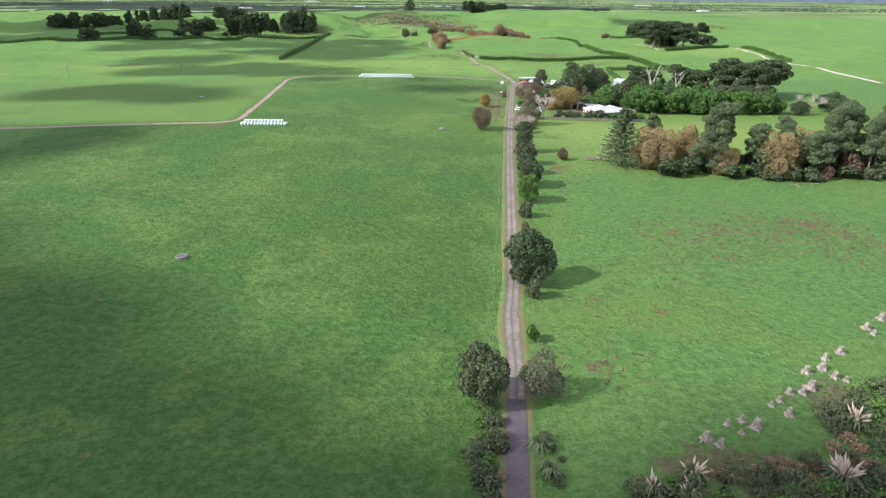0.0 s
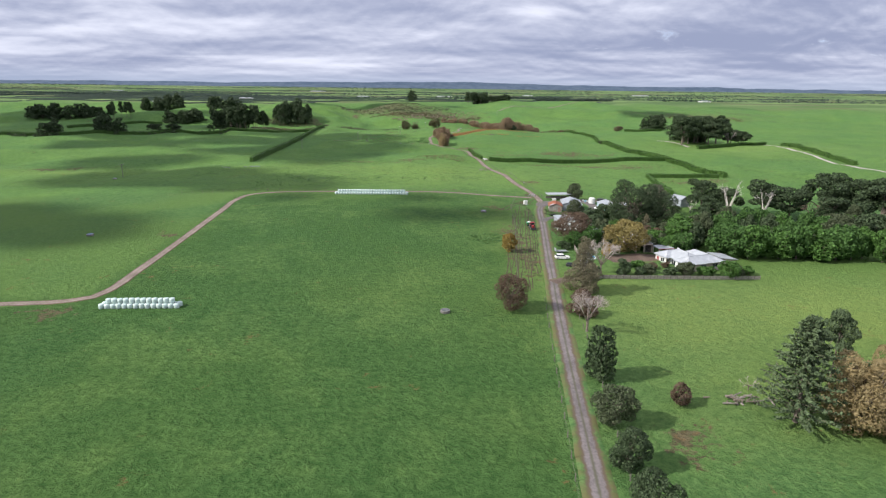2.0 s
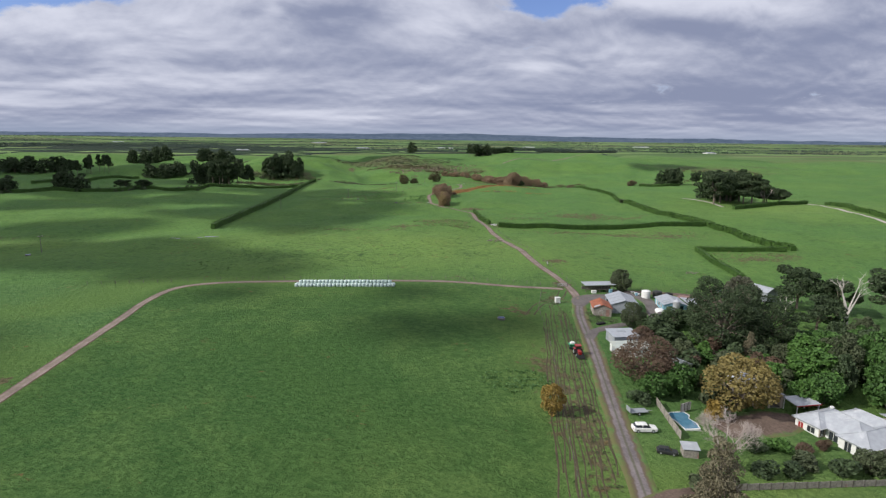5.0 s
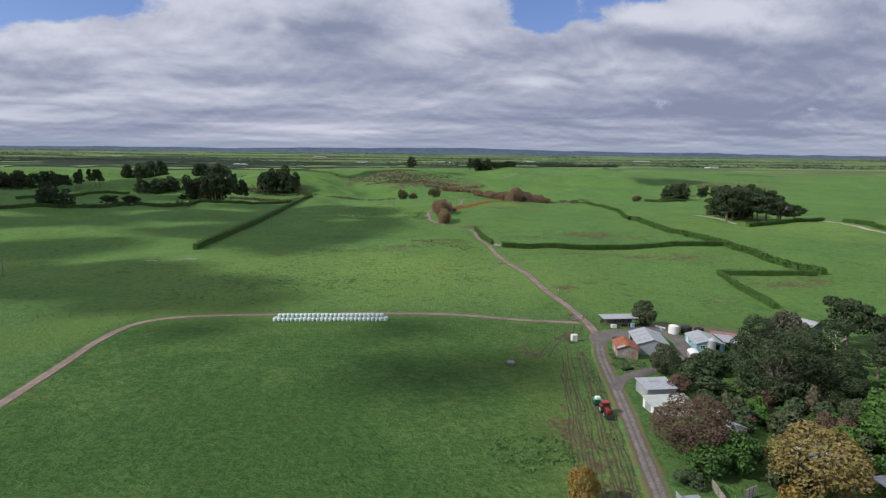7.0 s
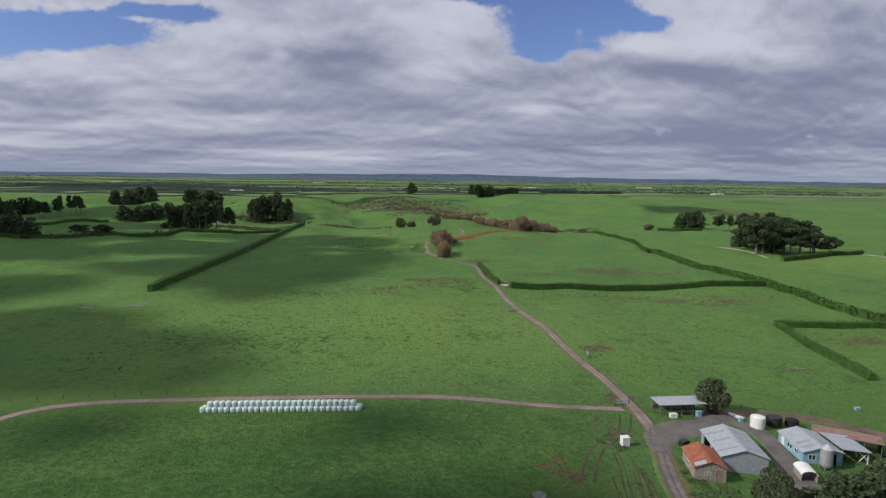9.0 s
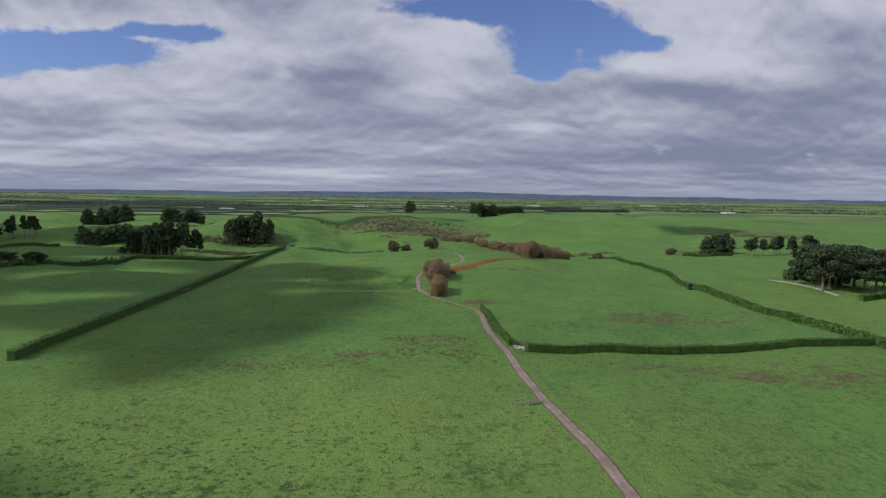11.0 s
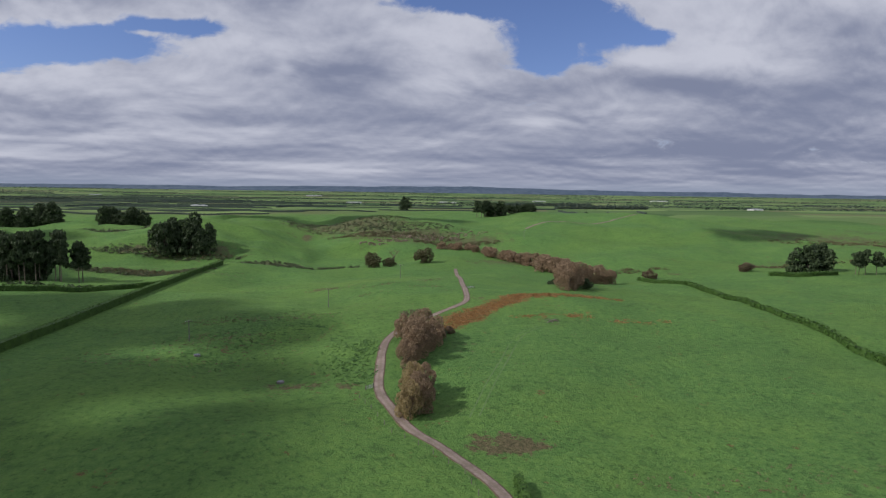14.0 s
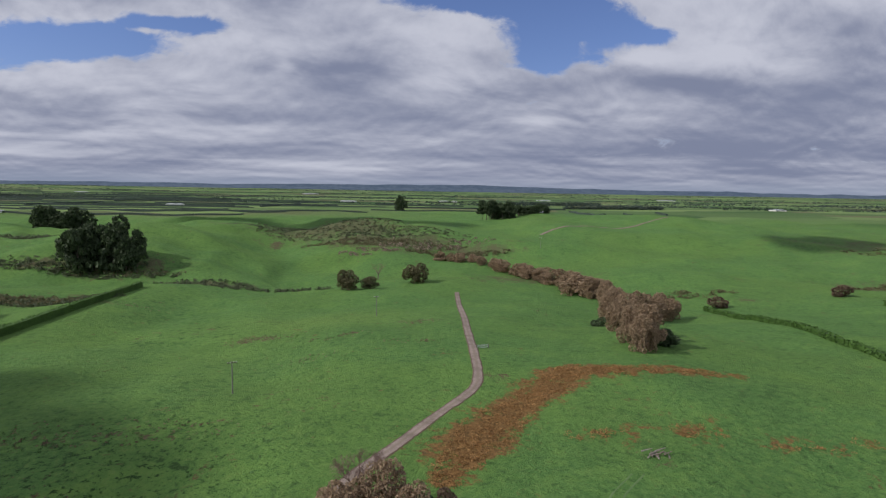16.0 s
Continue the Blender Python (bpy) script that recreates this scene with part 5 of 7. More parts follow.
# grove on the bank
GROVE = "mixed grove along the bank"
norfolk(72, 178, 18.5, 14.5, "tall spiky conifer with level boughs")
plant("willow", 81, 175.5, 13.6, 16, GROVE)
plant("willow", 92, 182, 11.5, 11, GROVE)
plant("willow", 96, 181, 13.5, 11, GROVE)
plant("young_conifer", 94.5, 171.5, 6.4, 5.2, GROVE)
for x, y, h, w in ((99.5, 172, 22, 14), (105, 180, 19, 13), (113, 171, 16, 12), (110, 184, 20, 12), (131, 168, 14, 14), (126, 178, 17, 13), (139, 171, 22, 14), (146, 176, 22, 14), (150, 168, 19, 13), (157, 174, 21, 14), (165, 170, 18, 13), (87, 190, 15, 9)):
    plant("pine", x, y, h, w, GROVE)
for x, y, h, w in ((118, 168, 15, 12), (124, 172, 13, 11), (135, 180, 13, 13), (152, 184, 12, 13), (170, 176, 12, 12)):
    plant("willow", x, y, h, w, GROVE)
for kind, x, y, h, w in (("shrub_dark", 104, 168, 5, 8), ("shrub_green", 108, 169, 4.5, 6), ("shrub_dark", 117, 165, 4, 8), ("shrub_olive", 122, 164, 5, 7), ("shrub_dark", 128, 164, 4.5, 8), ("shrub_brown", 134, 164, 4, 6), ("shrub_dark", 142, 165, 5, 9), ("shrub_olive", 148, 164, 4, 7), ("shrub_dark", 155, 166, 4, 8), ("shrub_dark", 90, 173, 4, 8), ("shrub_brown", 160, 165, 3.5, 7), ("shrub_dark", 98, 176, 6, 9), ("shrub_dark", 112, 178, 6, 10)):
    plant(kind, x, y, h, w, GROVE)
grove_rng = random.Random(6)
for k in range(30):
    x = grove_rng.uniform(84, 172)
    plant(grove_rng.choice(("shrub_dark", "shrub_dark", "shrub_olive", "shrub_brown", "willow", "pine")), x, grove_rng.uniform(167, 186), grove_rng.uniform(5, 10), grove_rng.uniform(7, 10), GROVE)
bare_tree(70, 188, 3.5, 9, M_GREY_TWIG, "fallen grey branches by the grove", 3, 4, 41)
# scrub along the bottom of the near paddock
thicket("scrub", [(11.2, 57, 0.9, 4, 9, 1.9), (9.3, 50, 1.1, 5, 12, 2.1), (17.5, 52, 1.4, 6, 8, 1.2), (27, 44, 5, 3, 12, 2.2), (38, 45.5, 8, 3, 22, 2.0), (50, 46, 8, 4, 22, 2.2), (60, 54, 5, 6, 20, 2.4), (70, 60, 6, 5, 16, 2.4)], L_OLIVE, "rough mixed scrub along the paddock edge", 2, 0.20, 260)
thicket("scrub", [(30, 44, 6, 3, 10, 2.0), (10.2, 54, 0.8, 6, 6, 1.5), (46, 43.5, 7, 2, 10, 2.0), (64, 56, 5, 5, 9, 2.6), (18.5, 67, 1, 2, 3, 1.4)], L_BRIGHT, "bright green undergrowth along the paddock edge", 4, 0.20, 240)
thicket("bracken", [(41, 48.6, 6, 1.4, 16, 1.0), (48, 48, 4, 1.4, 9, 1.1), (55, 50, 3, 3, 8, 1.2), (10.5, 46, 1.2, 3, 4, 1.0)], L_BROWN, "rust-brown dead bracken", 6, 0.20, 240)

# ---- hedges ----
hedge([(-92, 508), (-91, 560), (-90.5, 640), (-92, 735), (-95, 800), (-97.5, 900), (-97, 965)], 3.4, 3.2, "long clipped dark shelter hedge", None, 14)
hedge([(-212, 772), (-174, 822), (-118, 842), (-98, 850)], 3.0, 3.0, "dark shelter hedge behind a paddock", None, 10)
hedge([(74, 515), (110, 517), (160, 521), (209, 524.5)], 3.0, 2.4, "straight clipped green hedge across paddocks", None, 22)
hedge([(69.4, 521), (68.6, 541), (69.2, 572), (69.8, 599)], 2.3, 1.7, "short clipped hedge beside the track", None, 26)
hedge([(209, 440), (210, 463), (211, 524), (207, 602), (208, 655)], 3.0, 3.2, "clipped green boundary hedge", None, 12)
hedge([(212, 672), (226, 776), (231, 830), (236, 876), (236, 940)], 2.4, 2.6, "clipped green boundary hedge over the rise", None, 12)
hedge([(160, 443), (180, 440), (203, 437)], 2.4, 2.4, "short clipped hedge round a pen", None, 22)
hedge([(160, 440), (154, 415), (149, 385)], 2.2, 2.2, "clipped hedge down the side of a pen", None, 20)
hedge([(286, 622), (330, 640), (374, 657)], 3.0, 3.0, "clipped hedge beside a far lane", None, 10)
hedge([(386, 648), (362, 570), (347, 505)], 3.0, 3.0, "clipped hedge along the lane", None, 10)
hedge([(334, 924), (360, 916), (388, 922)], 3.0, 4.0, "curved clipped hedge under pines", None, 10)
hedge([(-430, 684), (-330, 712), (-277, 729), (-236, 746), (-212, 771)], 3.0, 4.0, "thick dark hedge with scrub", None, 6)
hedge([(-380, 830), (-300, 905)], 3.0, 3.0, "clipped hedge across a far paddock", None, 6)
plant("shrub_olive", 208.5, 663, 5, 8)
plant("shrub_dark", 213, 668, 3.5, 5)

# ---- stands of trees in the farther paddocks ----
stand("far_pine", -206, 892, 24, 10, 9, 25, 17, "pine stand by the hedge", 1)
stand("far_tall", -186, 884, 34, 9, 15, 31, 15, "pine stand by the hedge", 2)
stand("far_pine", -299, 994, 28, 8, 10, 18, 17, "low pine stand behind the hedge", 3)
stand("far_pine", -152, 1034, 24, 9, 14, 29, 19, "pine clump on the gully edge", 4)
stand("far_pine", -440, 1300, 40, 8, 15, 27, 20, "far pine stand", 5)
stand("far_pine", -330, 1300, 34, 7, 13, 25, 19, "far pine stand", 6)
stand("far_pine", -490, 1035, 60, 8, 9, 20, 24, "row of far pines", 8)
stand("far_tall", -405, 1004, 34, 5, 11, 23, 13, "row of far pines", 9)
stand("far_pine", -285, 733, 12, 5, 3, 19, 18, "trees in the left hollow", 10)
stand("cypress", -240, 752, 14, 4, 4, 10, 13, "trees in the left hollow", 11)
stand("far_pine", -340, 716, 14, 6, 4, 14, 14, "trees in the left hollow", 12)
stand("far_pine", 52, 1800, 10, 8, 3, 30, 20, "lone clump on the skyline", 13)
stand("far_tall", 174, 1372, 17, 8, 8, 24, 18, "pine wood on the far slope", 14)
stand("far_pine", 195, 1385, 16, 8, 4, 22, 18, "pine wood on the far slope", 15)
stand("far_pine", 392, 952, 18, 6, 8, 21, 17, "pines on the right slope", 16)
stand("far_tall", 452, 932, 44, 4, 17, 20, 13, "pines on the right slope", 17)
stand("cypress", 303, 655, 22, 14, 8, 26, 28, "cypress clump in the far paddock", 18)
stand("far_pine", 318, 690, 18, 10, 5, 24, 22, "cypress clump in the far paddock", 19)
stand("cypress", 348, 668, 12, 8, 3, 17, 18, "cypress clump in the far paddock", 20)
bare_tree(340, 665, 18, 16, M_GREY_TWIG, "bare grey tree beside the cypress clump", 4, 3, 51)
# autumn willows
TRACKSIDE = "autumn willows beside the track"
for kind, x, y, h, w in (("willow", 49.4, 631.5, 10.5, 9), ("poplar_brown", 51.9, 635, 11.5, 9.6), ("willow", 50.4, 640, 12.5, 9.6), ("poplar_brown", 52.4, 645, 12, 9.6), ("willow", 50.4, 650, 9.5, 8.4), ("poplar_brown", 49.4, 668, 10.5, 9.6), ("poplar_brown", 51.9, 673, 12.5, 10.8), ("poplar_brown", 50.4, 679, 12.5, 10.8), ("poplar_brown", 54.4, 683, 13, 11.4), ("poplar_brown", 52.4, 690, 12, 10.8), ("poplar_brown", 57.4, 691, 11, 10.8)):
    plant(kind, x, y, h * 0.86, w * 0.86, TRACKSIDE)
for x, y, h, w in ((48.9, 699, 12, 10.8), (54.4, 701, 12.5, 12), (59.4, 698, 10, 9.6)):
    plant("poplar_brown", x, y, h * 0.86, w * 0.86, TRACKSIDE)
bare_tree(51, 706, 11.5, 10, M_TWIG, "brown bare willow beside the track", 4, 5, 61)
plant("shrub_dark", 60, 703, 5.5, 8)
plant("shrub_brown", 65, 708, 3, 5)
GULLY = "autumn willows in the gully"
for x, y, h, w in ((137, 796, 13, 11), (142, 803, 14, 12), (138, 810, 13, 11), (146, 815, 12, 11), (150, 828, 13, 12), (146, 842, 13, 12), (154, 850, 14, 13)):
    plant("poplar_brown", x, y, h, w, GULLY)
for x, y, h, w in ((160, 866, 15, 14), (170, 880, 15, 15), (181, 892, 15, 15), (192, 903, 14, 14), (202, 913, 12, 12), (158, 885, 15, 15), (168, 905, 14, 15), (176, 925, 14, 15), (180, 950, 14, 16), (180, 975, 14, 16)):
    plant("poplar_brown", x, y, h, w, GULLY)
for k in range(20):
    t = k / 19
    x = np.interp(t, (0, 0.25, 0.5, 0.75, 1), (182, 176, 161, 132, 92))
    y = np.interp(t, (0, 0.25, 0.5, 0.75, 1), (985, 1030, 1068, 1104, 1132))
    h = (14.5 - 7 * t) * plants.uniform(0.75, 1.1)
    plant("far_willow", x + plants.uniform(-5, 5), y + plants.uniform(-4, 4), h, h * plants.uniform(1.5, 1.9), GULLY)
plant("gully_bush", 22, 990, 13, 17, GULLY)
plant("gully_bush", 36, 994, 8, 13, GULLY)
plant("gully_bush", 67, 1008, 13.5, 20, GULLY)
bare_tree(39, 1055, 15, 10, M_TWIG, "leafless brown tree in the gully", 4, 3, 71)
plant("shrub_brown", 341, 967, 8, 15)
plant("shrub_brown", 250, 950, 7, 16)
plant("shrub_dark", 150, 805, 6.5, 9)
plant("shrub_dark", 147, 868, 5, 8)
thicket("scrub", [(-85, 1290, 30, 60, 130, 2.4), (-110, 1262, 22, 22, 90, 3.0), (0, 1290, 60, 30, 150, 1.6), (60, 1215, 55, 22, 150, 1.4), (0, 1220, 70, 30, 200, 1.3), (-73, 1008, 34, 8, 70, 1.6), (-140, 1024, 45, 5, 90, 1.8), (-145, 935, 55, 9, 150, 1.8), (-25, 996, 42, 2, 46, 2.2), (-265, 1140, 40, 14, 90, 2.6), (-200, 1030, 34, 6, 60, 2.0)], L_OLIVE, "olive scrub on the gully banks", 8, 0.62, 22, 1.5)
thicket("scrub", [(-380, 700, 60, 5, 60, 3.0), (-262, 742, 40, 5, 40, 3.0), (-205, 800, 20, 14, 30, 2.4), (-150, 850, 40, 4, 40, 2.4)], L_DARK, "dark scrub along the far hedge", 18, 0.7, 30)
thicket("scrub", [(-30, 1250, 80, 50, 220, 1.1), (40, 1172, 80, 12, 200, 1.8), (110, 1150, 50, 10, 120, 2.4), (-140, 1028, 45, 6, 60, 1.5), (-145, 938, 50, 9, 160, 1.7), (420, 1000, 60, 8, 50, 2), (540, 1110, 90, 20, 90, 2.4), (240, 985, 40, 8, 60, 1.8)], L_UMBER, "russet scrub on the gully banks", 9, 0.62, 22, 1.5)
thicket("scrub", [(-20, 1255, 90, 55, 260, 0.9), (50, 1195, 80, 26, 160, 1.1), (-190, 1034, 40, 8, 60, 1.4), (-60, 1000, 60, 5, 60, 1.0)], L_OLIVE, "grey-green low scrub on the gully banks", 19, 0.62, 20, 1.5)
thicket("pampas", [(14, 1136, 16, 5, 40, 1.5), (32, 1150, 22, 5, 60, 1.6), (60, 1163, 26, 6, 70, 1.7), (92, 1172, 24, 6, 60, 1.7), (125, 1182, 25, 6, 40, 1.7), (50, 1180, 60, 16, 30, 1.3)], M_PLUME_FAR, "pale pampas grass along the gully bank", 10, 0.55, 26)

thicket("bracken", [(x, y, w, w * 0.8, int(9 * w), 0.7) for (x, y), w in zip(DRIFT, WIDE)] + [(100, 733, 7, 3, 22, 0.6), (123, 734, 7, 4, 34, 0.6), (141, 728, 7, 2, 16, 0.5), (151, 727.5, 4, 1.6, 8, 0.5), (161, 730.5, 5, 2.4, 12, 0.5)], L_BRACKEN, "rust-brown dead bracken in drifts on the slope", 31, 0.26, 20, 1.5)
thicket("tussocks", [(34, 668, 6, 14, 130, 0.4), (35, 690, 5, 12, 100, 0.4), (28, 680, 9, 20, 110, 0.4), (5, 700, 34, 34, 160, 0.3), (38, 285, 8, 6, 110, 0.4)], L_TUSSOCK, "leafy green tussocks beside the track", 32, 0.45, 12, 1.3)

weedy = [(80, 122, 30, 13, 150), (100, 120, 20, 18, 110), (60, 105, 18, 12, 50), (30, 69, 8, 7, 24), (45, 86, 16, 10, 30), (150, 572, 34, 9, 170), (97, 558, 14, 7, 60), (115, 600, 26, 6, 60), (21, 506, 22, 5, 70), (42, 520, 14, 9, 120), (50, 504, 7, 6, 60), (30, 526, 8, 5, 40), (-20, 494, 14, 4, 40), (115, 500, 30, 7, 90), (155, 490, 40, 14, 170), (185, 430, 22, 12, 90), (-12, 742, 34, 8, 150), (-20, 712, 28, 8, 90), (-25, 690, 40, 18, 120), (14, 575, 5, 3, 14), (35, 824, 12, 4, 30), (5, 836, 14, 5, 40), (64, 854, 12, 4, 24), (60, 812, 10, 4, 30), (30, 800, 12, 5, 30), (-90, 915, 28, 5, 60)]
thicket("rushes", [(*w, 0.42) for w in weedy], L_RUSH, "brown tufts of rushes and dead weeds in the turf", 51, 0.34, 9, 1.3)
thicket("tussocks", [(x, y, rx * 1.3, ry * 1.3, n // 2, 0.40) for x, y, rx, ry, n in weedy] + [(0, 440, 70, 36, 380, 0.4), (-20, 500, 50, 20, 150, 0.4), (20, 640, 40, 30, 120, 0.4), (-30, 400, 40, 22, 160, 0.4)], L_TURF, "dark green ungrazed tufts in the pasture", 52, 0.34, 9, 1.4)

# ---- the far plain ----
plain_rng = random.Random(3)
far_rng = np.random.RandomState(12)
for k in range(46):
    y = 1490 + 40 * k + plain_rng.uniform(-25, 25) + 0.9 * k * k
    x0 = plain_rng.uniform(-0.75, 0.1) * y
    x1 = x0 + plain_rng.uniform(110, 300) * (1 + k / 14)
    if -60 < x0 < 500 and y < 1750:
        continue
    m = (x0 + x1) / 2
    hedge([(x0, y), (m, y + 2), (x1, y + plain_rng.uniform(-8, 8))], plain_rng.uniform(1.6, 3.4), 5, "dark hedgerow on the far plain", L_FAR_HAZED, 1.2, "hedgerows on the plain")
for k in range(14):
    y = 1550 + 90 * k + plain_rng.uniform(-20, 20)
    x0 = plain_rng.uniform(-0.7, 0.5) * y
    hedge([(x0, y), (x0 + y * 0.02, y + plain_rng.uniform(120, 320))], 3.5, 5, "dark hedgerow on the far plain", L_FAR_HAZED, 1.2, "hedgerows on the plain")


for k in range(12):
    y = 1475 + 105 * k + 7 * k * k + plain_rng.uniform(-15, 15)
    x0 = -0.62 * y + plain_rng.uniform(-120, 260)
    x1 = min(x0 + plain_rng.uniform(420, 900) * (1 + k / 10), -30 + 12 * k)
    hedge([(x0, y), ((x0 + x1) / 2, y + plain_rng.uniform(-5, 5)), (x1, y + plain_rng.uniform(-10, 10))], plain_rng.uniform(1.7, 2.9), 5, "long dark shelter belt on the far plain", L_FAR_HAZED, 0.9, "hedgerows on the plain")


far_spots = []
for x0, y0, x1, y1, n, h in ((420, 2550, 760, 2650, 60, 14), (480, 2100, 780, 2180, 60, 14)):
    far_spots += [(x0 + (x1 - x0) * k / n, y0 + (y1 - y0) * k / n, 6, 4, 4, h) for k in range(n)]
thicket("far_woods", far_spots, L_FAR_HAZED, "dark clipped shelter belt on the plain", 24, 0.5, 16)
for k in range(6):
    plant("far_pine", 215 + 8 * k, 1400 + 3.5 * k, 13 * plants.uniform(0.85, 1.1), 17, "pine wood on the far slope")
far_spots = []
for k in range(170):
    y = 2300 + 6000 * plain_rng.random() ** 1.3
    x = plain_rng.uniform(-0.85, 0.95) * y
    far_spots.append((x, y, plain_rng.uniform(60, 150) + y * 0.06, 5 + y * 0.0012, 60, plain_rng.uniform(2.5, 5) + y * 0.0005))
thicket("far_woods", far_spots, L_FAR_HAZED, "dark woods and belts on the distant plain", 14, 1.5, 6, 1.2)


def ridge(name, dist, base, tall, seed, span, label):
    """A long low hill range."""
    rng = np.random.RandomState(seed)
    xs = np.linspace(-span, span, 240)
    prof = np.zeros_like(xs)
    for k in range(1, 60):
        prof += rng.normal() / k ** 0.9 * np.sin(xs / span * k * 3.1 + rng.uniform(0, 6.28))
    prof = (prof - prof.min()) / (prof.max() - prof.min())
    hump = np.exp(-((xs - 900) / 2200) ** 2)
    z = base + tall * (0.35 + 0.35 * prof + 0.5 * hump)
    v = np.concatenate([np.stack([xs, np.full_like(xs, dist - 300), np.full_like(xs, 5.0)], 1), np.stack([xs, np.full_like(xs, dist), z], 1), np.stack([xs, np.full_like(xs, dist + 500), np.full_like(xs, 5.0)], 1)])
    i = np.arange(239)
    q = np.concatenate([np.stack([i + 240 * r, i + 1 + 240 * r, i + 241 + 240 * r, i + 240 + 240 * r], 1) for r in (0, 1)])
    tagged(new(name, quick_mesh(name, v, q, M_HAZED_HILL, True)), label, "hills", "", "structure")


ridge("backdrop_hills", 9600, 92, 95, 4, 9000, "long hill range on the horizon, coloured blue for haze")
ridge("backdrop_hills", 7800, 66, 55, 9, 8000, "low wooded rises far off, coloured blue-grey for haze")


# ---- buildings ----
def moved(form, m):
    form.v = [tuple(m @ Vector(p)) for p in form.v]
    return form


def wall(length, high, thick, openings=(), gable=0.0):
    """A wall along x with openings (x0, x1, z0, z1) cut through it, and a gable on top."""
    f = Form()
    xs = sorted({0.0, length, *(v for o in openings for v in o[:2])})
    zs = sorted({-0.6, high, *(max(-0.6, v) for o in openings for v in o[2:])})
    solid = {(i, k) for i in range(len(xs) - 1) for k in range(len(zs) - 1)
             if not any(o[0] <= xs[i] and xs[i + 1] <= o[1] and o[2] <= zs[k] + 1e-6 and zs[k + 1] <= o[3] + 1e-6 for o in openings)}
    spot = {}

    def corner(i, y, k):
        if (i, y, k) not in spot:
            spot[i, y, k] = len(f.v)
            f.v.append((xs[i], y, zs[k]))
        return spot[i, y, k]

    for i, k in sorted(solid):
        a, b, c, d = [(corner(p, 0.0, q), corner(p, thick, q)) for p, q in ((i, k), (i + 1, k), (i + 1, k + 1), (i, k + 1))]
        faces = [(a[0], b[0], c[0], d[0]), (d[1], c[1], b[1], a[1])]
        for there, p, q in (((i, k - 1), a, b), ((i + 1, k), b, c), ((i, k + 1), c, d), ((i - 1, k), d, a)):
            if there not in solid:
                faces.append((p[0], p[1], q[1], q[0]))
        f.f.extend(faces)
        f.m.extend([0] * len(faces))
    if gable:
        a = [(0, y, high) for y in (0, thick)] + [(length, y, high) for y in (0, thick)] + [(length / 2, y, high + gable) for y in (0, thick)]
        f.add(a, [(0, 2, 4), (1, 5, 3), (0, 4, 5, 1), (2, 3, 5, 4)])
    return f


def face(side, w, l):
    """Where a wall of a block stands, its outside outwards."""
    return {"front": pose(0, 0, 0), "back": pose(w, l, 0, 0, 0, 180), "left": pose(0, l, 0, 0, 0, -90), "right": pose(w, 0, 0, 0, 0, 90)}[side]


def block(ob, w, l, eave, ridge, wall_mat, holes=None, t=0.15, gables=True):
    """Four walls; holes by side: (x0, x1, z0, z1, filling)."""
    holes = holes or {}
    for side in ("front", "back", "left", "right"):
        long = w if side in ("front", "back") else l
        inset = 0 if side in ("front", "back") else t + 0.004
        cut = [h[:4] for h in holes.get(side, ())]
        f = wall(long - 2 * inset, eave, t, [(a - inset, b - inset, c, d) for a, b, c, d in cut], ridge - eave if gables and side in ("front", "back") else 0)
        p = part("wall", moved(f, face(side, w, l) @ pose(inset, 0, 0)), wall_mat, ob)
        for a, b, c, d, fill in holes.get(side, ()):
            m = face(side, w, l)
            if fill == "window":
                win = part("window", moved(Form().box(a, 0.05, c, b, 0.10, d), m), M_GLASS, ob, "dark glass window pane")
                frame_form = Form()
                for x0, z0, x1, z1 in ((a - 0.07, d, b + 0.07, d + 0.08), (a - 0.07, c - 0.08, b + 0.07, c), (a - 0.07, c, a, d), (b, c, b + 0.07, d), ((a + b) / 2 - 0.03, c, (a + b) / 2 + 0.03, d)):
                    frame_form.box(x0, -0.03, z0, x1, 0.045, z1)
                part("frame", moved(frame_form, m), M_WHITE, win)
            elif fill is not None:
                part("door", moved(Form().box(a + 0.02, 0.05, c, b - 0.02, 0.10, d - 0.02), m), fill, ob, "closed sheet door")


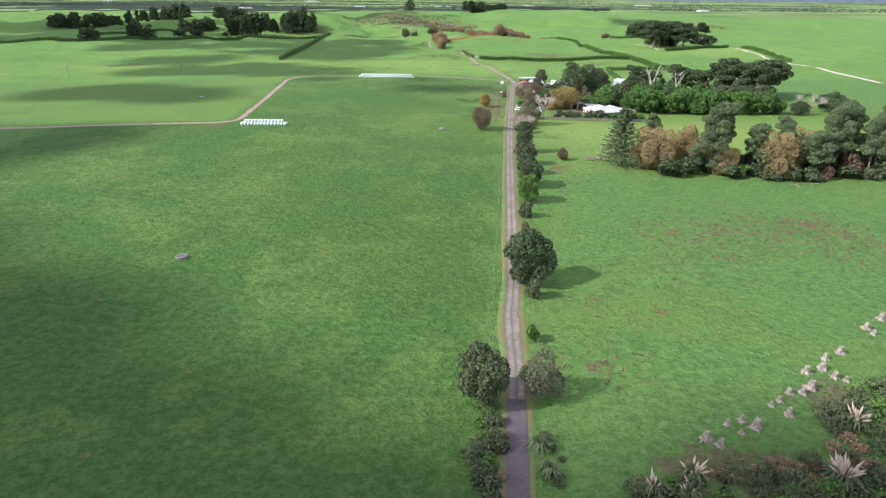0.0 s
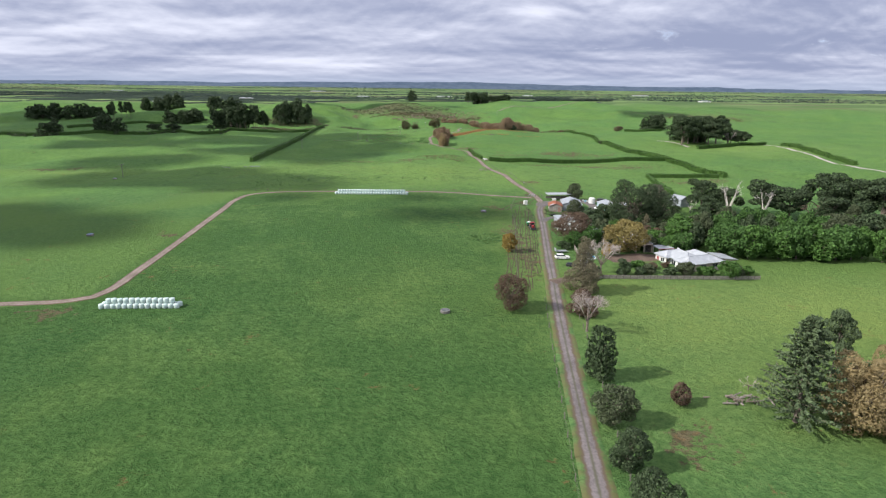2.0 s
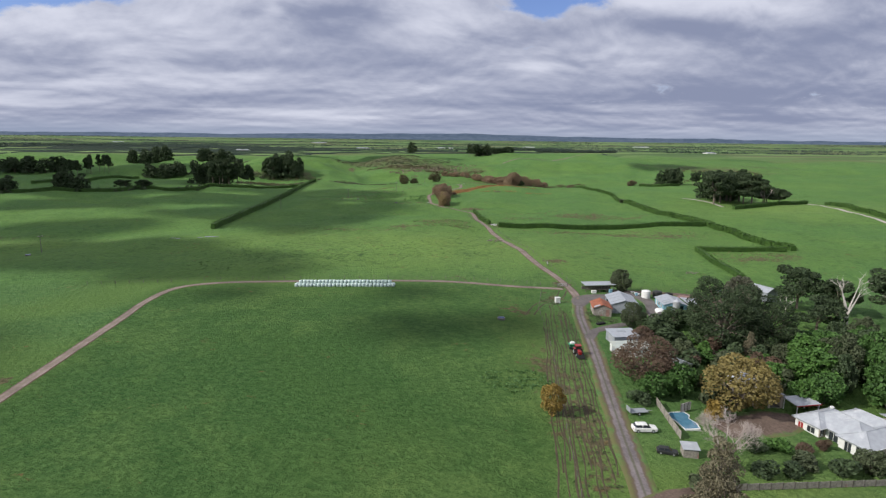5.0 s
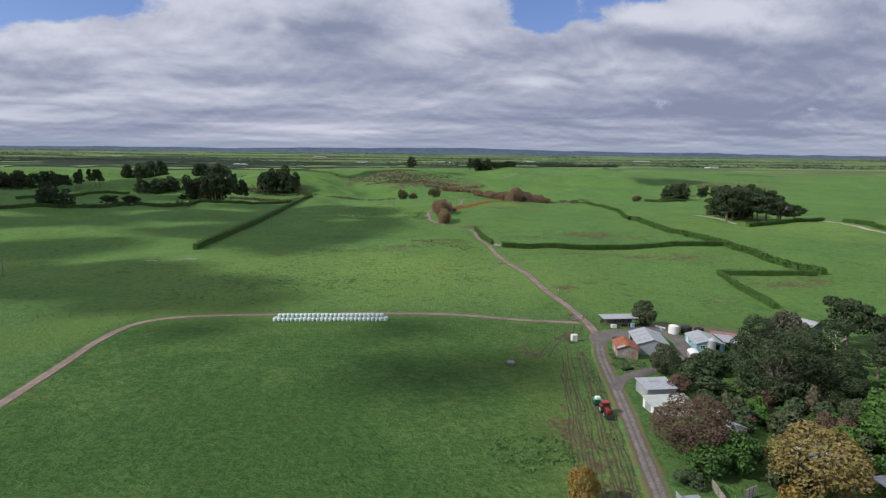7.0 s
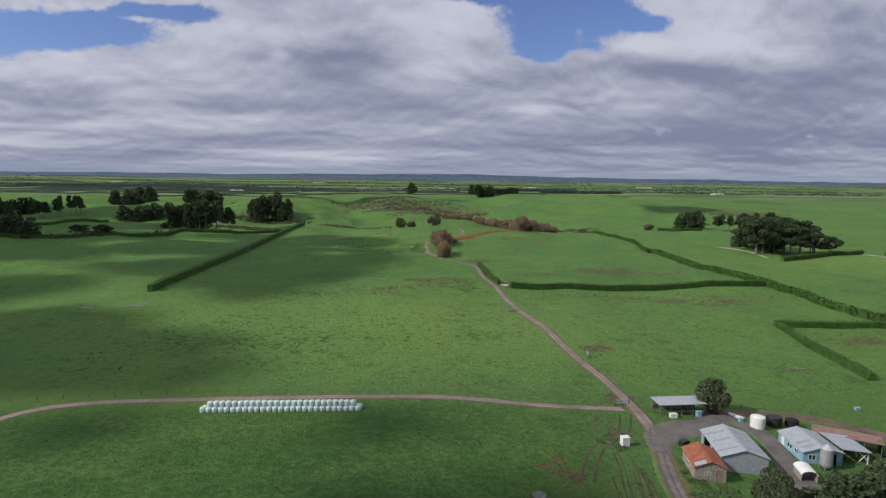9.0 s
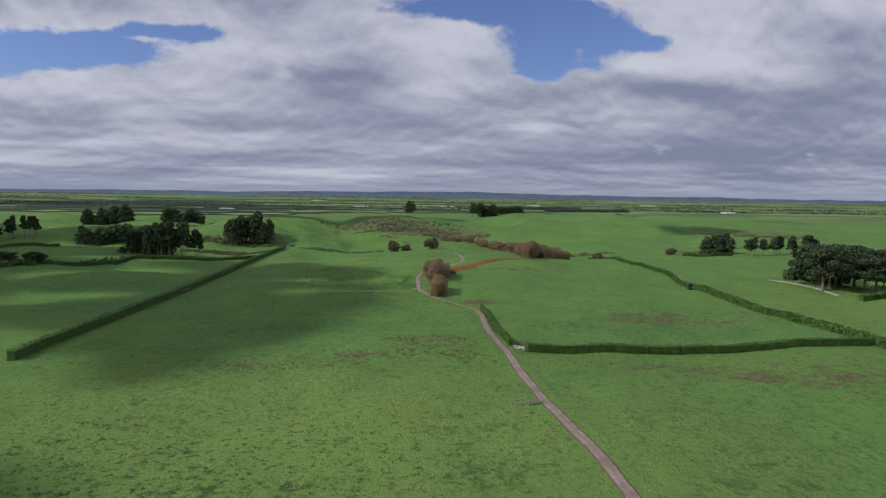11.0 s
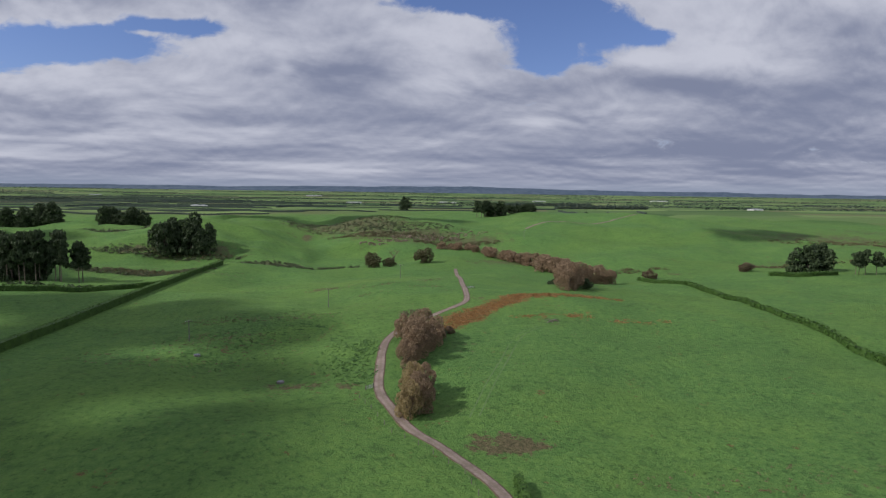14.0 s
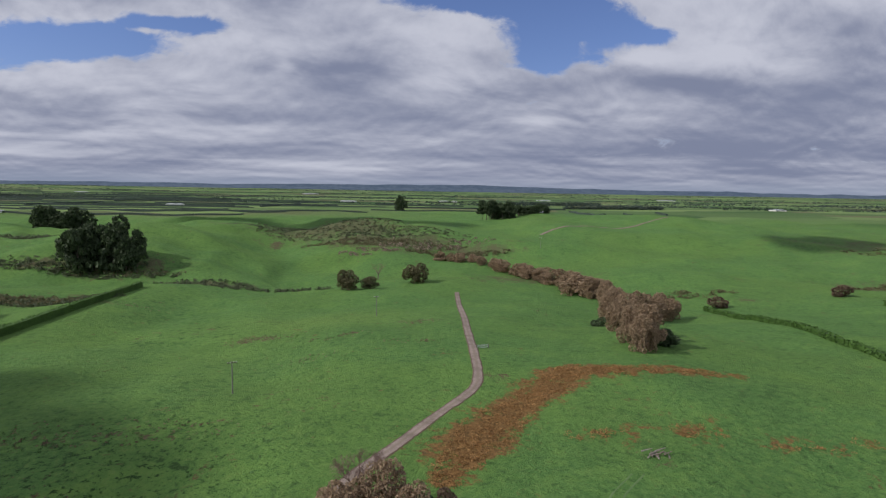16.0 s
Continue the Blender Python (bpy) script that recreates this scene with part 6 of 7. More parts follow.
def gable_roof(ob, w, l, eave, ridge, mat, over=0.3, t=0.07, skylights=(), sky_mat=None, cap=None):
    """Two slopes with a ridge along y, and strips of skylight set proud."""
    rise = (ridge - eave) / (w / 2)
    for s in (0, 1):
        x_out, z_out = (-over, eave - over * rise) if s == 0 else (w + over, eave - over * rise)
        top = [(x_out, -over, z_out + t), (w / 2, -over, ridge + t), (w / 2, l + over, ridge + t), (x_out, l + over, z_out + t)]
        slope = part("roof_slope", Form().slab(top if s == 0 else top[::-1], t), mat, ob)
        for y0, y1, a, b in skylights:
            q = lambda u, y: (x_out + (w / 2 - x_out) * u, y, z_out + (ridge - z_out) * u + t + 0.03)
            o = [q(a, y0), q(b, y0), q(b, y1), q(a, y1)]
            part("skylight", Form().slab(o if s == 0 else o[::-1], 0.025), sky_mat or M_PANEL, slope)
        for k in range(1, int(l / 0.9)):     # sheet laps
            y = k * 0.9
            o = [(x_out, y - 0.02, z_out + t + 0.018), (w / 2, y - 0.02, ridge + t + 0.018), (w / 2, y + 0.02, ridge + t + 0.018), (x_out, y + 0.02, z_out + t + 0.018)]
            part("lap", Form().slab(o if s == 0 else o[::-1], 0.016), mat, slope)
    part("ridge_cap", Form().slab([(w / 2 - 0.2, -over - 0.02, ridge + t + 0.03), (w / 2 + 0.2, -over - 0.02, ridge + t + 0.03), (w / 2 + 0.2, l + over + 0.02, ridge + t + 0.03), (w / 2 - 0.2, l + over + 0.02, ridge + t + 0.03)], 0.04), cap or mat, ob)


def flat_roof(ob, corners, t, mat, name="roof"):
    return part(name, Form().slab(corners, t), mat, ob)


def seat_of(x, y, turn, w, l):
    """The lowest ground under a block, for its floor."""
    m = pose(x, y, 0, 0, 0, turn)
    return min(lay(*(m @ Vector((a, b, 0))).to_2d()) for a in (0, w) for b in (0, l))


def building(name, x, y, turn, w, l, label, category):
    return thing(name, at(x, y, seat_of(x, y, turn, w, l) + 0.15, turn), label, category)


# old red-roofed shed
ob = building("old_shed", 70.6, 331.8, -12, 5.2, 7.4, "weathered timber shed with a rusted red roof", "shed")
block(ob, 5.2, 7.4, 2.4, 3.5, M_OLD_WOOD, {"front": [(3.4, 4.6, -0.1, 2.0, M_BROWN_ROOF), (1.6, 2.6, 1.0, 1.7, "window")], "left": [(3.0, 4.2, 0.9, 1.6, "window")]})
gable_roof(ob, 5.2, 7.4, 2.4, 3.5, M_RUST)
part("patch_sheet", Form().slab([(0.1, -0.25, 2.62), (1.9, -0.25, 3.32), (1.9, 1.0, 3.32), (0.1, 1.0, 2.62)], 0.02), M_TIN, ob, "newer grey roofing sheet")
for k in range(10):
    part("board", Form().box(0.1 + k * 0.5, -0.03, -0.3, 0.55 + k * 0.5, -0.004, 2.3 if not 3.2 < 0.1 + k * 0.5 < 4.7 else 0.0, 0), M_OLD_WOOD, ob)
# big grey shed
ob = building("farm_shed", 77.2, 335, -11, 7.9, 11, "large grey corrugated-iron shed with skylights", "shed")
block(ob, 7.9, 11, 3.0, 4.3, M_TIN_WALL, {"left": [(1.5, 5.0, -0.1, 2.7, None), (6.2, 9.6, -0.1, 2.7, None)]})
gable_roof(ob, 7.9, 11, 3.0, 4.3, M_TIN, skylights=[(1.6, 2.3, 0.12, 0.86), (5.2, 5.9, 0.12, 0.86), (8.4, 9.1, 0.12, 0.86)])
part("floor_slab", Form().box(0.2, 0.2, -0.3, 7.7, 10.8, 0.0), M_CONCRETE, ob)
# open-fronted hay shed
ob = building("hay_shed", 77.2, 359.4, 2, 10.4, 4.0, "open pole shed with a pale iron roof", "shed")
flat_roof(ob, [(-0.3, -0.4, 2.75), (10.7, -0.4, 2.75), (10.7, 4.2, 2.95), (-0.3, 4.2, 2.95)], 0.1, M_TIN)
for k in range(5):
    for y in (0.1, 3.8):
        part("post", Form().limb((0.2 + k * 2.5, y, -0.6), (0.2 + k * 2.5, y, 2.6), 0.11, 0.10, 8), M_POST, ob)
part("wall", Form().box(0, 4.0, -0.5, 10.4, 4.1, 1.4), M_OLD_WOOD, ob)
part("rail", Form().box(0, -0.02, 1.0, 10.4, 0.08, 1.16), M_POST, ob)
# dairy shed
ob = building("dairy_shed", 95.2, 338.6, -8, 7.0, 9.0, "blue-walled dairy shed with a grey iron roof", "shed")
block(ob, 7.0, 9.0, 2.4, 3.4, M_BLUE, {"left": [(1.0, 2.2, 0.0, 2.0, M_WHITE), (3.4, 5.0, 1.0, 1.8, "window"), (6.0, 7.2, 1.0, 1.8, "window")], "front": [(1.0, 2.2, 0.9, 1.8, "window"), (4.5, 6.0, -0.1, 2.1, None)]})
gable_roof(ob, 7.0, 9.0, 2.4, 3.4, M_TIN, skylights=[(1.2, 1.9, 0.15, 0.8), (2.8, 3.5, 0.15, 0.8)])
ob = building("milking_lean_to", 102.6, 338.8, -8, 5.2, 7.0, "grey iron lean-to roof on white frames", "shed")
flat_roof(ob, [(0.2, -0.3, 3.0), (5.6, -0.3, 2.5), (5.6, 7.3, 2.5), (0.2, 7.3, 3.0)], 0.1, M_TIN)
for x, y in ((5.2, 0.2), (5.2, 3.5), (5.2, 6.8), (0.5, 0.2)):
    part("post", Form().box(x - 0.08, y - 0.08, -0.6, x + 0.08, y + 0.08, 2.45), M_WHITE, ob)
part("brace", Form().limb((5.2, 0.2, 2.3), (3.6, 0.1, 0.6), 0.07, 0.07), M_WHITE, ob)
part("brace", Form().limb((5.2, 0.1, 0.6), (3.6, 0.2, 2.3), 0.07, 0.07), M_WHITE, ob)
ob = building("yard_cover", 103.5, 347.2, -35, 11.5, 5.4, "long low shed with a brown iron roof", "shed")
flat_roof(ob, [(-0.2, -0.2, 2.9), (11.7, -0.2, 2.9), (11.7, 5.6, 2.4), (-0.2, 5.6, 2.4)], 0.1, M_BROWN_ROOF)
for k in range(5):
    for y in (0.2, 5.2):
        part("post", Form().box(0.2 + k * 2.75, y - 0.07, -0.6, 0.34 + k * 2.75, y + 0.07, 2.36), M_POST, ob)
part("wall", Form().box(11.4, 0.4, -0.4, 11.5, 5.0, 2.2), M_DARK, ob)


def tank(name, x, y, r, h, mat, label, dome=0.3):
    ob = thing(name, at(x, y), label, "tank")
    part("body", Form().turned(0, 0, [(r, -0.3), (r, h - 0.1), (r * 0.97, h)], 24), mat, ob)
    part("lid", Form().turned(0, 0, [(r * 0.96, h + 0.004), (r * 0.6, h + dome * 0.7), (r * 0.15, h + dome)], 24), mat, ob)
    for k in range(3):
        part("band", Form().turned(0, 0, [(r + 0.03, h * (0.25 + 0.25 * k)), (r + 0.03, h * (0.25 + 0.25 * k) + 0.07)], 24), mat, ob)


tank("water_tank", 96.2, 354, 1.45, 2.5, M_WHITE, "round white concrete water tank")
tank("water_tank", 100.8, 355.4, 1.55, 2.1, M_BLACK, "round black plastic water tank")
tank("water_tank", 104.6, 355, 1.3, 1.6, M_DARK, "low dark brown water tank")
ob = thing("feed_silo", at(98.2, 336.6), "shiny steel feed silo on legs", "silo")
part("body", Form().turned(0, 0, [(0.7, 0.3), (1.0, 0.8), (1.02, 2.3), (1.06, 2.31), (1.06, 3.9)], 24), M_STEEL, ob)
part("cone", Form().turned(0, 0, [(1.1, 3.904), (0.2, 4.6), (0.15, 4.7)], 24), M_STEEL, ob)
for k in range(4):
    q = math.pi / 4 + k * math.pi / 2
    part("leg", Form().limb((math.cos(q), math.sin(q), -0.3), (math.cos(q), math.sin(q), 2.2), 0.06, 0.06), M_STEEL, ob)
ob = thing("calf_shelter", at(91, 331.2, None, -15), "small shelter with a curved white roof", "shelter")
arc = [(1.35 * math.cos(a), 1.5 + 0.75 * math.sin(a)) for a in np.linspace(0, math.pi, 11)]
f = Form()
f.rings([[(x, y, z) for x, z in arc] + [(x * 0.95, y, z - 0.06) for x, z in arc[::-1]] for y in (-0.2, 3.6)])
part("roof", f, M_WHITE, ob)
for x in (-1.3, 1.24):
    part("wall", Form().box(x, 0, -0.3, x + 0.06, 3.4, 1.5), M_OLD_WOOD, ob)
# small paired sheds
ob = building("small_shed", 67.3, 306.2, 3, 6.4, 5.2, "grey iron implement shed with a skylight", "shed")
block(ob, 6.4, 5.2, 2.5, 2.5, M_TIN_WALL, {"left": [(1.0, 4.0, -0.1, 2.2, M_TIN)]}, gables=False)
flat_roof(ob, [(-0.3, -0.3, 2.62), (6.7, -0.3, 2.62), (6.7, 5.5, 3.0), (-0.3, 5.5, 3.0)], 0.08, M_TIN)
part("skylight", Form().slab([(2.0, 3.0, 2.88), (4.4, 3.0, 2.88), (4.4, 3.8, 2.93), (2.0, 3.8, 2.93)], 0.03), M_PANEL, ob)
ob = building("garage_shed", 65.4, 299.0, 3, 8.6, 4.4, "cream garage with a pale green roof", "shed")
block(ob, 8.6, 4.4, 2.2, 2.2, M_WHITE, {"left": [(0.9, 3.4, -0.1, 2.0, M_PANEL)]}, gables=False)
flat_roof(ob, [(-0.3, -0.3, 2.32), (8.9, -0.3, 2.32), (8.9, 4.7, 2.6), (-0.3, 4.7, 2.6)], 0.08, M_GREEN_ROOF)
ob = building("cottage", 73.5, 288, 20, 6, 5, "low cottage roof among the trees with a white chimney", "house")
block(ob, 6, 5, 2.2, 3.4, M_WHITE)
gable_roof(ob, 6, 5, 2.2, 3.4, M_GREEN_ROOF)
part("chimney", Form().box(2.6, 3.6, 2.6, 3.3, 4.3, 4.4, 0, 0.06), M_WHITE, ob)
# gabled garage by the house
ob = building("garage", 84.2, 274.2, 3, 6.0, 9.5, "tan iron garage with open bays", "garage")
block(ob, 6.0, 9.5, 2.7, 4.0, M_BRICK, {"front": [(0.5, 2.8, -0.1, 2.4, None), (3.3, 5.5, -0.1, 2.4, None)]})
gable_roof(ob, 6.0, 9.5, 2.7, 4.0, M_HOUSE_ROOF)
part("floor_slab", Form().box(0.2, 0.2, -0.3, 5.8, 9.3, 0.0), M_CONCRETE, ob)


def hip_roof(ob, x0, y0, x1, y1, eave, rise, mat, name="roof", over=0.5):
    """A hipped roof with soffit and fascia."""
    x0, y0, x1, y1 = x0 - over, y0 - over, x1 + over, y1 + over
    half = min(x1 - x0, y1 - y0) / 2
    if x1 - x0 >= y1 - y0:
        r = [(x0 + half, (y0 + y1) / 2, eave + rise), (x1 - half, (y0 + y1) / 2, eave + rise)]
        f = [(0, 1, 5, 4), (1, 2, 5), (2, 3, 4, 5), (3, 0, 4)]
    else:
        r = [((x0 + x1) / 2, y0 + half, eave + rise), ((x0 + x1) / 2, y1 - half, eave + rise)]
        f = [(0, 1, 4), (1, 2, 5, 4), (2, 3, 5), (3, 0, 4, 5)]
    base = [(x0, y0, eave), (x1, y0, eave), (x1, y1, eave), (x0, y1, eave)]
    low = [(x, y, eave - 0.18) for x, y, _ in base]
    faces = f + [(6 + i, 6 + (i + 1) % 4, (i + 1) % 4, i) for i in range(4)] + [(9, 8, 7, 6)]
    roof = part(name, Form().add(base + r + low, faces), mat, ob)
    part("gutter", Form().box(x0 - 0.09, y0 - 0.1, eave - 0.16, x1 + 0.09, y0 - 0.004, eave - 0.02), M_WHITE, roof)
    caps = [(base[0], r[0]), (base[1], r[1] if x1 - x0 >= y1 - y0 else r[0]), (base[2], r[1]), (base[3], r[0] if x1 - x0 >= y1 - y0 else r[1]), (r[0], r[1])]
    for a, b in caps:
        part("hip_cap", Form().limb((a[0], a[1], a[2] + 0.02), (b[0], b[1], b[2] + 0.02), 0.09, 0.09, 5), mat, roof)


# farmhouse: three joined wings
ob = building("farmhouse", 92.4, 255.4, 16, 13, 13, "white farmhouse with a grey hipped roof and valleys", "house")
for ox, oy, w, l, holes in ((0.0, 0.0, 13.0, 5.2, {"left": [(1.0, 2.2, 0.3, 2.1, "window"), (3.0, 4.2, 0.3, 2.1, "window")], "front": [(1.2, 2.6, 0.9, 2.0, "window"), (5.0, 7.0, 0.9, 2.0, "window"), (9.4, 11.4, 0.9, 2.0, "window")]}),
                            (0.9, 5.3, 7.0, 3.0, {"left": [(0.6, 2.3, -0.1, 2.1, "window")]}),
                            (-0.6, 8.4, 9.0, 4.8, {"left": [(0.6, 1.6, -0.1, 2.0, M_RED), (2.4, 3.9, 0.9, 2.0, "window")], "front": [(0.3, 1.2, 0.9, 2.0, "window")]}),
                            (8.5, 5.3, 4.5, 6.0, {"right": [(1.0, 2.4, 0.9, 2.0, "window")]})):
    wing = part("wing", Form().box(ox + 0.4, oy + 0.4, -0.5, ox + w - 0.4, oy + l - 0.4, 0.05), M_CONCRETE, ob)
    wing.location = (0, 0, 0)
    sub = Form()
    for side in ("front", "back", "left", "right"):
        long = w if side in ("front", "back") else l
        inset = 0 if side in ("front", "back") else 0.154
        f = wall(long - 2 * inset, 2.6, 0.15, [(a - inset, b - inset, c, d) for a, b, c, d, _ in holes.get(side, ())])
        m = pose(ox, oy, 0) @ face(side, w, l)
        part("wall", moved(f, m @ pose(inset, 0, 0)), M_WHITE if side != "front" else M_BRICK, wing)
        for a, b, c, d, fill in holes.get(side, ()):
            part("window" if fill == "window" else "door", moved(Form().box(a, 0.05, c, b, 0.1, d), m), M_GLASS if fill == "window" else fill, wing)
            for x0, z0, x1, z1 in ((a - 0.07, d, b + 0.07, d + 0.08), (a - 0.07, c - 0.08, b + 0.07, c), ((a + b) / 2 - 0.03, c, (a + b) / 2 + 0.03, d)):
                part("frame", moved(Form().box(x0, -0.03, z0, x1, 0.045, z1), m), M_WHITE, wing)
hip_roof(ob, 0.0, 0.0, 13.0, 5.2, 2.62, 1.55, M_HOUSE_ROOF)
hip_roof(ob, 0.9, 1.6, 7.9, 12.6, 2.63, 2.0, M_HOUSE_ROOF)
hip_roof(ob, -0.6, 8.4, 8.4, 13.2, 2.64, 1.45, M_HOUSE_ROOF)
hip_roof(ob, 8.3, 1.2, 13.0, 11.3, 2.61, 1.42, M_HOUSE_ROOF)
part("satellite_dish", Form().turned(6.6, 11.6, [(0.1, 3.4), (0.35, 3.9), (0.4, 4.1)], 12), M_WHITE, ob, "small white roof dish")
part("porch_step", Form().box(-1.6, 5.4, -0.4, 0.8, 8.3, 0.1, 0, 0.04), M_CONCRETE, ob)
ob = building("annex", 105.6, 260.4, 8, 5.0, 6.4, "low annex with a grey sloping roof", "house")
block(ob, 5.0, 6.4, 2.4, 2.4, M_BRICK, {"left": [(1.0, 4.5, 1.2, 2.0, "window")]}, gables=False)
flat_roof(ob, [(-0.5, -0.4, 3.3), (5.4, -0.4, 2.5), (5.4, 6.8, 2.5), (-0.5, 6.8, 3.3)], 0.1, M_HOUSE_ROOF)
ob = building("carport", 90.5, 270.8, 6, 5.0, 3.6, "open carport with a pale roof and red fascia", "garage")
flat_roof(ob, [(-0.2, -0.2, 2.5), (5.2, -0.2, 2.5), (5.2, 3.8, 2.7), (-0.2, 3.8, 2.7)], 0.12, M_HOUSE_ROOF)
part("fascia", Form().box(-0.24, -0.26, 2.3, 5.24, -0.21, 2.5), M_RED, ob)
for x, y in ((0.1, 0.1), (4.9, 0.1), (0.1, 3.5), (4.9, 3.5)):
    part("post", Form().box(x - 0.07, y - 0.07, -0.5, x + 0.07, y + 0.07, 2.36), M_WHITE, ob)
ob = building("barn", 137.5, 352, 20, 5.5, 7.0, "tall grey barn behind the cypress", "barn")
block(ob, 5.5, 7.0, 3.6, 4.8, M_TIN_WALL)
gable_roof(ob, 5.5, 7.0, 3.6, 4.8, M_TIN)

# ---- round the house ----
ob = thing("swimming_pool", at(66.6, 268.6, lay(66.6, 268.6) + 0.12, 8), "small blue garden pool with a pale rim", "pool")
outline = [(-1.7, -3.0), (0.9, -3.3), (1.6, -1.4), (1.3, 0.4), (2.2, 1.6), (2.0, 3.0), (-0.6, 3.3), (-1.9, 2.2), (-1.5, 0.2)]
rim = [(x * 1.13, y * 1.09, 0.06) for x, y in outline]
part("rim", Form().slab(rim, 0.5), M_WHITE, ob)
part("water", Form().slab([(x, y, 0.075) for x, y in outline], 0.012), M_WATER, ob, "clear blue pool water")


def panel_fence(line, h, mat, label, step=2.0, name="panel_fence"):
    """A close fence of panels between posts."""
    ob = thing(name, at(*line[0]), label, "fence")
    cx, cy, z0 = *line[0], lay(*line[0])
    for (ax, ay), (bx, by) in zip(line[:-1], line[1:]):
        n = max(1, int(math.hypot(bx - ax, by - ay) / step))
        for k in range(n):
            x, y = ax + (bx - ax) * k / n, ay + (by - ay) * k / n
            x2, y2 = ax + (bx - ax) * (k + 1) / n, ay + (by - ay) * (k + 1) / n
            g = lay(x, y) - z0
            q = math.degrees(math.atan2(y2 - y, x2 - x))
            d = math.hypot(x2 - x, y2 - y)
            part("panel", moved(Form().box(0.05, -0.03, 0.05, d - 0.05, 0.03, h), pose(x - cx, y - cy, g, 0, 0, q)), mat, ob)
            part("post", Form().box(x - cx - 0.07, y - cy - 0.07, g - 0.4, x - cx + 0.07, y - cy + 0.07, g + h + 0.1), M_POST, ob)


panel_fence([(64.2, 275), (63.4, 268), (62.8, 262)], 1.5, M_OLD_WOOD, "grey timber fence beside the pool")
panel_fence([(60, 247.2), (78, 248.2), (98, 249.4), (112, 250.5)], 1.1, M_OLD_WOOD, "long grey timber garden fence")
panel_fence([(67.6, 271.8), (70.2, 273)], 1.8, M_PALE_BARK, "pale trellis screen by the pool", 0.9)


def wheel(ob, x, y, z, r, w, name="wheel"):
    """A wheel on an axle along y."""
    loop = lambda rr, yy: [(x + rr * math.cos(2 * math.pi * i / 18), y + yy, z + rr * math.sin(2 * math.pi * i / 18)) for i in range(18)]
    tyre = part(name, Form().rings([loop(r * 0.9, -w / 2), loop(r, -w * 0.3), loop(r, w * 0.3), loop(r * 0.9, w / 2)]), M_TYRE, ob)
    part("rim", Form().rings([loop(r * 0.55, -w / 2 - 0.02), loop(r * 0.55, w / 2 + 0.02)]), M_STEEL, tyre)


def car(x, y, turn, paint, label, size=0.94):
    """An estate car, nose along +x."""
    ob = thing("car", at(x, y, None, turn, (size, size, size)), label, "car")

    def body_ring(px, half, z0, z1):
        return [(px, -half, z0), (px, half, z0), (px, half, z1 * 0.8 + z0 * 0.2), (px, half * 0.9, z1), (px, -half * 0.9, z1), (px, -half, z1 * 0.8 + z0 * 0.2)]

    part("body", Form().rings([body_ring(-2.35, 0.80, 0.45, 0.95), body_ring(-2.2, 0.9, 0.28, 1.05), body_ring(-0.6, 0.92, 0.25, 1.0), body_ring(1.0, 0.92, 0.25, 0.98), body_ring(2.1, 0.88, 0.3, 0.86), body_ring(2.35, 0.72, 0.42, 0.75)]), paint, ob)
    part("cabin", Form().rings([[(-2.05, -0.8, 1.0), (-2.05, 0.8, 1.0), (1.05, 0.8, 0.98), (1.05, -0.8, 0.98)], [(-1.7, -0.66, 1.48), (-1.7, 0.66, 1.48), (0.3, 0.66, 1.5), (0.3, -0.66, 1.5)]]), M_GLASS, ob, "dark tinted windows")
    part("roof", Form().rings([[(-1.78, -0.7, 1.484), (-1.78, 0.7, 1.484), (0.36, 0.7, 1.504), (0.36, -0.7, 1.504)], [(-1.6, -0.6, 1.58), (-1.6, 0.6, 1.58), (0.2, 0.6, 1.6), (0.2, -0.6, 1.6)]]), paint, ob)
    for px, py in ((-0.65, -0.78), (-0.65, 0.70)):
        part("pillar", Form().box(px - 0.06, py - 0.03, 1.0, px + 0.06, py + 0.11, 1.5), paint, ob)
    for px in (-1.45, 1.4):
        for py in (-0.84, 0.84):
            wheel(ob, px, py, 0.34, 0.34, 0.22)
    for py in (-0.62, 0.62):
        part("headlight", Form().box(2.22, py - 0.16, 0.62, 2.36, py + 0.16, 0.74), M_STEEL, ob)
        part("tail_light", Form().box(-2.37, py - 0.12, 0.8, -2.28, py + 0.12, 0.95), M_RED, ob)
    return ob


car(57.4, 264.9, -4, M_WHITE, "white estate car parked on the grass")
car(58.2, 257.6, -20, M_BLACK, "small black car parked by the drive", 0.72)
ob = thing("trailer", at(59, 271.4, None, 4), "flat grey trailer on the grass", "trailer")
part("deck", Form().box(-2.0, -0.85, 0.5, 1.6, 0.85, 0.62), M_PANEL, ob)
part("drawbar", Form().limb((1.6, 0, 0.5), (2.8, 0, 0.4), 0.05, 0.05), M_STEEL, ob)
part("ramp", Form().box(-2.1, -0.8, 0.6, -2.02, 0.8, 1.5), M_PANEL, ob)
for py in (-0.95, 0.95):
    wheel(ob, -0.3, py, 0.32, 0.32, 0.2)
ob = building("kennel", 60.5, 256.5, -12, 2.4, 2.0, "small shed with a light sheet roof", "shed")
block(ob, 2.4, 2.0, 1.4, 1.4, M_OLD_WOOD, gables=False)
flat_roof(ob, [(-0.2, -0.2, 1.5), (2.6, -0.2, 1.5), (2.6, 2.2, 1.75), (-0.2, 2.2, 1.75)], 0.06, M_HOUSE_ROOF)

# tractor on the verge
ob = thing("tractor", at(56.0, 299.4, None, -92, (0.9, 0.9, 0.9)), "red farm tractor with a front loader", "tractor")
part("hood", Form().box(0.1, -0.42, 0.9, 1.9, 0.42, 1.7, 0, 0.1), M_RED, ob)
part("chassis", Form().box(-1.2, -0.35, 0.55, 1.8, 0.35, 0.95), M_BLACK, ob)
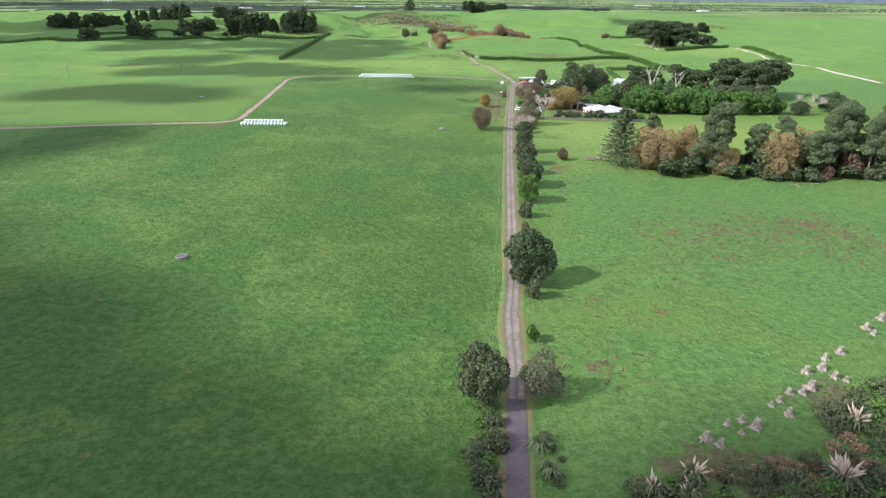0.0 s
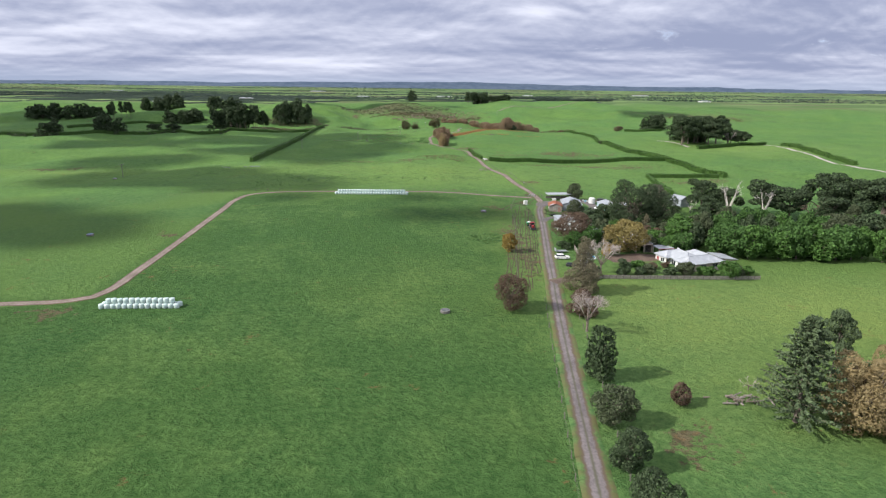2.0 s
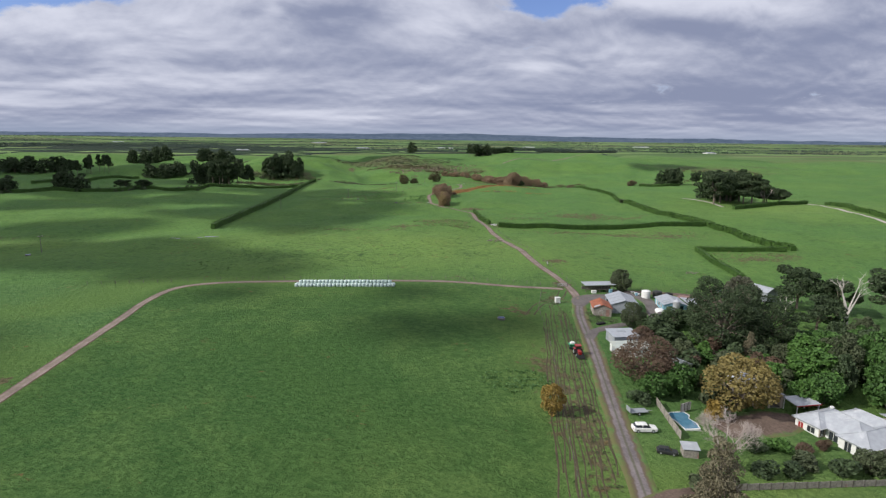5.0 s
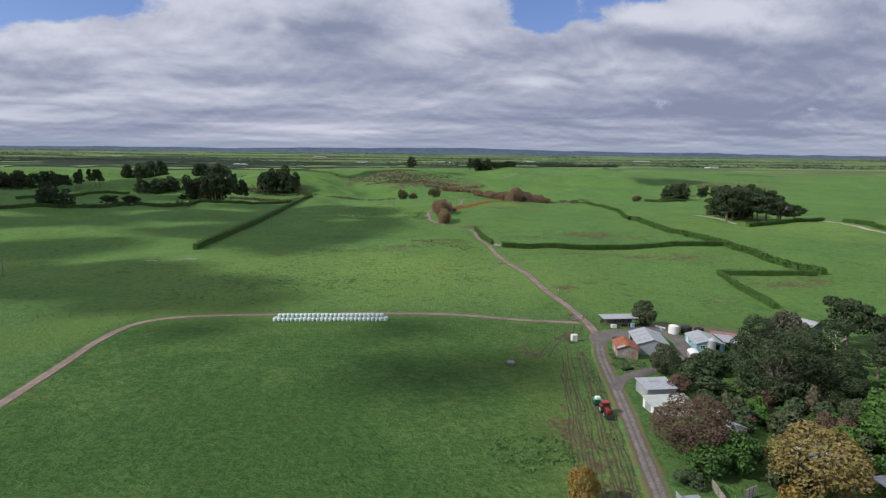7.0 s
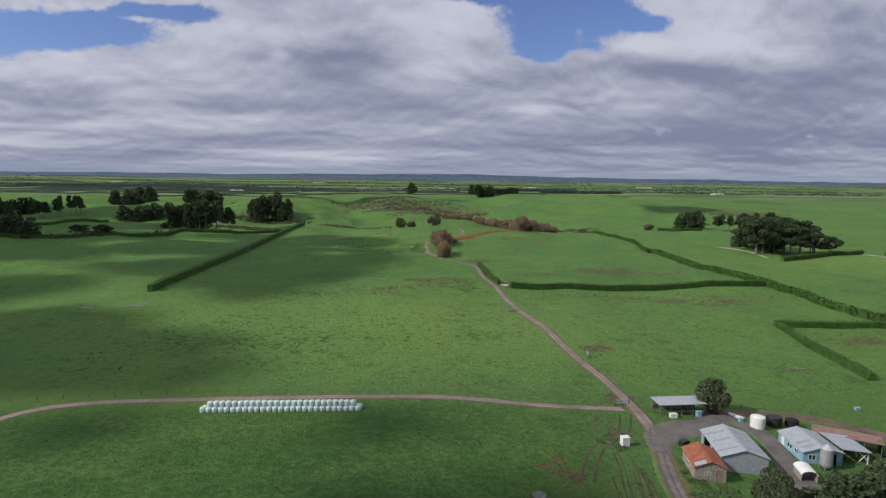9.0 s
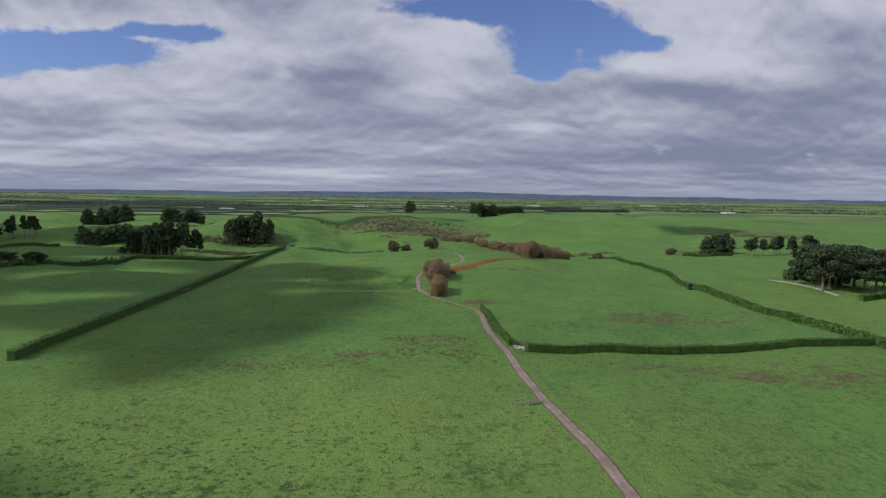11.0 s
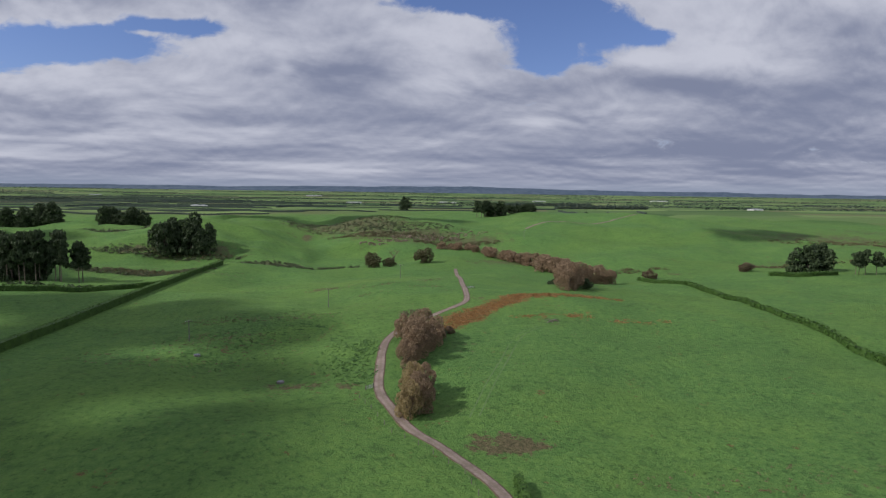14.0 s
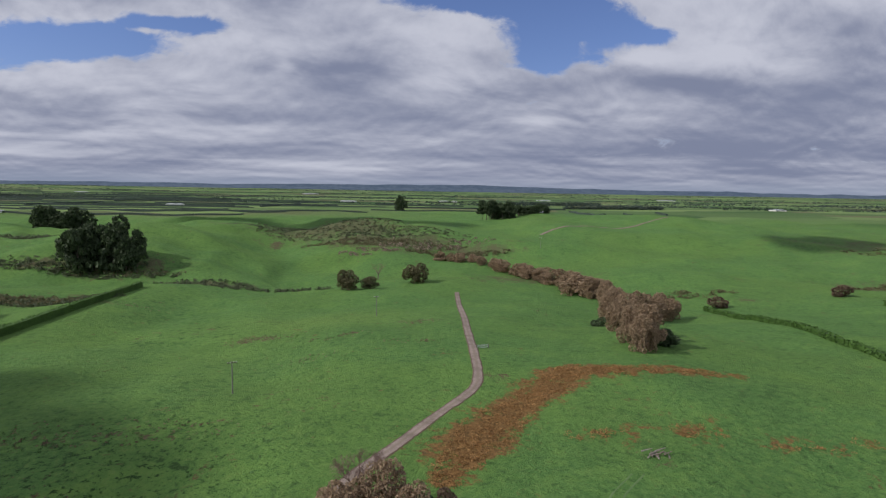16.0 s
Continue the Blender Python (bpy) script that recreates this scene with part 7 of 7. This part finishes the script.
cab = part("cab", Form().rings([[(-1.35, -0.72, 1.0), (0.1, -0.72, 1.0), (0.1, 0.72, 1.0), (-1.35, 0.72, 1.0)], [(-1.25, -0.66, 2.5), (-0.05, -0.66, 2.5), (-0.05, 0.66, 2.5), (-1.25, 0.66, 2.5)]]), M_GLASS, ob, "glazed tractor cab")
part("cab_roof", Form().box(-1.45, -0.8, 2.504, 0.12, 0.8, 2.68, 0, 0.08), M_RED, cab)
for px, py in ((-1.3, -0.7), (-1.3, 0.64), (0.02, -0.7), (0.02, 0.64)):
    part("pillar", Form().box(px - 0.04, py, 1.0, px + 0.06, py + 0.07, 2.5), M_BLACK, cab)
for py in (-0.85, 0.85):
    wheel(ob, -0.85, py, 0.82, 0.82, 0.5, "rear_wheel")
    wheel(ob, 1.35, py * 0.9, 0.55, 0.55, 0.36, "front_wheel")
    part("mudguard", Form().box(-1.6, py - 0.28, 1.68, -0.1, py + 0.28, 1.76), M_RED, ob)
    part("loader_arm", Form().limb((0.2, py * 0.62, 1.7), (2.5, py * 0.62, 0.6), 0.08, 0.07), M_BLACK, ob)
part("bucket", Form().rings([[(2.4, -0.95, 0.25), (2.4, 0.95, 0.25), (2.4, 0.95, 0.95), (2.4, -0.95, 0.95)], [(3.0, -0.95, 0.22), (3.0, 0.95, 0.22), (2.6, 0.95, 0.9), (2.6, -0.95, 0.9)]]), M_DARK, ob)
part("exhaust", Form().limb((0.9, 0.3, 1.7), (0.9, 0.3, 2.6), 0.05, 0.05), M_BLACK, ob)
ob = thing("spreader", at(55.6, 303.4), "green and white implement behind the tractor", "implement")
part("hopper", Form().rings([[(-0.4, -0.4, 0.5), (0.4, -0.4, 0.5), (0.4, 0.4, 0.5), (-0.4, 0.4, 0.5)], [(-0.9, -0.7, 1.4), (0.9, -0.7, 1.4), (0.9, 0.7, 1.4), (-0.9, 0.7, 1.4)]]), M_GREEN, ob)
part("sack", Form().box(-0.5, -0.4, 1.404, 0.6, 0.4, 1.9, 0, 0.15), M_WHITE, ob)
part("frame", Form().box(-0.6, -0.5, -0.1, 0.6, 0.5, 0.5), M_BLACK, ob)


def crate(x, y, w, l, h, mat, label, turn=0, name="crate"):
    ob = thing(name, at(x, y, None, turn), label, "box")
    part("body", Form().box(-w / 2, -l / 2, -0.2, w / 2, l / 2, h, 0, 0.05), mat, ob)
    part("lid", Form().box(-w / 2 - 0.05, -l / 2 - 0.05, h + 0.004, w / 2 + 0.05, l / 2 + 0.05, h + 0.09), mat, ob)


crate(63.2, 344, 1.5, 1.2, 1.7, M_WHITE, "white pump box beside the track", 5, "pump_box")
crate(69.5, 313.5, 1.4, 0.9, 0.9, M_BLUE, "blue plastic bin by the shed", 10, "bin")
crate(86, 359.3, 1.0, 1.0, 1.2, M_BLUE, "blue drum under the open shed", 0, "drum")
crate(79.8, 358.4, 1.6, 0.9, 0.8, M_WHITE, "white plastic tub beside the shed", 0, "tub")
crate(75.2, 344.5, 1.6, 1.2, 1.1, M_BLACK, "black machine part by the shed", 20, "machine")
crate(70, 323.5, 2.8, 0.9, 0.4, M_DARK, "dark rubbish heap on the grass", 25, "heap")
crate(94, 356.5, 0.8, 0.8, 0.9, M_BLUE, "blue drum beside the race", 0, "drum")
crate(94.8, 359.5, 0.5, 3.4, 0.4, M_WHITE, "white pipe lengths on the ground", 30, "pipe_stack")
crate(128, 365, 1.2, 0.8, 0.5, M_BLUE, "blue trough in the paddock", 0, "trough")

# ---- silage bales ----
bale_form = Form().turned(0, 0, [(0.50, 0.0), (0.60, 0.10), (0.61, 0.5), (0.60, 0.92), (0.50, 1.04), (0.22, 1.06)], 18)
bale_mesh = bale_form.mesh("bale", [M_WRAP], True)
bales = random.Random(2)


def bale(x, y, z, group):
    ob = tagged(new("silage_bale", bale_mesh), "round silage bale in pale green-white wrap", "bale", group)
    ob.matrix_world = at(x, y, z, bales.uniform(0, 360), (bales.uniform(0.96, 1.04), bales.uniform(0.96, 1.04), bales.uniform(0.95, 1.03)))


def bale_stack(x, y, n, turn, group):
    c, s = math.cos(radians(turn)), math.sin(radians(turn))
    for row, (off, up, m, lead) in enumerate(((0, 0, n, 0), (1.2, 0, n, 0.3), (0.6, 1.01, n - 2, 1.4))):
        for k in range(m):
            a = lead + k * 1.2 + bales.uniform(-0.04, 0.04)
            px, py = x + c * a - s * off, y + s * a + c * off
            bale(px, py, lay(px, py) - 0.06 + up, group)


bale_stack(-19.6, 357.6, 27, 0.6, "long stack of silage bales")
bale_stack(-56.4, 221.4, 14, 0.5, "short stack of silage bales")


# ---- stumps, troughs, logs, poles ----
def stump(x, y, s, seed):
    rng = np.random.RandomState(seed)
    loops = []
    for z, r in ((-0.3, 0.85), (0.15, 0.68), (0.5, 0.46), (1.05, 0.38), (1.35, 0.34)):
        loops.append([(s * (r * (1 + 0.25 * math.sin(5 * a + seed) * (1 - z / 1.3)) * math.cos(a)) + rng.normal() * 0.04, s * r * (1 + 0.25 * math.sin(4 * a + seed) * (1 - z / 1.3)) * math.sin(a) + rng.normal() * 0.04, s * z + (rng.normal() * 0.10 * s if z > 0.9 else 0)) for a in np.linspace(0, 2 * math.pi, 15)[:-1]])
    ob = thing("tree_stump", at(x, y, None, seed * 40), "weathered grey tree stump in the pasture", "stump", "row of old stumps")
    part("wood", Form().rings(loops), M_STUMP, ob)
    root = Form()
    for k in range(3):
        q = rng.uniform(0, 6.28)
        root.limb((0.5 * s * math.cos(q), 0.5 * s * math.sin(q), 0.3 * s), (1.3 * s * math.cos(q), 1.3 * s * math.sin(q), -0.1), 0.16 * s, 0.06 * s, 5)
    part("roots", root, M_STUMP, ob)


for k, (x, y, s) in enumerate(((37.6, 54, 1.1), (38.9, 52.9, 0.9), (41.8, 56.5, 0.7), (44.1, 57.1, 0.8), (42.8, 54.9, 0.6), (45.3, 55.8, 1.2), (49.9, 59.8, 0.7), (51.6, 60.8, 0.7), (54, 62.3, 0.8), (51.1, 57.9, 1.0), (56, 62.2, 0.9), (57.9, 63.2, 1.2), (59.7, 66.8, 1.0), (62.7, 67.5, 1.1), (65, 70, 0.9), (63.1, 65.4, 0.9), (64.3, 64.6, 0.7), (68.4, 71.4, 1.1), (78.3, 78.3, 1.0), (78.2, 76.5, 0.8), (83.4, 81.1, 1.1))):
    stump(x, y, s * 0.85, k + 1)


def flax(x, y, s, label, plume=0):
    """A clump of arching blades, with plumes on stems for pampas."""
    rng = np.random.RandomState(int(x * 10 + y))
    ob = thing("flax_bush" if not plume else "pampas_grass", at(x, y), label, "plant")
    v, n = [], 90
    for k in range(n):
        q, r, w = rng.uniform(0, 6.28), s * rng.uniform(0.5, 1.0), s * 0.05
        c, d = math.cos(q), math.sin(q)
        a = [(0.1 * c, 0.1 * d, -0.1), (r * 0.55 * c, r * 0.55 * d, s * rng.uniform(0.6, 1.0)), (r * c, r * d, s * rng.uniform(0.2, 0.75))]
        for p, e in zip(a[:-1], a[1:]):
            v += [(p[0] - d * w, p[1] + c * w, p[2]), (p[0] + d * w, p[1] - c * w, p[2]), (e[0] + d * w * 0.5, e[1] - c * w * 0.5, e[2]), (e[0] - d * w * 0.5, e[1] + c * w * 0.5, e[2])]
    part("blades", quick_mesh("blades", v, np.arange(len(v)).reshape(-1, 4), L_FLAX), None, ob)
    for k in range(plume):
        q, r = rng.uniform(0, 6.28), s * rng.uniform(0.2, 0.9)
        base, tip = Vector((0.2 * math.cos(q), 0.2 * math.sin(q), s * 0.5)), Vector((r * math.cos(q), r * math.sin(q), s * rng.uniform(1.1, 1.5)))
        f = Form().limb((0, 0, 0), base.lerp(tip, 0.4), 0.03, 0.025, 5)
        f.limb(base.lerp(tip, 0.35), base.lerp(tip, 0.7), 0.05, 0.14, 7)
        f.limb(base.lerp(tip, 0.7), tip, 0.14, 0.02, 7)
        part("plume", f, M_PLUME, ob)


flax(16.3, 53.2, 1.8, "dark arching flax bush by the road")
flax(16.6, 49.3, 1.6, "dark arching flax bush by the road")
for x, y, s, n in ((32.6, 47.7, 1.9, 9), (27.4, 46, 1.8, 8), (31, 45, 1.7, 5), (58.3, 55.3, 2.0, 12), (49.5, 46, 2.4, 34)):
    flax(x, y, s, "pampas clump with creamy plumes", n)


def trough(x, y, r, label):
    ob = thing("water_trough", at(x, y), label, "trough")
    part("basin", Form().turned(0, 0, [(r, -0.2), (r, 0.55), (r * 0.86, 0.56)], 18), M_CONCRETE, ob)
    part("water", Form().turned(0, 0, [(r * 0.84, 0.50), (r * 0.84, 0.575)], 18), M_MUD_WATER, ob)


for x, y in ((-42, 107), (42, 325), (12, 660), (-90, 286), (18, 221), (-152, 440), (-22, 690)):
    trough(x, y, 1.1, "round concrete water trough in trodden mud")
for x, y, r in ((-81, 468.5, 3.2), (-85.5, 467, 1.6), (-96, 465.5, 1.5), (-98.5, 466, 1.3)):
    ob = tagged(new("puddle", Form().rings([[(r * (1 + 0.25 * math.sin(3 * a + x)) * math.cos(a), 0.5 * r * math.sin(a), z) for a in np.linspace(0, 6.283, 19)[:-1]] for z in (-0.5, 0.07)]).mesh("puddle", [M_MUD_WATER])), "shallow pool of rain water in the swale", "puddle", "", "structure")
    ob.matrix_world = at(x, y)
for x, y, n in ((63, 463, 12), (132, 393, 6), (65, 184, 12), (68, 183.6, 10), (109.5, 722.5, 16), (120, 158, 5), (134, 118, 5)):
    log_rng = np.random.RandomState(int(x))
    ob = thing("log_pile", at(x, y), "untidy heap of old grey logs", "logs")
    for k in range(n):
        q, d = log_rng.uniform(-0.5, 0.5) + (0 if k % 3 else 1.2), log_rng.uniform(0.5, 1.3)
        px, py, pz = log_rng.normal() * 1.8, log_rng.normal() * 0.7, 0.15 + 0.25 * (k % 3)
        part("log", Form().limb((px - d * math.cos(q), py - d * math.sin(q), pz), (px + d * math.cos(q), py + d * math.sin(q), pz + log_rng.uniform(0, 0.5)), 0.16, 0.09, 7), M_STUMP if k % 2 else M_BARK, ob)


def power_pole(x, y, h, turn, label="concrete power pole with a crossarm"):
    ob = thing("power_pole", at(x, y, None, turn), label, "pole", "power line poles")
    part("pole", Form().limb((0, 0, -0.5), (0, 0, h), 0.20, 0.13, 8), M_CONCRETE, ob)
    part("crossarm", Form().box(-1.3, -0.09, h - 0.55, 1.3, 0.09, h - 0.35), M_POST, ob)
    for px in (-1.15, -0.45, 0.45, 1.15):
        part("insulator", Form().turned(px, 0, [(0.07, h - 0.346), (0.10, h - 0.2), (0.05, h - 0.1)], 8), M_WHITE, ob)


for x, y, h, q in ((12, 770, 9.0, 20), (-32, 711, 8.0, 30), (46, 873, 9.2, 15), (-73, 607, 8.0, 40), (-152, 450, 8.0, 50), (187, 1150, 10, 10), (-205, 400, 8, 50)):
    power_pole(x, y, h, q)


def field_gate(x, y, w, turn, label="pale tubular steel farm gate"):
    ob = thing("farm_gate", at(x, y, None, turn), label, "gate")
    for k in range(5):
        part("rail", Form().limb((0, 0, 0.25 + 0.24 * k), (w, 0, 0.25 + 0.24 * k), 0.04, 0.04, 5), M_STEEL, ob)
    for px in (0.0, w / 2, w):
        part("stile", Form().limb((px, 0, 0.2), (px, 0, 1.25), 0.045, 0.045, 5), M_STEEL, ob)
    for px in (-0.2, w + 0.2):
        part("post", Form().limb((px, 0, -0.5), (px, 0, 1.5), 0.13, 0.12, 8), M_POST, ob)


for x, y, w, q in ((69.6, 516, 3.6, -30), (82, 797, 3.6, 10), (37.4, 651, 2.4, 40), (74.6, 400, 3.6, 80), (69, 364.5, 3.4, 10)):
    field_gate(x, y, w, q)


def wire_fence(line, label, step=5.0, h=1.2):
    """Posts and wires along a line."""
    ob = thing("wire_fence", at(*line[0]), label, "fence")
    cx, cy, z0 = *line[0], lay(*line[0])
    post = Form().limb((0, 0, -0.4), (0, 0, h), 0.09, 0.08, 6).mesh("post", [M_POST])
    spots = []
    for (ax, ay), (bx, by) in zip(line[:-1], line[1:]):
        n = max(1, round(math.hypot(bx - ax, by - ay) / step))
        spots += [(ax + (bx - ax) * k / n, ay + (by - ay) * k / n) for k in range(n)]
    spots.append(line[-1])
    for x, y in spots:
        p = part("post", post, None, ob)
        p.location = ((x - cx) * U, (y - cy) * U, (lay(x, y) - z0) * U)
    for z in (0.4, 0.75, 1.1):
        f = Form()
        for (ax, ay), (bx, by) in zip(spots[:-1], spots[1:]):
            f.limb((ax - cx, ay - cy, lay(ax, ay) - z0 + z), (bx - cx, by - cy, lay(bx, by) - z0 + z), 0.007, 0.007, 3)
        part("wire", f, M_POST, ob)


wire_fence([(9, 48), (13.2, 72), (17.8, 96), (29, 154), (38, 203), (43, 229)], "post and wire fence along the road")
wire_fence([(20.5, 70), (24, 92), (28, 115), (36.5, 154), (46, 203), (50, 229)], "post and wire fence under the roadside trees")
wire_fence([(38, 236), (44, 270), (50, 300), (55, 335), (61, 356)], "post and wire fence at the paddock edge")
wire_fence([(76, 367), (75.5, 398), (73.5, 440), (70, 505)], "post and wire fence along the track")
wire_fence([(-90, 368), (-62, 366), (-20, 368), (40, 369), (68, 366)], "post and wire fence behind the cross track")
wire_fence([(88, 365), (115, 363), (150, 352), (190, 340)], "post and wire fence behind the yard")
wire_fence([(64, 512), (62, 547), (63, 585), (60, 603), (45, 622), (36, 645)], "post and wire fence beside the track")

# ---- far farmsteads ----
far_homes = random.Random(8)


def homestead(x, y, n, w, label):
    for k in range(n):
        px, py = x + far_homes.uniform(-30, 30) * (n > 1), y + far_homes.uniform(-15, 15) * (n > 1)
        ww, ll, q = w * far_homes.uniform(0.7, 1.3), w * 0.6, far_homes.uniform(-25, 25)
        ob = building("farm_building", px, py, q, ww, ll, label, "house")
        block(ob, ww, ll, 3.0, 3.0, M_WHITE, {"front": [(ww * 0.15, ww * 0.3, 1, 2.2, "window"), (ww * 0.6, ww * 0.8, 1, 2.2, "window")]}, gables=False)
        hip_roof(ob, 0, 0, ww, ll, 3.05, 2.0, M_TIN if k % 2 else M_HOUSE_ROOF)


homestead(-400, 1105, 4, 14, "grey-roofed farmhouse among far pines")
homestead(-420, 1900, 2, 22, "distant pale farmhouse on the plain")
homestead(-530, 1470, 1, 22, "distant long pale shed")
homestead(-150, 2650, 4, 24, "distant white farm buildings")
homestead(230, 2950, 3, 26, "distant white farm buildings")
homestead(1150, 2250, 2, 40, "distant long white shed")
homestead(780, 3600, 4, 40, "distant pale sheds on the plain")
homestead(-1700, 3900, 4, 40, "distant pale sheds on the plain")
homestead(1700, 4200, 4, 45, "distant pale sheds on the plain")
homestead(-600, 4600, 4, 45, "distant pale sheds on the plain")
homestead(320, 1700, 2, 12, "small white house behind a pine wood")
